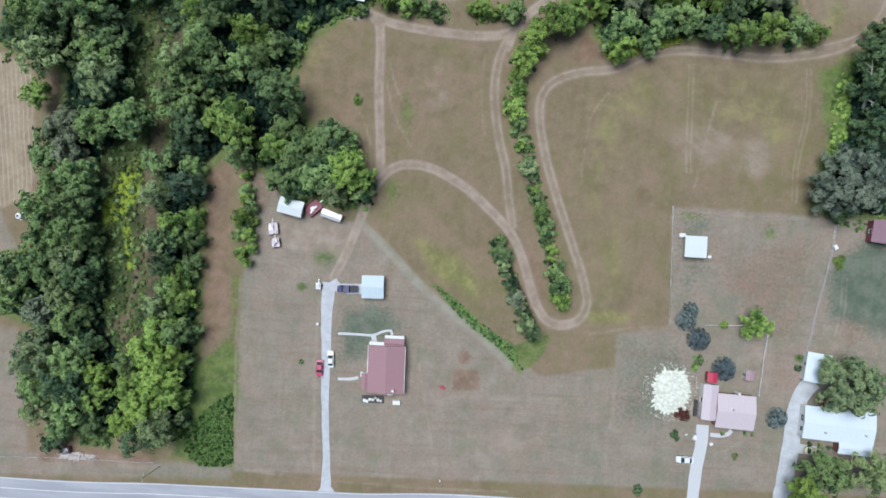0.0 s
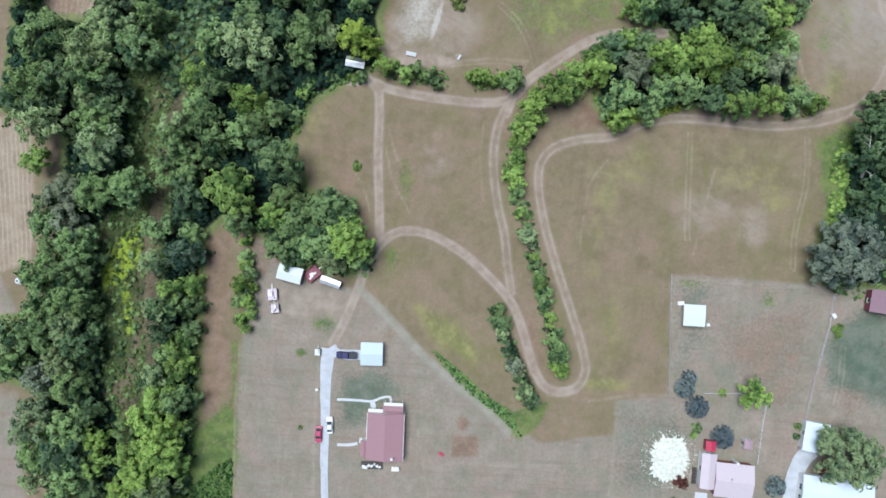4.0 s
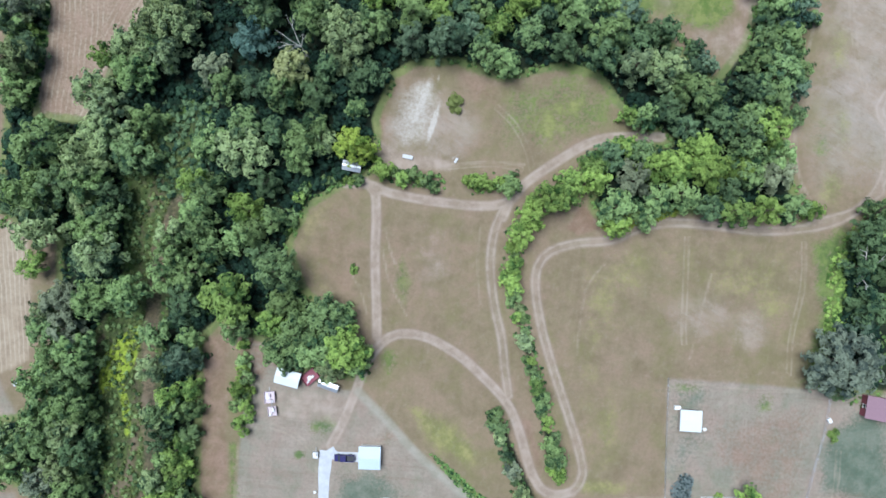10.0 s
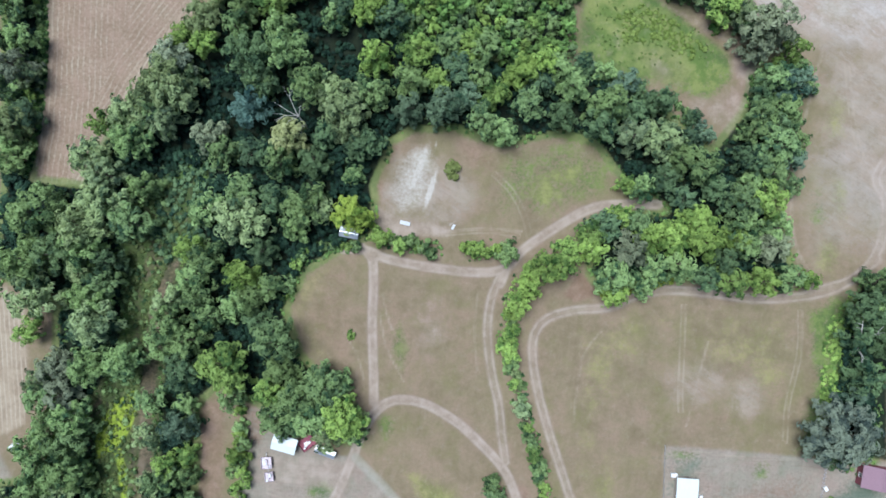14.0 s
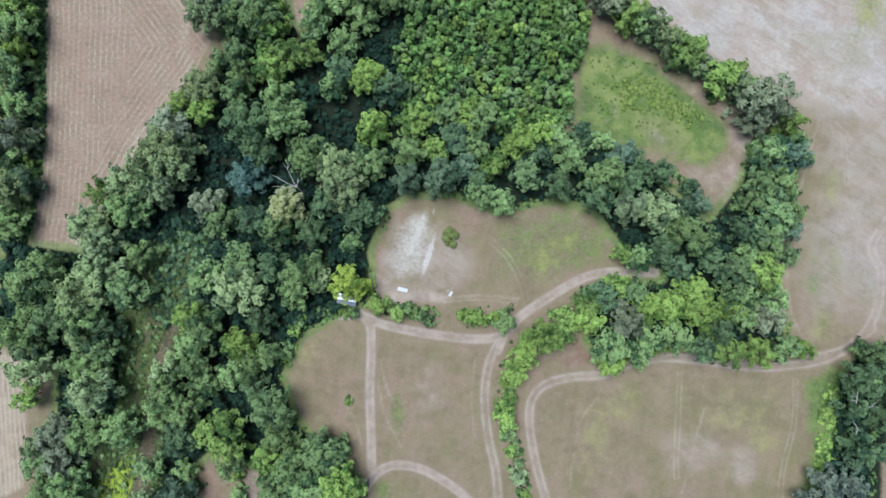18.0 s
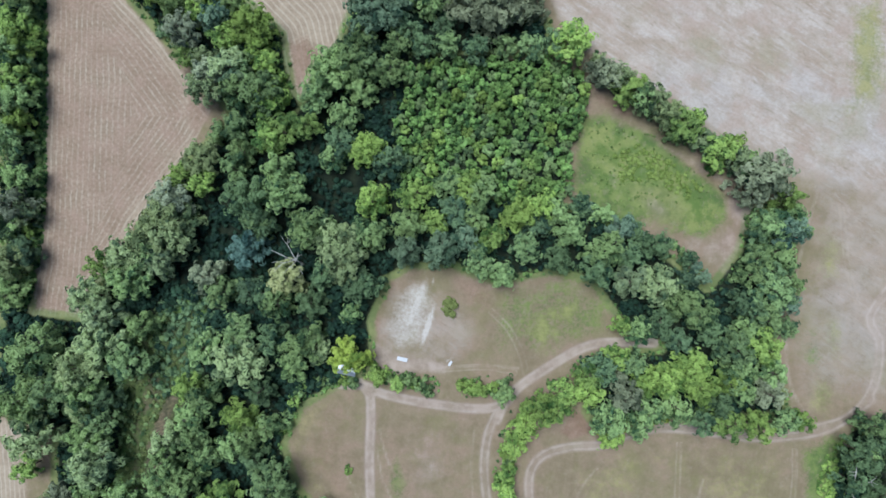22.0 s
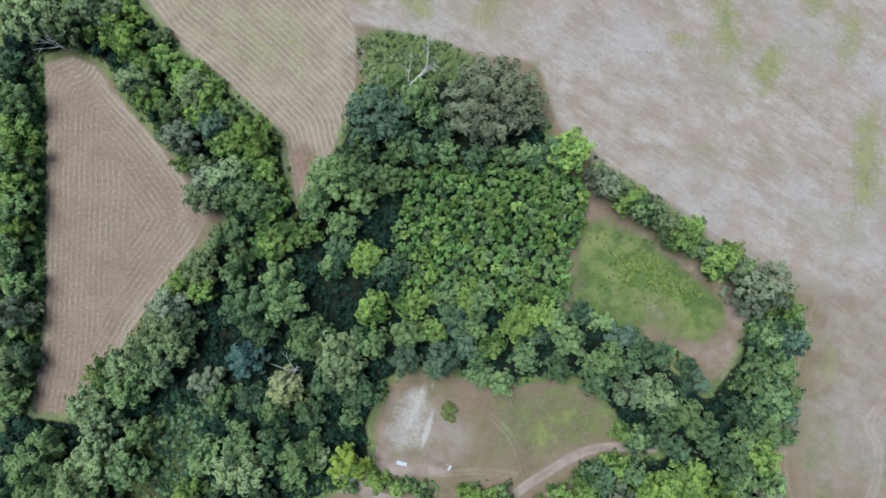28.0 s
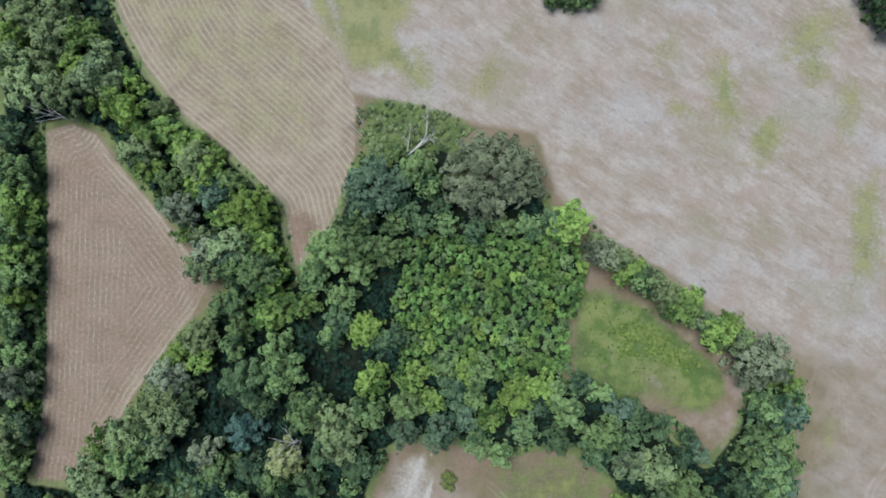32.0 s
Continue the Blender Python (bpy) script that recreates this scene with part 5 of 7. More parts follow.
stand(117, [
    ("olive", -117.1, 190, 7.4), ("olive", -122.6, 197.3, 5.3), ("olive", -111.2, 203.5, 6.5), ("bright", -104.5, 204, 5.3), ("olive", -120.8, 209.1, 5.3),
    ("olive", -99.9, 193.2, 5.9), ("olive", -109.2, 187.3, 5.3), ("olive", -96.7, 191.4, 3.8), ("bright", -91.3, 183.3, 4.7), ("bright", -103.8, 186.9, 2.6),
    ("olive", -88.7, 172.7, 5.3), ("bright", -81.2, 178.6, 4.4), ("olive", -73.4, 171.2, 5.3), ("bright", -68.4, 168.2, 4.1), ("grey", -76.1, 157.6, 5.3),
], name="hedge_tree", group="hedgerow trees")
stand(118, [
    ("blue", -67.7, 161.8, 4.7), ("bright", -57.1, 158.4, 5.9), ("olive", -63.7, 147.3, 5.9), ("olive", -69.7, 142.7, 5.0), ("mid", -60.5, 141.4, 4.7),
    ("bright", -53.9, 149.3, 3.8), ("bright", -52.6, 138.8, 4.7), ("dark", -124.5, 176.8, 4.7), ("mid", -121.2, 167.7, 4.7), ("bright", -124.5, 160.8, 4.4),
    ("bright", -120.9, 153.7, 4.7), ("bright", -122.3, 144.9, 5.3), ("mid", -124.0, 136.9, 4.7), ("bright", -121.4, 133.3, 3.8), ("olive", -111.2, 211.9, 4.7),
], name="hedge_tree", group="hedgerow trees")
stand(119, [
    ("mid", -122.9, 151.1, 4.7), ("mid", -120.1, 139, 4.4), ("mid", -123.7, 128.4, 5.3), ("mid", -119.8, 117.9, 4.4), ("grey", -121.9, 110.3, 4.7),
    ("dark", -119.9, 98.3, 4.4), ("mid", -123.4, 90.3, 4.0), ("dark", -124.9, 104.4, 3.8), ("dark", -124.7, 141.2, 3.8), ("dark", -125.8, 118.2, 3.8),
])
stand(120, [
    ("dark", 103.1, 51.1, 5.3), ("dark", 107.6, 42.6, 5.3), ("mid", 106.6, 58.1, 3.5), ("dark", 107.4, 51.3, 4.7),
])
stand(121, [
    ("mid", -59.9, 14, 2.4), ("bright", -61.4, 6.6, 2.7), ("bright", -59.1, 1.7, 2.4), ("bright", -61.2, -3, 2.1), ("mid", -58.9, 9.7, 2.4),
    ("bright", -60.6, 18.3, 1.8), ("bright", -59.6, -5.7, 1.6), ("bright", -58.4, -1.7, 1.9), ("mid", -62.2, 1.9, 2.1), ("bright", -60.2, 11.7, 2.1),
    ("mid", -60.4, 4, 2.3), ("bright", -58.2, 5.6, 1.8),
], name="hedge_tree", group="hedgerow trees")
stand(122, [
    ("grey", 34.2, 148.9, 3.5), ("olive", 40.2, 146.8, 3.5), ("mid", 46.2, 141.4, 3.8), ("olive", 52.4, 137.6, 3.8), ("mid", 55.8, 133.1, 2.9),
    ("bright", 60.3, 137.4, 3.2), ("mid", 64.2, 130.1, 3.2), ("olive", 70.1, 126.6, 3.5), ("bright", 69.7, 130.5, 3.2), ("mid", 73, 127, 3.2),
    ("grey", 74.5, 117.1, 3.8), ("dark", 73, 123.3, 2.9),
], name="hedge_tree", group="hedgerow trees")
stand(123, [
    ("mid", 76.4, 100.6, 3.8), ("mid", 75, 96.2, 3.5), ("dark", 79.4, 97.3, 3.8), ("mid", 85.1, 99.3, 3.2), ("dark", 72.3, 89, 3.5),
    ("mid", 86.6, 93.8, 2.9), ("blue", 84.2, 89, 3.5), ("mid", 74.3, 81.7, 3.8), ("dark", 77.6, 106.8, 3.2), ("mid", 90.3, 108.4, 2.3),
], name="hedge_tree", group="hedgerow trees")
stand(124, [
    ("cream", -46.4, 92.4, 5.0), ("dark", -53.1, 88.3, 3.5),
])
stand(125, [
    ("dark", 102, 43.2, 4.1), ("dark", 104.2, 33.2, 4.7), ("blue", 103.4, 27.9, 3.2), ("mid", 104.8, 49.7, 3.8), ("dark", 103.1, 33.4, 2.9),
    ("dark", 97.7, 11.5, 3.2),
])
stand(126, [
    ("bright", -86.7, 178.5, 3.8), ("bright", -77.7, 174.1, 4.1), ("bright", -95.8, 187.6, 3.8), ("bright", -84.6, 168, 4.1), ("mid", -79.4, 165, 4.1),
    ("bright", -73.4, 164.2, 3.8), ("mid", -63.5, 165.6, 3.5), ("bright", -56.2, 153.5, 3.5), ("mid", -60.1, 151.9, 3.5), ("bright", -75.6, 151.6, 3.5),
    ("olive", -70.6, 150.5, 3.8), ("bright", -52.3, 145.1, 3.2), ("olive", -98.6, 199.8, 4.1), ("bright", -107.5, 197, 4.1),
], name="hedge_tree", group="hedgerow trees")
stand(127, [
    ("bright", -98.1, 185, 3.2), ("bright", -91.2, 191.7, 2.9), ("bright", -64.8, 156.4, 3.8), ("bright", -73, 176.4, 3.2), ("olive", -115.6, 197.4, 4.4),
    ("bright", -123.5, 204.2, 4.1), ("olive", -106.1, 191.3, 3.8), ("bright", -69.1, 173.7, 2.6), ("olive", -83.5, 185.9, 2.6),
], name="hedge_tree", group="hedgerow trees")
stand(128, [
    ("mid", -9.8, 165.3, 3.5), ("dark", -15.7, 158.8, 3.8), ("dark", -6.7, 160, 3.5), ("mid", -19.3, 174.2, 2.6), ("dark", -26.5, 154.4, 3.2),
    ("mid", -32.5, 151.3, 3.5),
])
stand(129, [
    ("olive", -112.4, 27.8, 4.1), ("mid", -112.9, 21.3, 4.4), ("mid", -111.6, 15.2, 4.1), ("olive", -116.9, 23.6, 3.2),
])
stand(130, [
    ("mid", -113.7, 3.2, 3.8), ("olive", -117.4, -7.6, 3.5),
])
stand(131, [
    ("mid", -105.3, 17.1, 2.7), ("mid", -106.1, 9.9, 2.7), ("dark", -106.4, 3.1, 2.7), ("mid", -102.7, -1.8, 2.4), ("mid", -101.4, -7.4, 2.6),
    ("dark", -102, -15.2, 2.6), ("mid", -74.5, 20.1, 3.0), ("mid", -73.7, 14, 3.0), ("bright", -74.4, 6.3, 3.0), ("mid", -74, 0.2, 3.0),
    ("mid", -74.3, -5.9, 3.0), ("dark", -77.7, 25.9, 2.9),
])
stand(132, [
    ("mid", -75.2, -8.3, 2.7), ("bright", -75.4, -16, 2.7), ("mid", -75.6, -23.7, 2.7), ("mid", -75.6, -32.9, 2.7), ("dark", -76.7, -42.1, 2.4),
    ("mid", -76.2, -49, 2.4), ("dark", -102.1, -5.8, 2.4), ("mid", -101.7, -21.3, 2.4), ("mid", -100.4, -29, 2.3),
])
stand(133, [
    ("mid", -18.7, 155.7, 4.1), ("dark", -12.1, 154.7, 3.5), ("mid", -5.4, 155.1, 3.5), ("dark", 2.2, 153.8, 3.8), ("mid", 9.6, 154.8, 3.5),
    ("mid", 16.3, 155.2, 3.8), ("dark", 22.2, 156.5, 3.5), ("mid", -27.7, 157.3, 4.1), ("dark", -32.6, 153.5, 3.8), ("mid", -38.6, 148.1, 3.5),
    ("mid", -24.9, 148.4, 3.8),
])
stand(134, [
    ("mid", -42.4, 16.1, 3.5), ("dark", -33.3, 23.8, 3.5), ("mid", -28.3, 14, 3.2), ("olive", -27.5, 17.6, 2.9), ("mid", -43.3, 26.6, 3.5),
    ("dark", -47.2, 14, 3.2), ("mid", -31.9, 27.5, 3.2),
])

# Clearings in deep shade between the crowns.
TAKEN += [(*(-31, 119.5), 3.8), (*(-66, 114.6), 3.0), (*(-42, 107.5), 2.6), (*(-38.7, 117.1), 3.5), (*(-62.6, 151.6), 1.8), (*(-75.5, 98), 2.6), (*(-91.2, 81.2), 2.4), (*(-125.2, 207.6), 2.6), (*(-112.9, 200.5), 2.4), (*(-109.4, 191.1), 1.6), (*(-129.7, 187.7), 2.2)]
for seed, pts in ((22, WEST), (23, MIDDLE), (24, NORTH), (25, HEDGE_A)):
    # Mostly the shade-lowered tint, so the gaps look dark.
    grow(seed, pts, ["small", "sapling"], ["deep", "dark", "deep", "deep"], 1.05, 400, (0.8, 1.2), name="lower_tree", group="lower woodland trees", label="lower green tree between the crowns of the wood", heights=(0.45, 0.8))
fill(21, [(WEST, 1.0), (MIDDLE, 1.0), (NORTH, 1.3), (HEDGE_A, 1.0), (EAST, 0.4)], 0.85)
grow(26, THICKET, ["sapling", "pole"], ["lush", "lush", "mid", "lush", "lush", "bright"], 0.72, 2500, (0.75, 1.15), (0.7, 1.5), name="young_tree", group="thicket saplings", label="bushy young tree in a bright green thicket")
HEDGE = dict(space=0.82, name="hedge_shrub", group="hedgerow shrubs", label="rounded leafy shrub in a field hedgerow")
hedge(31, [(13.3, 47.7), (12.4, 37), (15.7, 25), (18.5, 14.4), (21.7, 3.9), (25, -8.2), (26.3, -15.7)], 4.4, ["sapling", "sapling", "bush", "small"], ["bright", "bright", "mid", "mid", "olive"], **HEDGE)
hedge(32, [(9.1, 1.3), (12.3, -9.3), (15.6, -19), (19.4, -24.2)], 4, ["sapling", "small", "bush"], ["olive", "mid", "dark", "grey"], **HEDGE)
hedge(33, [(-22.4, 66.1), (-14.7, 64.3), (-5.5, 62.6)], 5, ["small", "sapling"], ["mid", "bright"], **HEDGE)
hedge(34, [(0.6, 63.4), (6.6, 63.5), (12.7, 63.1)], 5, ["small", "sapling"], ["bright", "mid"], **HEDGE)
hedge(35, [(14.4, 49.2), (15.8, 53.8), (23.1, 60.6), (30.5, 66), (35.6, 70.6), (43.7, 72.9)], 7, ["small", "medium"], ["bright", "bright", "bright", "mid"], **HEDGE)
hedge(36, [(33.1, 152.6), (45.9, 144.6), (61, 133.7), (71.4, 126.5)], 6, ["small", "medium"], ["grey", "olive", "mid"], **HEDGE)
hedge(38, [(-35.9, 63.3), (-29.7, 64.1), (-40.9, 63.6), (-46.2, 57.3), (-48.4, 48)], 3, ["sapling", "bush"], ["mid", "bright"], **HEDGE)
hedge(42, [(-121, 177.9), (-120.2, 155.9), (-119.9, 133.9), (-120, 115.1), (-121.6, 96.2), (-123.6, 80.8)], 2.4, ["sapling", "small", "bush"], ["mid", "bright", "dark", "mid"], **HEDGE)
hedge(43, [(-103.6, 206.2), (-95, 194.6), (-84.8, 183.8), (-67.9, 170), (-55.1, 158.6), (-51.4, 146.3)], 3, ["sapling", "small", "bush"], ["mid", "bright", "mid"], **HEDGE)
hedge(44, [(31.2, 114.9), (38.1, 110.1), (45, 106.7), (54, 103.6), (61.3, 98.9), (64, 93.2)], 4, ["sapling", "small", "bush"], ["mid", "dark", "blue", "mid"], **HEDGE)
hedge(40, [(22.2, 217), (34.2, 217.9)], 5, ["small"], ["mid"], **HEDGE)
hedge(41, [(103.7, 219.7), (110.4, 207.8)], 6, ["medium", "small"], ["dark", "mid"], **HEDGE)


def undergrowth(seed, outlines, count, name, label, tint, low=0.3, high=2.2, leaves=12, wide=(0.6, 1.3), flat=0.8, inset=0.0):
    """Low growth that nobody could count, under and between the trees."""
    rng = random.Random(seed)
    verts, faces, tones = [], [], []
    for pts, share in outlines:
        xs, ys = [p[0] for p in pts], [p[1] for p in pts]
        n = int(count * share)
        x, y = np.array([rng.uniform(min(xs), max(xs)) for _ in range(n)]), np.array([rng.uniform(min(ys), max(ys)) for _ in range(n)])
        keep = inside(x, y, pts) & (line_distance(x, y, pts, True) > inset)
        for a, b in zip(x[keep], y[keep]):
            r = rng.uniform(*wide)
            lobe(rng, (a, b, rng.uniform(low, high) * rng.random()), r, leaves, 0.3, verts, faces, flat)
            tones += [rng.random()] * (len(faces) - len(tones))
    return tagged(new(name, toned(mesh(name, verts, faces, LEAF[tint]), tones)), label, "undergrowth", kind="stuff")


def fringe(seed, outlines, name, label, tint, out=(-1.4, 1.3), share=0.8):
    """Weeds and brambles along the edge of the woods, left out where two woods meet."""
    rng = random.Random(seed)
    verts, faces, tones = [], [], []
    for pts in outlines:
        line = curved(list(pts) + [pts[0]], 0.8)
        side = 1 if sum(ax * by - bx * ay for (ax, ay), (bx, by) in zip(line, line[1:])) > 0 else -1
        spots = []
        for (ax, ay), (bx, by) in zip(line, line[1:]):
            d = math.hypot(bx - ax, by - ay) + 1e-6
            k = rng.uniform(*out) * side
            x, y = ax + (by - ay) / d * k, ay - (bx - ax) / d * k
            if rng.random() < share * (0.55 + 0.9 * noise.noise((x * 0.09, y * 0.09, seed))):
                spots.append((x, y))
        px, py = np.array([p[0] for p in spots]), np.array([p[1] for p in spots])
        keep = np.ones(len(spots), bool)
        for other in WOODS:
            if other is not pts:
                keep &= ~(inside(px, py, other) | (line_distance(px, py, other, True) < 1.0))
        for x, y in zip(px[keep], py[keep]):
            lobe(rng, (x, y, rng.uniform(0.0, 0.35)), rng.uniform(0.3, 0.8), 14, 0.3, verts, faces, 0.7)
            tones += [rng.random()] * (len(faces) - len(tones))
    return tagged(new(name, toned(mesh(name, verts, faces, LEAF[tint]), tones)), label, "undergrowth", kind="stuff")


WOODS = [WEST, MIDDLE, NORTH, HEDGE_A, EAST, THICKET]
fringe(61, WOODS[:5], "edge_weeds", "lush green weeds along the wood edge", "lush", (-2.4, 0.1), 0.8)
fringe(62, WOODS[:5], "edge_brambles", "tangled green brambles along the wood edge", "mid", (-2.8, -0.4), 0.8)


undergrowth(51, [(WEST, 1.0), (MIDDLE, 1.0), (NORTH, 1.6), (HEDGE_A, 1.0), (EAST, 0.2)], 6500, "undergrowth", "tangled undergrowth on the woodland floor, coloured dark for shade", "under", leaves=9, inset=2.0)
undergrowth(52, [(SCRUB, 1.0)], 1500, "scrub", "rough low yellowish scrub along a damp hollow", "weed", 0.0, 0.5, 12, (0.4, 0.9))
undergrowth(54, [(SCRUB, 1.0)], 900, "scrub_bushes", "low green bushes in rough scrub", "mid", 0.2, 1.2, 14, (0.5, 1.2))
undergrowth(55, [(outline((-83.3, 87.1), (-70.6, 91.3), (-66.4, 78.1), (-74.8, 58.9), (-86.8, 58.6), (-85.5, 77.5)), 1.0)], 420, "thicket_growth", "lush green tangled growth in a wood clearing", "dark", 0.1, 1.0, 14, (0.5, 1.3))
undergrowth(59, [(outline((-101.5, 2.9), (-102.1, 11.5), (-97.4, 17.7), (-91.3, 23), (-90.2, 17), (-95, 6.6), (-93.1, 0.6), (-92.4, -8.8), (-96.7, 5.7)), 1.0)], 500, "glade_weeds", "bright yellow-green weeds in a narrow glade", "lime", 0.0, 0.1, 12, (0.2, 0.5), 0.4)
undergrowth(53, [(outline((-74, -49.8), (-68.8, -44.9), (-63.5, -41.7), (-63, -61.4), (-68.1, -62.2), (-73.7, -61.8), (-77, -57.7)), 1.0)], 1900, "bramble_patch", "low dark green bramble patch beside the lawn", "lush", 0.0, 0.3, 11, (0.2, 0.5), 0.7)


# ---------------------------------------------------------------- weeds and dead wood
rng = random.Random(64)
verts, faces, tones = [], [], []
for pts, width in HEDGE_LINES:
    for (ax, ay), (bx, by) in zip(curved(pts, 0.45), curved(pts, 0.45)[1:]):
        d = math.hypot(bx - ax, by - ay)
        off = rng.uniform(-0.5, 0.5) * width + rng.uniform(-0.7, 0.7)
        lobe(rng, (ax - (by - ay) / d * off, ay + (bx - ax) / d * off, rng.uniform(0.0, 0.35)), rng.uniform(0.3, 0.75), 12, 0.28, verts, faces, 0.6)
        tones += [rng.random()] * (len(faces) - len(tones))
tagged(new("hedge_weeds", toned(mesh("hedge_weeds", verts, faces, LEAF["lush"]), tones)), "green weeds at the foot of the hedgerows", "undergrowth", kind="stuff")
undergrowth(54, [(outline((31.1, 135.4), (35.7, 137), (49.3, 134.1), (61.7, 124.4), (66.4, 116.1), (49.9, 114.3), (43.9, 112.7), (32.3, 120.1)), 1.0)], 260, "meadow_weeds", "bright yellow-green weeds standing in a meadow", "fresh", 0.0, 0.08, 9, (0.15, 0.5), 0.4)
undergrowth(63, [(outline((39.7, 127.1), (46.4, 131), (57.1, 125.1), (64.1, 118.4), (59.6, 116), (49.7, 121.2), (42.1, 120.3)), 1.0)], 260, "meadow_clumps", "low lush green clumps in a meadow", "fresh", 0.0, 0.3, 14, (0.4, 1.1), 0.5)
undergrowth(66, [(outline((-120.6, 178), (-119, 178), (-118.2, 160), (-117.4, 137), (-117.6, 108), (-119, 95), (-121.6, 83), (-123.6, 83), (-121, 95), (-119.8, 108), (-119.4, 137), (-120.2, 160)), 1.0)], 1500, "field_weeds", "fresh green weeds along a ploughed field edge", "lush", 0.0, 0.5, 12, (0.35, 0.85), 0.7)
undergrowth(65, [(outline((36.3, 52.6), (39, 50.6), (47, 53.4), (56.5, 55.6), (57, 57.6), (46.5, 56.6), (39.2, 54.4)), 1.0)], 420, "track_edge_weeds", "bright yellow-green weeds along a dirt track", "lime", 0.0, 0.5, 14, (0.35, 0.8), 0.7)
undergrowth(55, [(outline((96.5, 45), (102.9, 54.3), (104.7, 45.2), (104.3, 31.5), (100, 25.3), (97.2, 20.6), (95.6, 25.1)), 1.0)], 330, "field_edge_weeds", "bright green weeds along the wood edge", "bright", 0.0, 0.4, 14, (0.4, 0.9))
undergrowth(56, [(outline((-31, 186.6), (-20.3, 189), (-6.3, 186.7), (1.6, 181.6), (-10.7, 172.4), (-29.3, 173.3)), 1.0)], 420, "fallen_tree_weeds", "rank green weeds around a fallen dead tree", "olive", 0.0, 0.6, 14, (0.4, 1.1))
undergrowth(57, [(outline((-9, -10.2), (-5.9, -11.7), (5.9, -21.5), (12.8, -26.5), (16, -33), (9, -27.1), (-0.3, -20.1)), 1.0)], 2300, "ditch_weeds", "dense green weeds in a field ditch", "lush", 0.0, 0.15, 10, (0.22, 0.55), 0.5)
dead = Mat("bleached_dead_wood", 0.9)
DEAD = dead.base(dead.mix(dead.noise(3, 5), (0.42, 0.39, 0.35), (0.66, 0.63, 0.58)))


def dead_tree(seed, x, y, size, tilt, turn, label, base=0.0, forks=4, thick=0.035):
    """Bare bleached limbs: a bole that forks into thinner and thinner branches."""
    rng = random.Random(seed)
    top = new("dead_tree")
    top.matrix_world = pose(x, y, base, 0, 0, turn)
    lean = Matrix.Rotation(radians(tilt), 3, "Y")

    def limb(p, d, length, thick, depth, name):
        pts, radii = [p], [thick]
        for k in range(4):
            d = (d + Vector((rng.uniform(-0.13, 0.13), rng.uniform(-0.13, 0.13), rng.uniform(-0.08, 0.08)))).normalized()
            p = p + d * length / 4
            pts.append(p)
            radii.append(thick * (1 - 0.17 * (k + 1)))
        v, f = tube(pts, radii, 6)
        ob = new(name, mesh(name, v, f, DEAD, False))
        ob.parent = top
        if depth:
            for k in range(forks if depth > 1 else 3):
                at = pts[rng.choice((2, 3, 4, 4))]
                e = (d + Vector((rng.uniform(-0.9, 0.9), rng.uniform(-0.9, 0.9), rng.uniform(-0.15, 0.5)))).normalized()
                limb(at, e, length * rng.uniform(0.45, 0.7), thick * 0.45, depth - 1, "branch")

    limb(Vector((0, 0, 0)), lean @ Vector((0, 0, 1)), size, size * thick, 2, "trunk")
    return tagged(top, label, "dead tree", "dead trees")


dead_tree(3, *(-18.1, 172.6), 9.5, 82, 39, "fallen bleached dead tree lying in weeds", 0.9, 5, 0.04)
dead_tree(14, *(-16.6, 175.0), 5.0, 74, 80, "bleached dead limb standing out of weeds", 0.5, 5, 0.035)
dead_tree(4, *(-29.2, 179.4), 4.2, 68, 150, "leaning bare dead tree at a field corner", 0.2, 6, 0.03)
dead_tree(5, *(-29, 182.5), 4.0, 55, 110, "small bare dead tree among green weeds", 0.0, 6, 0.03)
dead_tree(6, *(-42.9, 95.6), 9.5, 10, 110, "bare dead treetop standing above a pale living crown", 0.0, 6)
dead_tree(7, *(-109.4, 182.7), 8.0, 18, 250, "bleached bare dead tree at a ploughed field corner", 0.0, 6)
dead_tree(8, *(103.9, 37.9), 9.5, 35, 110, "white forked dead snag at the wood edge", 0.0, 3, 0.05)

# ---------------------------------------------------------------- roads and drives
asphalt = Mat("worn_asphalt", 0.9)
ac = asphalt.mix(asphalt.step(asphalt.noise(0.4, 5, 0.6, (0.15, 1, 1), 3), 0.35, 0.7), (0.36, 0.36, 0.40), (0.46, 0.46, 0.50))
asphalt.bump(asphalt.noise(30, 3), 0.01, 0.4)
ASPHALT = asphalt.base(asphalt.mix(asphalt.step(asphalt.noise(12, 4), 0.4, 0.7, 0, 0.3), ac, (0.28, 0.28, 0.30)))
gravel = Mat("pale_gravel", 0.95)
gc = gravel.mix(gravel.step(gravel.noise(0.5, 6), 0.3, 0.7), (0.47, 0.475, 0.495), (0.58, 0.59, 0.62))
gravel.bump(gravel.noise(14, 3), 0.03, 0.6)
GRAVEL = gravel.base(gravel.mix(gravel.step(gravel.noise(9, 3), 0.45, 0.75, 0, 0.25), gc, (0.36, 0.35, 0.33)))
CONCRETE = painted("pale_concrete", (0.60, 0.60, 0.61), 0.9, 0.3)
LINE = painted("road_paint", (0.72, 0.72, 0.70), 0.8, 0.35, scale=1.0)


def lane(name, pts, half, z, material, label, category, edge=0.0, kind="structure", step=1.5):
    v, f = strip(curved(pts, step), half, z, edge)
    return tagged(new(name, mesh(name, v, f, material)), label, category, kind=kind)


ROAD = [(-320, -61.2), (-139.1, -70), (-80.6, -70.5), (-33.2, -71), (43.3, -72), (320, -91.5)]
lane("road", ROAD, 3.05, 0.05, ASPHALT, "grey two-lane asphalt road with pale lines", "road")


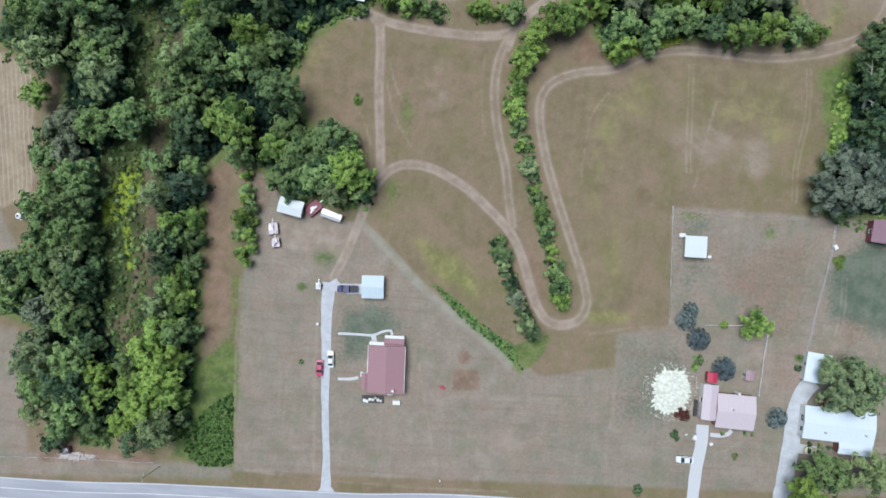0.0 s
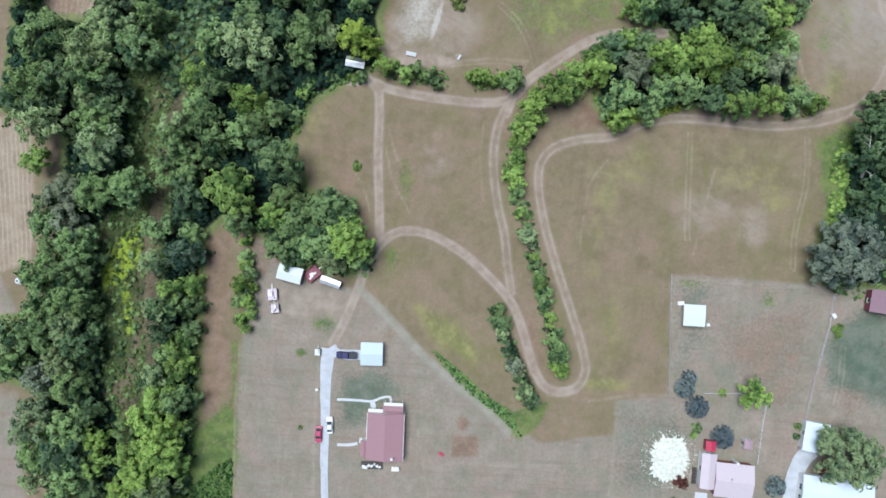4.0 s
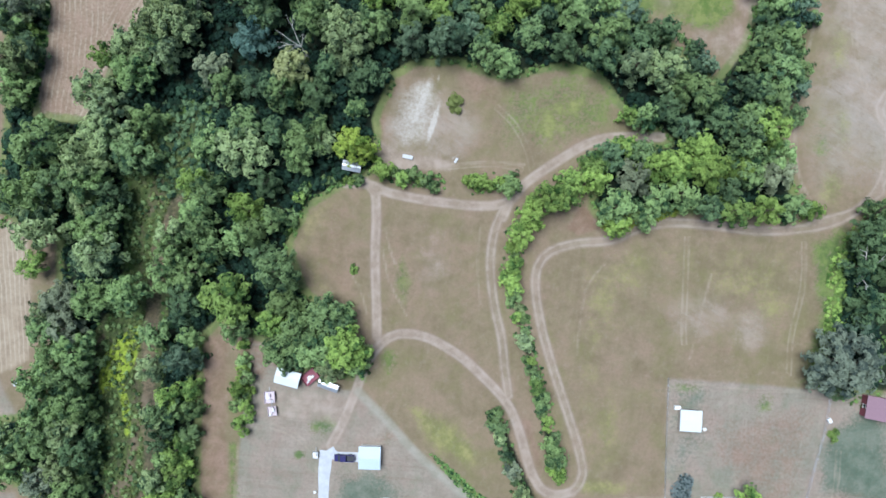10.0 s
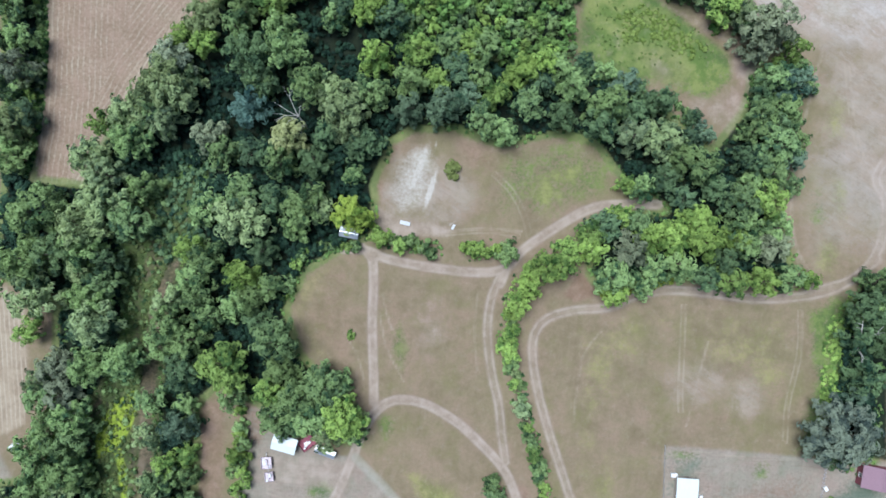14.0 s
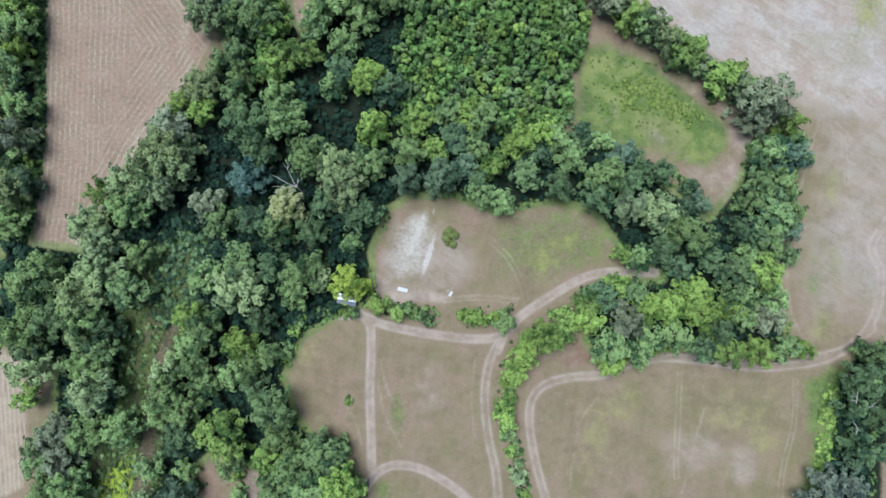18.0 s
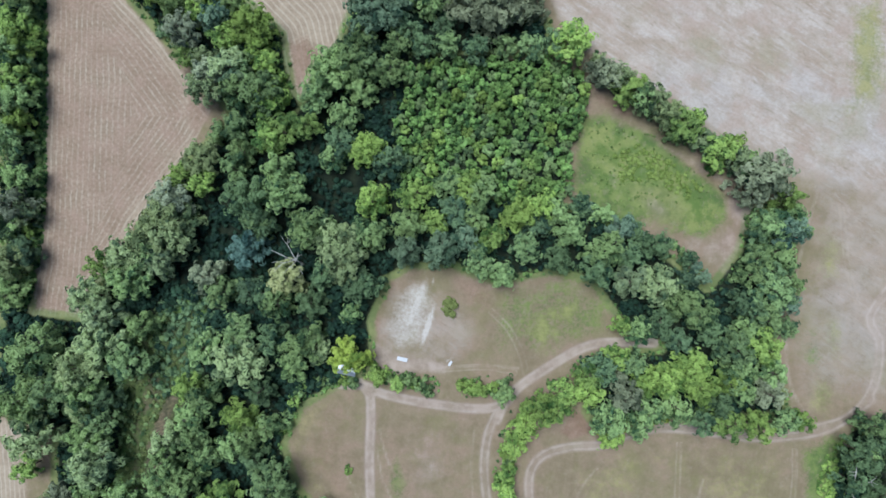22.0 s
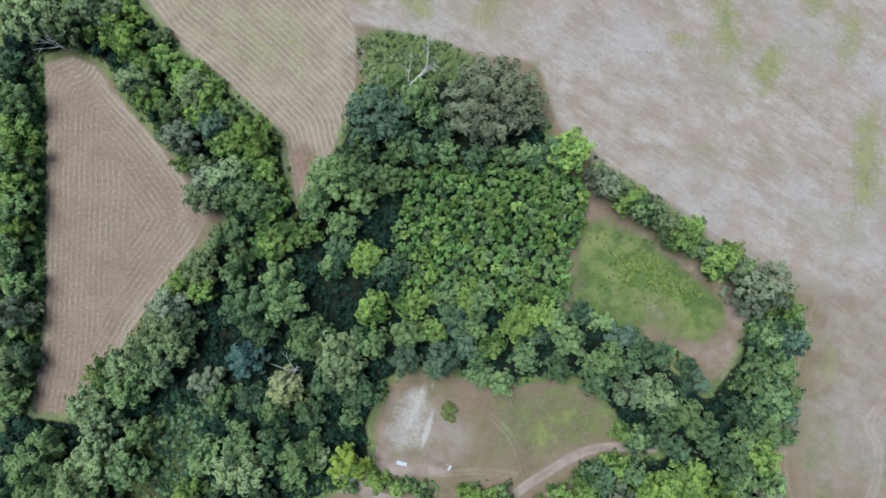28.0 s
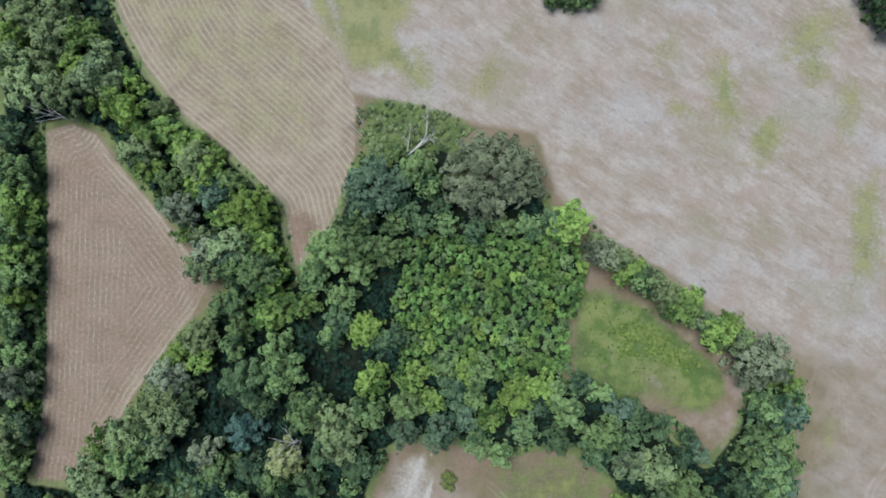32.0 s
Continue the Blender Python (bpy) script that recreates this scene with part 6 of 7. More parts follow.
def beside(pts, off):
    line = [Vector(p) for p in pts]
    out = []
    for i, p in enumerate(line):
        d = (line[min(i + 1, len(line) - 1)] - line[max(i - 1, 0)]).normalized()
        out.append((p.x - d.y * off, p.y + d.x * off))
    return out


for off, name in ((2.75, "edge_line"), (0.0, "centre_line"), (-2.75, "edge_line")):
    lane(name, beside(curved(ROAD, 6.0), off), 0.08 if off else 0.1, 0.056, LINE, "painted road line", "road marking")
lane("driveway_1", [(-37, -68.4), (-37, -64.8), (-37.1, -57.1), (-37.8, -41.6), (-37.7, -32.3), (-37.9, -19.9), (-37.3, -10.6)], (1.5, 0.95, 1.0, 1.1, 1.25, 1.5, 1.9), 0.04, GRAVEL, "straight pale gravel driveway", "driveway", 0.18)
lane("driveway_mouth", [(-36.9, -64.4), (-36.9, -68.6)], (0.9, 1.3, 2.9), 0.036, GRAVEL, "gravel driveway mouth at the road", "driveway", 0.3)
lane("parking_bay", [(-36.5, -10.1), (-34.6, -12.1), (-28.3, -12.2)], 1.3, 0.045, GRAVEL, "gravel parking bay", "driveway", 0.4)
lane("driveway_2", [(61.7, -67.4), (62.7, -58), (63.8, -51.9), (64.2, -46.2)], 1.6, 0.04, CONCRETE, "pale concrete driveway to a pink-roofed house", "driveway", 0.2)
lane("driveway_3", [(84.7, -66.9), (86.3, -57.1), (87.7, -48.1), (88.3, -42), (90, -36.7), (92.9, -33.7)], 2.2, 0.04, GRAVEL, "curving pale gravel driveway", "driveway", 0.4)
lane("parking_pad", [(87.6, -51.3), (94.7, -52.3)], 1.3, 0.046, GRAVEL, "gravel pad beside a driveway", "driveway", 0.3)
lane("footpath_1", [(-34.6, -24.6), (-29.6, -24.6), (-24.9, -24.8), (-22.6, -23.8), (-20, -23.4), (-19.8, -25.3)], 0.35, 0.04, CONCRETE, "narrow concrete footpath", "path", 0.1)
lane("footpath_2", [(-24.8, -24.8), (-24.4, -26.7)], 0.7, 0.046, CONCRETE, "short concrete footpath", "path")
lane("footpath_3", [(-34.3, -37), (-30.9, -36.9), (-28.7, -36.4)], 0.4, 0.04, CONCRETE, "narrow concrete front path", "path", 0.1)
lane("footpath_4", [(66.2, -48.7), (68.4, -48.9), (70.7, -48.5), (71.8, -47.4)], 0.55, 0.04, CONCRETE, "curved white concrete path", "path")

# ---------------------------------------------------------------- buildings
RED_ROOF = painted("faded_red_metal_roof", (0.37, 0.215, 0.235), 0.5, 0.25)
PINK_ROOF = painted("pale_pink_metal_roof", (0.62, 0.53, 0.56), 0.45, 0.18)
WHITE_ROOF = painted("white_metal_roof", (0.70, 0.765, 0.82), 0.4, 0.12)
BRIGHT_ROOF = painted("bright_white_roof", (0.70, 0.74, 0.74), 0.5, 0.08)
MAROON = painted("maroon_sheet_metal", (0.26, 0.075, 0.10), 0.5, 0.35)
SIDING = painted("white_siding", (0.78, 0.77, 0.74), 0.6, 0.12)
TAN = painted("tan_siding", (0.48, 0.42, 0.35), 0.7, 0.2)
BRICK = painted("red_brick_wall", (0.30, 0.14, 0.105), 0.9, 0.35, scale=6)
DARK = painted("dark_trim", (0.05, 0.05, 0.055), 0.6, 0.2)
DOOR = painted("painted_door", (0.30, 0.24, 0.2), 0.5, 0.15)
glass = Mat("window_glass", 0.08, 0, 0.6)
GLASS = glass.base((0.045, 0.055, 0.065))
GALV = painted("galvanised_steel", (0.52, 0.53, 0.54), 0.4, 0.2, 0.8)
STAINED = painted("dark_stained_timber", (0.09, 0.075, 0.075), 0.8, 0.4)
PALE_TIMBER = painted("bleached_timber", (0.5, 0.46, 0.4), 0.9, 0.3)
TIMBER = painted("weathered_timber", (0.33, 0.27, 0.21), 0.9, 0.4)


def opening(parent, x, y, turn, w, h, z, kind):
    """A window or a door on a wall: x, y on its outer face, looking along turn."""
    m = pose(x, y, z, 0, 0, turn)
    if kind == "window":
        bm = bmesh.new()
        for a in ((-w / 2 - 0.08, -w / 2, 0, h), (w / 2, w / 2 + 0.08, 0, h), (-w / 2 - 0.08, w / 2 + 0.08, h, h + 0.08), (-0.025, 0.025, 0, h)):
            box(a[0], a[1], -0.03, 0.05, a[2], a[3], bm=bm)
        bmesh.ops.transform(bm, matrix=m, verts=bm.verts)
        win = part("window", bm, SIDING, parent)
        part("pane", box(-w / 2, w / 2, -0.02, 0.015, 0, h, m=m), GLASS, win)
        part("sill", box(-w / 2 - 0.12, w / 2 + 0.12, -0.03, 0.12, -0.07, 0, m=m), SIDING, win)
    else:
        door = part("door", box(-w / 2, w / 2, -0.03, 0.05, 0.0, h, 0.01, m=m), DOOR, parent)
        part("handle", box(w / 2 - 0.14, w / 2 - 0.08, 0.05, 0.11, h * 0.48, h * 0.52, m=m), GALV, door)


def ribbed(u0, u1, y0, y1, z0, z1, thick, ribs, along):
    """One slope of a metal roof: one folded sheet whose ribs run down it. along: the ridge runs along y."""
    bm = bmesh.new()
    n = max(2, int((y1 - y0) / ribs))
    fold = [(y0, 0.0)]
    for i in range(n):
        a = y0 + (y1 - y0) * (i + 0.5) / n
        fold += [(a - 0.05, 0.0), (a - 0.025, 0.04), (a + 0.025, 0.04), (a + 0.05, 0.0)]
    fold.append((y1, 0.0))
    rows = []
    for u, z in ((u0, z0), (u1, z1)):
        rows.append([bm.verts.new((u, a, z + f) if along else (a, u, z + f)) for a, f in fold])
        rows.append([bm.verts.new((u, a, z - thick) if along else (a, u, z - thick)) for a, f in fold])
    for r, s in ((0, 2), (2, 3), (3, 1), (1, 0)):
        for k in range(len(fold) - 1):
            bm.faces.new((rows[r][k], rows[r][k + 1], rows[s][k + 1], rows[s][k]))
    for k in (0, -1):
        bm.faces.new((rows[0][k], rows[2][k], rows[3][k], rows[1][k]))
    bmesh.ops.recalc_face_normals(bm, faces=bm.faces)
    return bm


def wing(parent, x0, x1, y0, y1, h, rise, roof, wall, along=True, over=0.35, ribs=0.6, plan=()):
    """Four walls and a gabled roof on one rectangle of a house. plan: kind, side, position, width, height, sill."""
    for a in ((x0, x1, y0, y0 + 0.2), (x0, x1, y1 - 0.2, y1), (x0, x0 + 0.2, y0 + 0.2, y1 - 0.2), (x1 - 0.2, x1, y0 + 0.2, y1 - 0.2)):
        part("wall", box(*a, -0.2, h), wall, parent)
    cu = (x0 + x1) / 2 if along else (y0 + y1) / 2
    lo, hi = (x0 - over, x1 + over) if along else (y0 - over, y1 + over)
    a0, a1 = (y0 - over, y1 + over) if along else (x0 - over, x1 + over)
    top = h + 0.12
    part("roof_slope", ribbed(lo, cu, a0, a1, top, top + rise, 0.14, ribs, along), roof, parent)
    part("roof_slope", ribbed(cu, hi, a0, a1, top + rise, top, 0.14, ribs, along), roof, parent)
    cap = box(cu - 0.14, cu + 0.14, a0, a1, top + rise - 0.03, top + rise + 0.05, 0.02) if along else box(a0, a1, cu - 0.14, cu + 0.14, top + rise - 0.03, top + rise + 0.05, 0.02)
    part("ridge_cap", cap, roof, parent)
    for end in (a0 + over, a1 - over - 0.18):
        bm = bmesh.new()
        tri = []
        for e in (end, end + 0.18):
            for u, z in ((lo + over, h - 0.02), (hi - over, h - 0.02), (cu, top + rise - 0.2)):
                tri.append(bm.verts.new((u, e, z) if along else (e, u, z)))
        bm.faces.new(tri[:3])
        bm.faces.new(tri[3:])
        for i, k in ((0, 1), (1, 2), (2, 0)):
            bm.faces.new((tri[i], tri[k], tri[k + 3], tri[i + 3]))
        bmesh.ops.recalc_face_normals(bm, faces=bm.faces)
        part("gable", bm, wall, parent)
    for kind, side, at, w, hh, sill in plan:
        x, y, turn = {"n": (at, y1, 0), "s": (at, y0, 180), "e": (x1, at, -90), "w": (x0, at, 90)}[side]
        opening(parent, x, y, turn, w, hh, sill, kind)


def building(name, place, turn, label, category="house", group=""):
    top = new(name)
    top.matrix_world = pose(*place, 0, 0, 0, turn)
    return tagged(top, label, category, group)


def cyl(r, z0, z1, sides=12, x=0.0, y=0.0, r2=None, bm=None):
    bm = bm or bmesh.new()
    made = bmesh.ops.create_cone(bm, cap_ends=True, segments=sides, radius1=r, radius2=r if r2 is None else r2, depth=z1 - z0)["verts"]
    bmesh.ops.translate(bm, vec=(x, y, (z0 + z1) / 2), verts=made)
    return bm


# red-roofed house
h1 = building("house", (-20.6, -33.1), -1, "single-storey white house with a faded red metal roof")
W = [("window", "n", -3.4, 1.2, 1.2, 1.0), ("window", "e", -3.0, 1.4, 1.2, 1.0), ("window", "e", 1.5, 1.4, 1.2, 1.0), ("window", "w", 2.5, 1.4, 1.2, 1.0), ("window", "s", 2.0, 1.6, 1.2, 1.0), ("door", "n", -1.6, 0.95, 2.05, 0.1)]
wing(h1, -4.9, 4.7, -6.5, 5.9, 3.0, 1.2, RED_ROOF, SIDING, True, 0.12, 0.6, W)
wing(h1, -0.8, 4.4, 6.11, 7.9, 3.0, 0.5, RED_ROOF, SIDING, False, 0.08, 0.6, [("window", "n", 2.6, 1.2, 1.1, 1.0), ("door", "n", 0.4, 0.95, 2.05, 0.1)])
wing(h1, -6.6, -5.11, -5.8, -1.9, 2.5, 0.35, RED_ROOF, SIDING, True, 0.15, 0.6, [("door", "w", -2.6, 0.95, 2.05, 0.1)])
part("porch_roof", box(-4.95, 0.6, 6.1, 7.0, 2.85, 2.95, 0.02), SIDING, h1, "white porch roof at the rear")
part("porch_roof", box(-0.8, 4.4, 8.02, 8.85, 2.85, 2.95, 0.02), SIDING, h1, "white porch roof at the rear")
for x, y in ((-4.7, 6.9), (-2.2, 6.9), (-0.6, 8.75), (4.2, 8.75)):
    part("porch_post", box(x - 0.06, x + 0.06, y - 0.06, y + 0.06, -0.1, 2.86), SIDING, h1)
part("fascia", box(4.86, 4.98, -6.5, 5.9, 2.95, 3.1), SIDING, h1, "white eave board")
part("fascia", box(-5.2, -5.07, -1.5, 5.9, 2.95, 3.1), SIDING, h1, "white eave board")
part("chimney", box(1.8, 2.4, -5.9, -5.3, 3.6, 5.0, 0.03), SIDING, h1, "white flue on the roof")
part("steps", box(-7.5, -6.62, -3.2, -1.8, -0.1, 0.35, 0.03), CONCRETE, h1, "white concrete front steps")
part("air_conditioner", box(-5.55, -4.92, 0.6, 1.4, 1.1, 1.7, 0.04), GALV, h1, "window air conditioner")
part("meter_box", box(4.72, 4.95, -5.6, -5.1, 1.0, 1.6, 0.03), GALV, h1, "grey meter box")

# white garage
h2 = building("garage", (-24.9, -11.4), 0, "small garage with a pale blue-white metal roof", "garage")
wing(h2, -2.7, 2.7, -2.8, 2.8, 2.4, 0.45, painted("pale_blue_metal_roof", (0.57, 0.65, 0.69), 0.45, 0.15), SIDING, False, 0.3, 0.5, [("door", "w", 0.0, 2.6, 2.1, 0.05), ("window", "e", 0.5, 0.9, 0.8, 1.2)])

# pink-roofed house
h3 = building("house", (71.4, -41.6), -4, "single-storey house with a pale pink metal roof")
wing(h3, -4.7, 4.75, -4.4, 4.1, 2.8, 0.9, PINK_ROOF, BRICK, False, 0.25, 0.6, [("window", "s", -2.6, 1.6, 1.2, 1.0), ("window", "s", 2.8, 1.6, 1.2, 1.0), ("door", "s", 0.2, 0.95, 2.05, 0.1), ("window", "n", 1.0, 1.4, 1.2, 1.0), ("window", "e", 0.0, 1.4, 1.2, 1.0)])
wing(h3, -8.4, -4.91, -2.8, 6.1, 2.6, 0.6, PINK_ROOF, SIDING, True, 0.22, 0.6, [("door", "s", -6.7, 2.5, 2.1, 0.05), ("window", "w", 2.0, 1.2, 1.1, 1.0), ("window", "n", -6.7, 1.2, 1.1, 1.0)])
part("roof_vent", cyl(0.16, 3.6, 4.5, 10, -1.0, 0.6), GALV, h3, "metal roof vent")
part("chimney", box(0.1, 0.7, 4.4, 5.0, 0, 3.6, 0.03), SIDING, h3, "white outside flue")

# white-roofed house
h4 = building("house", (98.0, -44.9), -5, "low L-shaped house with a large white metal roof")
wing(h4, -8.9, 8.6, -3.5, 4.4, 2.8, 0.55, WHITE_ROOF, SIDING, False, 0.35, 0.6, [("window", "w", 1.2, 1.6, 1.2, 1.0), ("window", "w", -1.6, 1.2, 1.2, 1.0), ("window", "s", -6.0, 1.6, 1.2, 1.0), ("door", "s", -2.5, 0.95, 2.05, 0.1), ("window", "n", 2.0, 1.6, 1.2, 1.0), ("window", "n", -4.0, 1.4, 1.2, 1.0)])
wing(h4, 0.6, 8.5, -6.5, -3.71, 2.6, 0.4, WHITE_ROOF, BRICK, False, 0.3, 0.6, [("window", "s", 3.0, 1.6, 1.2, 1.0), ("window", "s", 6.8, 1.6, 1.2, 1.0)])
part("roof_vent", cyl(0.18, 3.3, 4.1, 10, -3.8, -1.6), GALV, h4, "metal roof vent")
part("roof_vent", cyl(0.18, 3.3, 4.1, 10, 6.4, -1.2), GALV, h4, "metal roof vent")

h5 = building("garage", (92.5, -29.7), -8, "detached garage with a white metal roof beside a gravel drive", "garage")
wing(h5, -2.9, 2.9, -3.6, 3.6, 2.4, 0.7, WHITE_ROOF, SIDING, True, 0.25, 0.5, [("door", "s", 0.0, 2.7, 2.1, 0.05), ("window", "w", 0.5, 0.9, 0.8, 1.2)])
h6 = building("shed", (60.6, 1.3), -2, "square shed with a bright white flat roof on a lawn", "shed")
wing(h6, -2.6, 2.6, -2.6, 2.6, 2.3, 0.12, BRIGHT_ROOF, TAN, False, 0.25, 0.9, [("door", "n", 0.4, 0.95, 2.0, 0.05), ("window", "e", 0.0, 0.9, 0.8, 1.2)])
h7 = building("shed", (65.7, -33.1), -3, "small bright red garden shed", "shed")
RED = painted("bright_red_metal", (0.5, 0.05, 0.10), 0.45, 0.2)
wing(h7, -1.2, 1.2, -1.2, 1.2, 1.9, 0.4, RED, MAROON, True, 0.12, 0.4, [("door", "s", 0.0, 0.8, 1.75, 0.05)])
h8 = building("shed", (75.4, -32.3), -4, "small grey-pink garden shed with a white side", "shed")
wing(h8, -1.0, 1.0, -1.2, 1.2, 1.9, 0.4, painted("grey_pink_roof", (0.42, 0.30, 0.33), 0.7), SIDING, True, 0.1, 0.4, [("door", "w", 0.0, 0.75, 1.7, 0.05)])
h9 = building("shed", (-31.1, 67.4), -10, "grey metal-roofed shed half hidden under a tree", "shed")
wing(h9, -2.6, 2.2, -1.0, 1.3, 2.1, 0.4, GALV, TIMBER, False, 0.2, 0.45, [("door", "s", 0.0, 0.85, 1.9, 0.05)])
h10 = building("barn", (-47.5, 9.7), -14, "long farm shed with a white metal roof at the wood edge", "barn")
wing(h10, -3.4, 2.9, -1.9, 1.9, 2.6, 0.5, BRIGHT_ROOF, TIMBER, False, 0.25, 0.6, [("door", "s", -1.0, 2.4, 2.1, 0.05)])
h11 = building("lean_to", (-36.7, 7.7), -18, "low open lean-to with a pale metal roof", "shed")
wing(h11, -2.7, 2.7, -0.9, 0.9, 1.9, 0.2, GALV, TIMBER, False, 0.15, 0.5)
h12 = building("house", (108.6, 6), -8, "small house with a dusky pink roof and red gable under trees")
wing(h12, -2.8, 6.0, -2.6, 2.8, 2.6, 1.2, painted("dusky_pink_shingle_roof", (0.30, 0.19, 0.225), 0.9), MAROON, True, 0.3, 0.4, [("window", "s", 1.5, 1.2, 1.1, 1.0), ("window", "w", 0.0, 1.0, 1.0, 1.0)])

# ---------------------------------------------------------------- vehicles
RUBBER = painted("tyre_rubber", (0.02, 0.02, 0.022), 0.9, 0.2)
LAMP = painted("lamp_glass", (0.7, 0.7, 0.66), 0.15, 0.05)
TAIL = painted("red_lamp", (0.4, 0.02, 0.02), 0.2, 0.05)


def loft(profile, half, taper):
    """A body from its side outline; each point: x, z, half width share."""
    bm = bmesh.new()
    rows = []
    for x, z, k in profile:
        rows.append([bm.verts.new((x, s * half * k, z)) for s in (-1, 1)])
    n = len(rows)
    for i in range(n):
        a, b = rows[i], rows[(i + 1) % n]
        bm.faces.new((a[0], b[0], b[1], a[1]))
    bm.faces.new([r[0] for r in rows][::-1])
    bm.faces.new([r[1] for r in rows])
    bmesh.ops.recalc_face_normals(bm, faces=bm.faces)
    bmesh.ops.bevel(bm, geom=bm.edges[:], offset=taper, segments=2, affect="EDGES")
    return bm


def wheels(parent, xs, half, r=0.34):
    for x in xs:
        for s in (-1, 1):
            m = Matrix.Translation((x, s * (half - 0.1), r)) @ Matrix.Rotation(radians(90), 4, "X")
            bm = cyl(r, -0.11, 0.11, 18)
            bmesh.ops.bevel(bm, geom=bm.edges[:], offset=0.02, segments=1, affect="EDGES")
            bmesh.ops.transform(bm, matrix=m, verts=bm.verts)
            tyre = part("wheel", bm, RUBBER, parent)
            bm = cyl(r * 0.6, -0.12, 0.12, 14)
            bmesh.ops.transform(bm, matrix=m, verts=bm.verts)
            part("rim", bm, GALV, tyre)


def car(place, turn, paint, label, kind="car"):
    top = new("pickup_truck" if kind == "pickup" else "car")
    top.matrix_world = pose(*place, 0.04, 0, 0, turn)
    if kind == "pickup":
        length, half = 2.85, 0.98
        low = [(-2.85, 0.5, 0.95), (-2.85, 1.0, 0.97), (0.3, 1.05, 1.0), (1.5, 1.08, 1.0), (2.75, 0.98, 0.92), (2.85, 0.5, 0.9), (2.6, 0.3, 0.9), (-2.6, 0.3, 0.9)]
        cab = [(-0.7, 1.0, 0.92), (-0.55, 1.75, 0.78), (0.95, 1.78, 0.78), (1.65, 1.05, 0.92)]
        part("body", loft(low, half, 0.05), paint, top)
        part("cab", loft(cab, half, 0.05), paint, top)
        part("windscreen", loft([(1.02, 1.74, 0.72), (1.7, 1.1, 0.86), (1.68, 1.06, 0.86), (0.98, 1.7, 0.72)], half, 0.005), GLASS, top)
        part("rear_window", loft([(-0.6, 1.7, 0.7), (-0.74, 1.15, 0.8), (-0.72, 1.12, 0.8), (-0.57, 1.66, 0.7)], half, 0.005), GLASS, top)
        part("bed_liner", box(-2.7, -0.8, -0.78, 0.78, 1.0, 1.07, 0.01), DARK, top)
        for y in (-0.88, 0.88):
            part("bed_rail", box(-2.75, -0.75, y - 0.07, y + 0.07, 1.0, 1.32, 0.02), paint, top)
        part("tailgate", box(-2.84, -2.72, -0.85, 0.85, 1.0, 1.3, 0.02), paint, top)
    else:
        length, half = 2.3, 0.9
        low = [(-2.3, 0.45, 0.88), (-2.28, 0.85, 0.92), (-1.6, 0.95, 0.98), (1.0, 0.95, 1.0), (2.1, 0.78, 0.9), (2.32, 0.5, 0.82), (2.2, 0.25, 0.85), (-2.1, 0.25, 0.85)]
        cab = [(-1.75, 0.9, 0.86), (-1.05, 1.4, 0.72), (0.25, 1.43, 0.72), (1.1, 0.92, 0.88)]
        part("body", loft(low, half, 0.06), paint, top)
        part("roof", loft(cab, half, 0.06), paint, top)
        part("windscreen", loft([(0.3, 1.42, 0.66), (1.08, 0.97, 0.82), (1.06, 0.94, 0.82), (0.28, 1.38, 0.66)], half, 0.004), GLASS, top)
        part("rear_window", loft([(-1.1, 1.39, 0.66), (-1.74, 0.96, 0.8), (-1.7, 0.93, 0.8), (-1.06, 1.36, 0.66)], half, 0.004), GLASS, top)
    for s in (-1, 1):
        part("side_window", box(-0.5 if kind == "pickup" else -1.0, 0.9 if kind == "pickup" else 0.5, s * half * 0.82 - 0.02, s * half * 0.82 + 0.02, 1.12 if kind == "pickup" else 1.0, 1.6 if kind == "pickup" else 1.3), GLASS, top)
        part("headlight", box(length - 0.14, length - 0.02, s * half * 0.68 - 0.16, s * half * 0.68 + 0.16, 0.62, 0.78, 0.02), LAMP, top)
        part("tail_light", box(-length - 0.01, -length + 0.06, s * half * 0.72 - 0.1, s * half * 0.72 + 0.1, 0.62, 0.85, 0.01), TAIL, top)
        part("mirror", box(0.75, 0.95, s * (half + 0.06) - 0.07, s * (half + 0.06) + 0.07, 0.98, 1.12, 0.02), DARK, top)
    wheels(top, (-1.65, 1.75) if kind == "pickup" else (-1.35, 1.4), half)
    return tagged(top, label, "pickup truck" if kind == "pickup" else "car", "parked vehicles")


NAVY = painted("dark_blue_paint", (0.04, 0.035, 0.12), 0.25, 0.1)
WHITE = painted("white_car_paint", (0.80, 0.81, 0.82), 0.25, 0.06)
CRIMSON = painted("red_car_paint", (0.52, 0.09, 0.16), 0.3, 0.15)
CREAM = painted("pale_yellow_paint", (0.72, 0.72, 0.42), 0.3, 0.08)
car((-32.1, -12.2), 180, NAVY, "dark blue pickup truck parked beside a garage", "pickup")
car((-36.3, -31.5), 92, WHITE, "white car parked on a gravel driveway")
car((-39.3, -34.1), -92, CRIMSON, "red car parked on grass beside a driveway")
car((59.4, -55.4), 178, WHITE, "white car parked on dry grass beside a drive")
car((92.8, -51.9), -6, CREAM, "pale yellow car parked near the house")
car((95.7, -38.4), 75, painted("dark_red_paint", (0.30, 0.03, 0.07), 0.3, 0.1), "dark red car parked between garage and house")


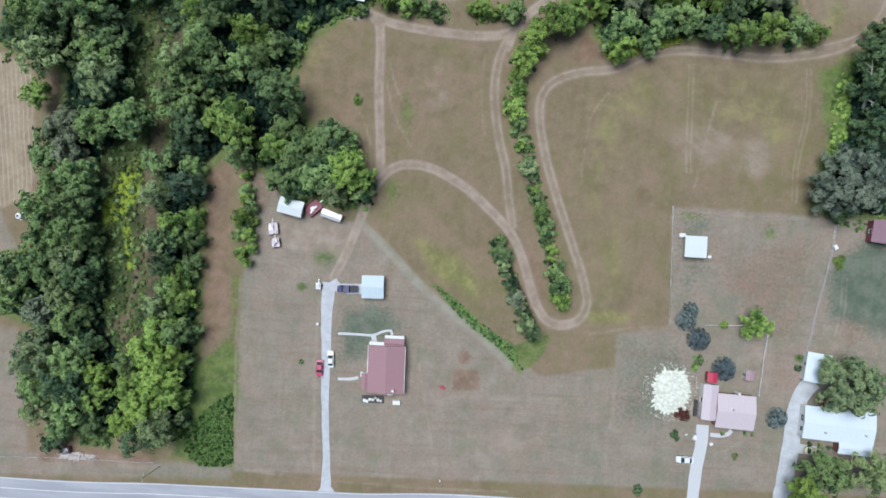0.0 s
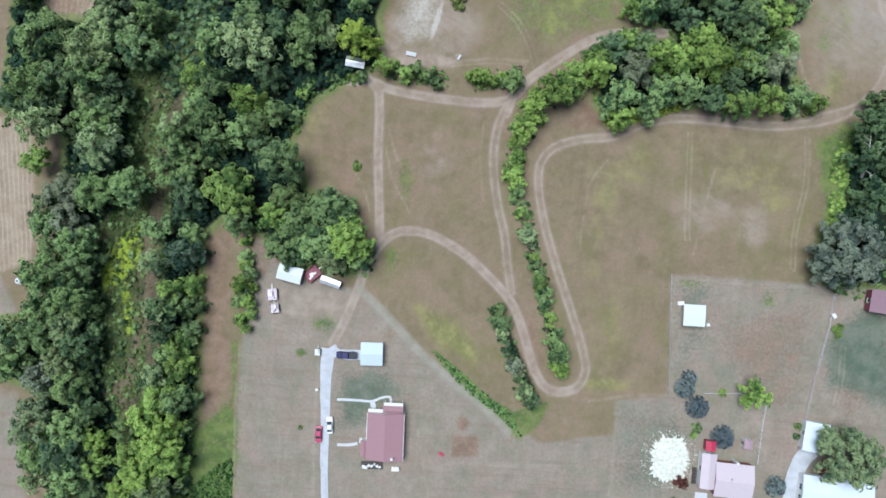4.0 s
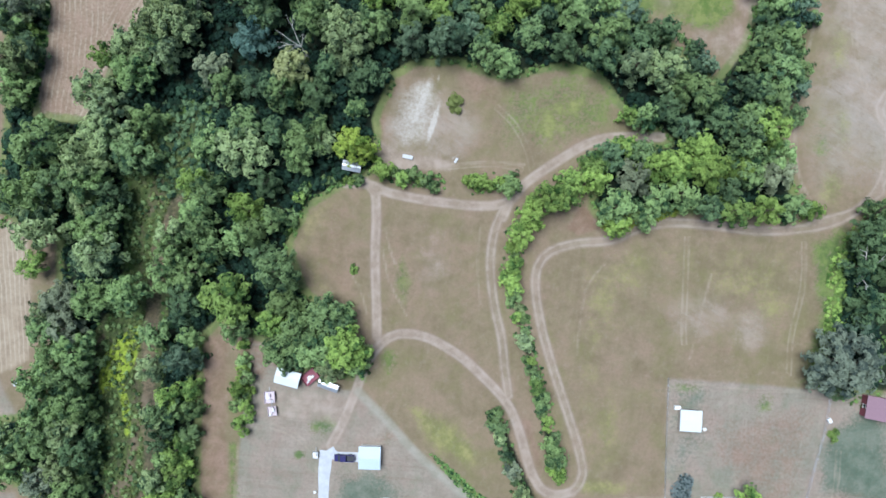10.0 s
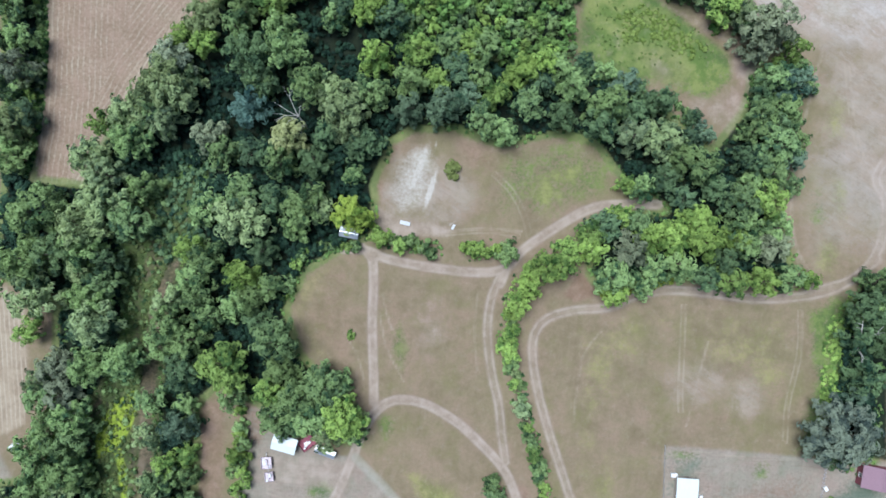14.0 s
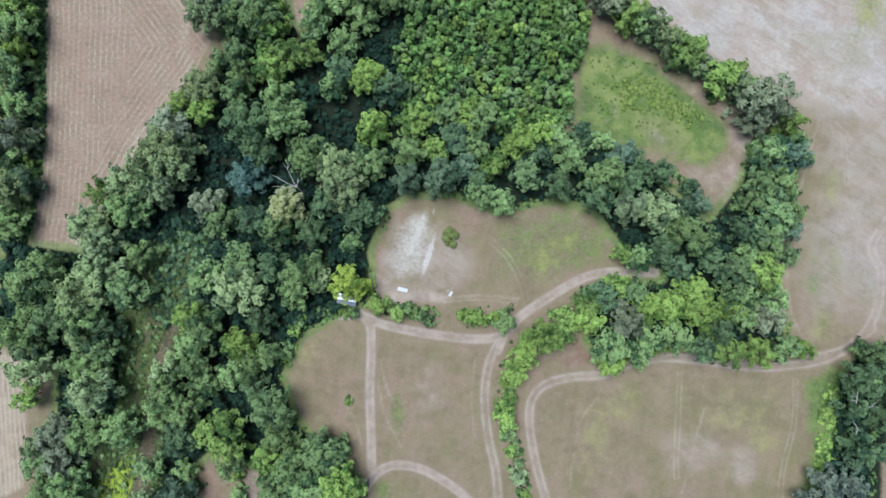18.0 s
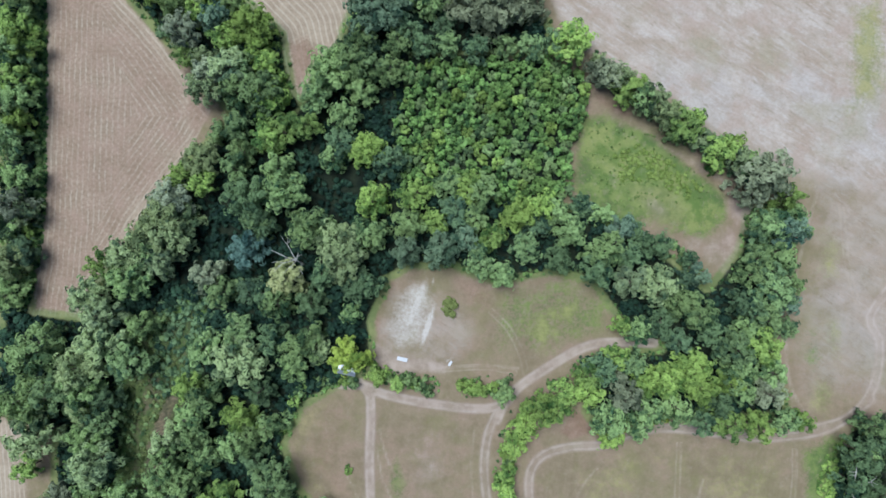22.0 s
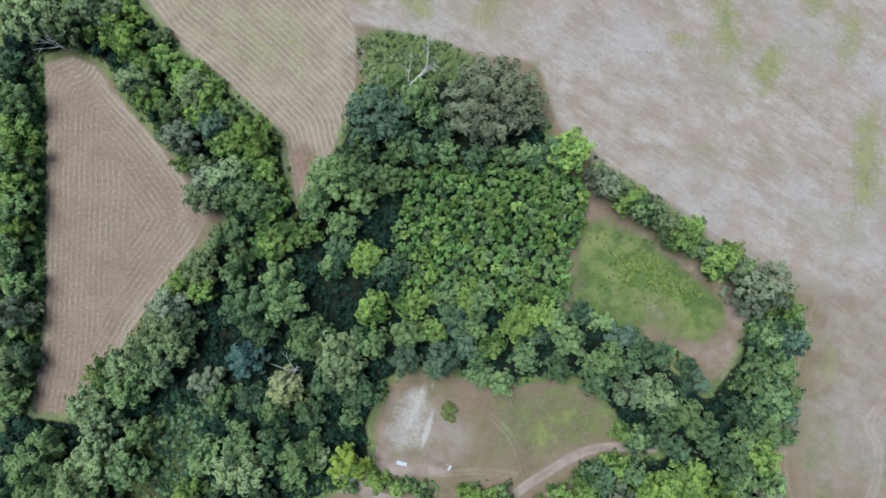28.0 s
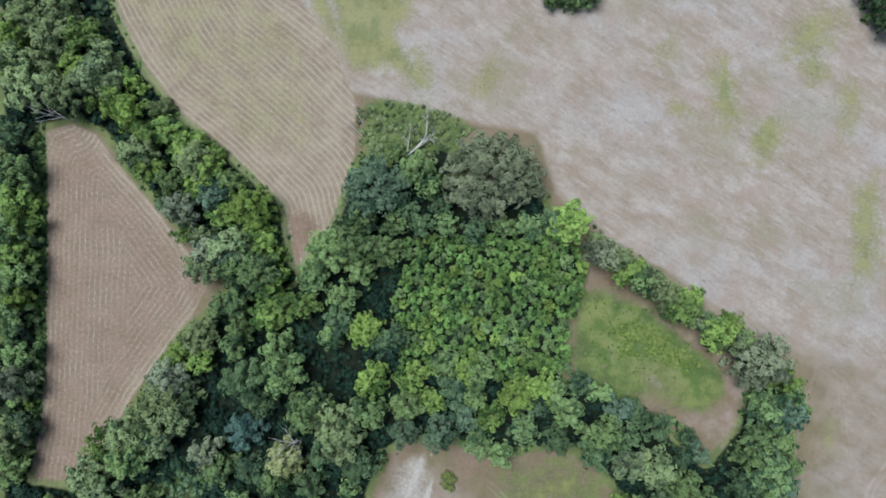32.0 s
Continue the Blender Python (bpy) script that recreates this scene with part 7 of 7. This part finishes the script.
def trailer(place, turn, length, width, label, load, bed=TIMBER):
    """A flat farm trailer with side boards and a load."""
    top = new("trailer")
    top.matrix_world = pose(*place, 0, 0, 0, turn)
    part("bed", box(-length / 2, length / 2, -width / 2, width / 2, 0.62, 0.74, 0.02), bed, top)
    for y in (-width / 2 + 0.03, width / 2 - 0.03):
        part("side_board", box(-length / 2, length / 2, y - 0.03, y + 0.03, 0.74, 1.25, 0.01), bed, top)
    for x in (-length / 2 + 0.03, length / 2 - 0.03):
        part("end_board", box(x - 0.03, x + 0.03, -width / 2 + 0.06, width / 2 - 0.06, 0.74, 1.2, 0.01), bed, top)
    part("drawbar", box(length / 2, length / 2 + 1.2, -0.06, 0.06, 0.5, 0.6, 0.01), GALV, top)
    wheels(top, (-0.4, 0.45), width / 2 + 0.16, 0.32)
    rng = random.Random(int(length * 10))
    for k in range(load):
        x, y, w = rng.uniform(-0.35, 0.35) * length, rng.uniform(-0.28, 0.28) * width, rng.uniform(0.3, 0.6)
        part("crate", box(x - w, x + w, y - w * 0.6, y + w * 0.6, 0.74, 0.9 + rng.random() * 0.7, 0.04), rng.choice((WHITE, PINK_ROOF, SIDING)), top)
    return tagged(top, label, "trailer", "farm trailers")


trailer((-53.1, 3.9), 95, 3.2, 2.9, "loaded farm trailer with pinkish boxes on bare ground", 9, PINK_ROOF)
trailer((-52.3, 0.1), 100, 2.6, 2.4, "small farm trailer heaped with white goods", 8, PINK_ROOF)
trailer((-40.1, -11.6), 88, 1.7, 1.4, "small white utility trailer beside the drive", 4, WHITE)
trailer((-42, 9.8), 40, 4.4, 3.2, "maroon farm wagon parked between the sheds", 5, MAROON)
tank = new("water_tank")
tank.matrix_world = pose(*(-124.7, 5.9), 0, 0, 0, 20)
part("shell", cyl(0.85, 0.15, 1.7, 20), WHITE, tank)
part("dome", cyl(0.85, 1.7, 2.0, 20, r2=0.3), WHITE, tank)
part("lid", cyl(0.28, 2.0, 2.12, 14), DARK, tank)
part("plinth", box(-1, 1, -1, 1, 0, 0.15, 0.03), CONCRETE, tank)
tagged(tank, "white plastic water tank at a field edge", "tank")

# ---------------------------------------------------------------- yard clutter
def thing(name, place, turn, bms, label, category, group=""):
    """A small thing from named pieces."""
    top = new(name)
    top.matrix_world = pose(*place, 0, 0, 0, turn)
    for piece, bm, material in bms:
        part(piece, bm, material, top)
    return tagged(top, label, category, group)


deck = thing("deck", (-24.5, -42.1), 0, [("board", box(-3.0, 3.0, -1.05 + k * 0.3, -0.78 + k * 0.3, 0.25, 0.31), STAINED) for k in range(7)] + [("joist", box(x, x + 0.1, -1.0, 1.0, 0, 0.25), TIMBER) for x in (-2.8, 0.0, 2.7)], "dark timber deck behind the house", "deck")
rng = random.Random(77)
for k in range(7):
    x, y = (-27, -42.2)
    w = rng.uniform(0.22, 0.42)
    thing("garden_chair", (x + 0.2 + k * 0.76, y + rng.uniform(-0.6, 0.6)), rng.uniform(0, 360), [("seat", box(-w, w, -w, w, 0.72, 0.78, 0.02), SIDING), ("backrest", box(-w, -w + 0.06, -w, w, 0.78, 1.3, 0.02), SIDING)]
          + [("leg", box(a * w - 0.025, a * w + 0.025, b * w - 0.025, b * w + 0.025, 0.31, 0.72), SIDING) for a in (-0.85, 0.85) for b in (-0.85, 0.85)], "white plastic garden chair on a timber deck", "chair", "deck chairs")


def appliance(place, turn, a, b, h, label, name="storage_box", material=None):
    return thing(name, place, turn, [("body", box(-a, a, -b, b, 0, h, 0.04), material or SIDING), ("lid", box(-a - 0.03, a + 0.03, -b - 0.03, b + 0.03, h, h + 0.08, 0.02), material or SIDING)], label, "box")


appliance((-18, -42.8), 0, 1.0, 0.55, 0.8, "white storage box on the lawn behind a house")
appliance((-19.8, -40.3), 0, 0.7, 0.45, 0.9, "white cabinet against the rear wall")
appliance((-40.2, -22), 20, 0.35, 0.3, 0.6, "small white box beside the driveway")
appliance((57.6, 4.3), 0, 0.8, 0.5, 0.9, "white chest beside the flat-roofed shed")
appliance((64.9, -1.3), 10, 0.4, 0.35, 0.7, "small white box at a shed corner")
appliance((61.9, -49.4), 10, 0.4, 0.6, 0.9, "white bin beside the drive", "bin")
appliance((66.3, -51.1), 30, 0.4, 0.35, 0.6, "small white planter box by the path")
appliance((97.6, 2), 30, 0.45, 0.6, 0.7, "white box beside the chain-link fence")
appliance((-16.3, 70.6), -12, 1.4, 0.5, 0.35, "pale board crate lying on sandy ground", "crate", CONCRETE)
appliance((-3.1, 69.8), 60, 0.7, 0.3, 0.3, "small pale crate lying on sandy ground", "crate", CONCRETE)
appliance((-5.6, -38.4), -35, 0.7, 0.3, 0.5, "small red garden cart box on dry grass", "cart", RED)
thing("fuel_shed", (-109.6, -58.9), 10, [("body", box(-1.0, 1.0, -0.9, 0.9, 0, 1.6, 0.08), painted("rusty_plum_boards", (0.16, 0.085, 0.10), 0.9, 0.6)), ("roof", cyl(0.85, 1.62, 2.0, 14, r2=0.25), GALV), ("door", box(-0.4, 0.4, -0.96, -0.9, 0, 1.5), MAROON)], "small dark hut with a round grey top beside the road", "hut")
stones = Mat("pale_rubble", 0.95)
RUBBLE = stones.base(stones.mix(stones.island(), (0.24, 0.18, 0.165), (0.56, 0.50, 0.47)))


def heap(seed, place, rx, ry, high, count, size, name, label, material, kind="stuff"):
    """A low mound of loose lumps with a ragged edge."""
    rng = random.Random(seed)
    verts, faces = [], []
    n, rings = 160, 8
    for i in range(rings + 1):
        u = i / rings
        for k in range(n):
            w = 6.283 * k / n
            e = 1 + 0.34 * noise.noise((math.cos(w) * 1.5 + seed, math.sin(w) * 1.5, 0)) + 0.2 * noise.noise((math.cos(w) * 5, math.sin(w) * 5, seed)) + 0.3 * noise.noise((math.cos(w) * 16, math.sin(w) * 16, seed)) * (i / rings)
            x, y = rx * u * e * math.cos(w), ry * u * e * math.sin(w)
            verts.append((place[0] + x, place[1] + y, high * (1 - u * u) * (0.8 + 0.5 * noise.noise((x * 0.6, y * 0.6, seed))) + 0.02 - 0.05 * (i == rings)))
    for i in range(rings):
        for k in range(n):
            faces.append((i * n + k, (i + 1) * n + k, (i + 1) * n + (k + 1) % n, i * n + (k + 1) % n))
    for _ in range(count):
        w, u = rng.uniform(0, 6.283), rng.random() ** 0.6 * 1.3
        s = size * rng.uniform(0.4, 1.2)
        x, y = place[0] + rx * u * math.cos(w), place[1] + ry * u * math.sin(w)
        z = max(0.0, high * (1 - u * u) * 0.8)
        o = len(verts)
        verts += [(x + s * a, y + s * b, z + s * c) for a, b, c in ((1, 0, 0), (-0.5, 0.9, 0), (-0.5, -0.9, 0.1), (rng.uniform(-0.3, 0.3), rng.uniform(-0.3, 0.3), 0.9))]
        faces += [(o, o + 1, o + 3), (o + 1, o + 2, o + 3), (o + 2, o, o + 3)]
    return tagged(new(name, mesh(name, verts, faces, material)), label, "heap", kind=kind)


lime = Mat("white_lime", 0.95)
lime.bump(lime.noise(4, 5), 0.1, 0.7)
LIME = lime.base(lime.mix(lime.step(lime.noise(1.2, 5, 0.7), 0.35, 0.65), (0.60, 0.60, 0.50), (0.84, 0.85, 0.74)))
heap(3, (55.6, -37.6), 6.1, 6.2, 0.4, 700, 0.16, "gravel_heap", "spread heap of white gravel on the grass", LIME)
heap(4, (-107.5, -60.9), 5.0, 1.2, 0.12, 120, 0.3, "rubble_heap", "scattered pale rubble and scrap along the verge", RUBBLE)
BROWN = leaf_material("dark_red_leaves", (0.10, 0.035, 0.03), (0.19, 0.08, 0.065))
x, y = (58.7, -43.6)
shrub = tree(random.Random(9), "bush", x, y, 1.3, "dark", "shrub", "dark red-brown rounded shrub on grass", "single shrubs")
for ob in shrub.children:
    if ob.name.startswith("crown"):
        ob.material_slots[0].material = BROWN

# ---------------------------------------------------------------- fences and poles
mesh_wire = Mat("chain_link", 0.5, 0.6)
WIRE = mesh_wire.base((0.44, 0.47, 0.54))


def fence(pts, label, height=1.2, gap=2.5, rails=2, material=None, post_r=0.035):
    """Posts with rails or wires along a line."""
    material = material or GALV
    top = new("fence")
    line = [Vector(p) for p in pts]
    for a, b in zip(line, line[1:]):
        n = max(1, round((b - a).length / gap))
        for i in range(n + 1):
            p = a.lerp(b, i / n)
            part("post", cyl(post_r, -0.2, height + 0.06, 8, p.x, p.y), material, top)
            if i < n:
                q = a.lerp(b, (i + 1) / n)
                for k in range(rails):
                    z = height * (k + 1) / rails - 0.05
                    v, f = tube([(p.x, p.y, z), ((p.x + q.x) / 2, (p.y + q.y) / 2, z - 0.01), (q.x, q.y, z)], [post_r * 0.6] * 3, 5)
                    ob = new("rail", mesh("rail", v, f, material))
                    ob.parent = top
    return tagged(top, label, "fence", "fences")


fence([(97.8, 9.9), (96.4, -0.6), (93.2, -13.4), (90.5, -26.2)], "grey chain-link fence between two lots", 1.2, 2.5, 4, WIRE, 0.022)
fence([(80.5, -21.6), (79.4, -28.8), (78.4, -37.9)], "white rail fence beside a garden", 1.0, 2.4, 3, WHITE, 0.05)
fence([(64.3, -19.5), (73.8, -19.3)], "short white rail fence behind conifers", 1.0, 2.4, 2, WHITE, 0.045)
fence([(62.1, -29.3), (61.7, -38.4)], "thin wire fence beside the pink-roofed house", 1.0, 2.6, 2, GALV)
fence([(55.1, 12.1), (54.9, -3.8), (54.8, -20.2)], "thin wire field fence with steel posts", 1.1, 4.0, 3, GALV, 0.03)
fence([(-132.8, -61.5), (-116.4, -61.2), (-84.9, -61.6)], "low wire roadside fence with steel posts", 1.1, 5.0, 2, GALV, 0.035)


def utility_pole(place, turn, label):
    return thing("utility_pole", place, turn, [("pole", cyl(0.15, -0.3, 9.0, 10, r2=0.1), PALE_TIMBER), ("crossarm", box(-1.2, 1.2, -0.06, 0.06, 8.3, 8.45, 0.01), PALE_TIMBER)]
                 + [("insulator", cyl(0.05, 8.45, 8.62, 8, x), WHITE) for x in (-1.05, 0.0, 1.05)], label, "utility pole")


utility_pole((-83.7, -62.8), 80, "weathered timber utility pole on the road verge")
thing("road_marker", (-116.3, -65.6), 0, [("post", cyl(0.05, -0.2, 1.3, 8), painted("yellow_marker", (0.8, 0.75, 0.1), 0.5)), ("plate", box(-0.25, 0.25, 0.05, 0.08, 0.85, 1.3), painted("yellow_plate", (0.8, 0.78, 0.15), 0.5))], "yellow roadside marker post", "marker")
thing("mailbox", (-5.7, -63.4), 0, [("post", box(-0.06, 0.06, -0.06, 0.06, -0.2, 1.05), SIDING), ("box", box(-0.14, 0.14, -0.28, 0.28, 1.05, 1.35, 0.05), SIDING)], "white mailbox post on dry grass", "mailbox")
thing("woodpile", (62.1, -41.7), -4, [("log", box(-0.5, 0.5, -2.2 + k * 0.32, -1.92 + k * 0.32, 0.0, 0.35 + 0.25 * ((k * 7) % 3), 0.06), STAINED) for k in range(14)], "stack of dark logs along a house wall", "woodpile")
for px, py, turn in ((-1.2, 0.4, 20), (0.6, -0.5, 70), (1.6, 0.8, 120)):
    x, y = (61, -49.3)
    appliance((x + px, y + py), turn, 0.3, 0.22, 0.3, "small pale paving block on grass", "paving_block", CONCRETE)
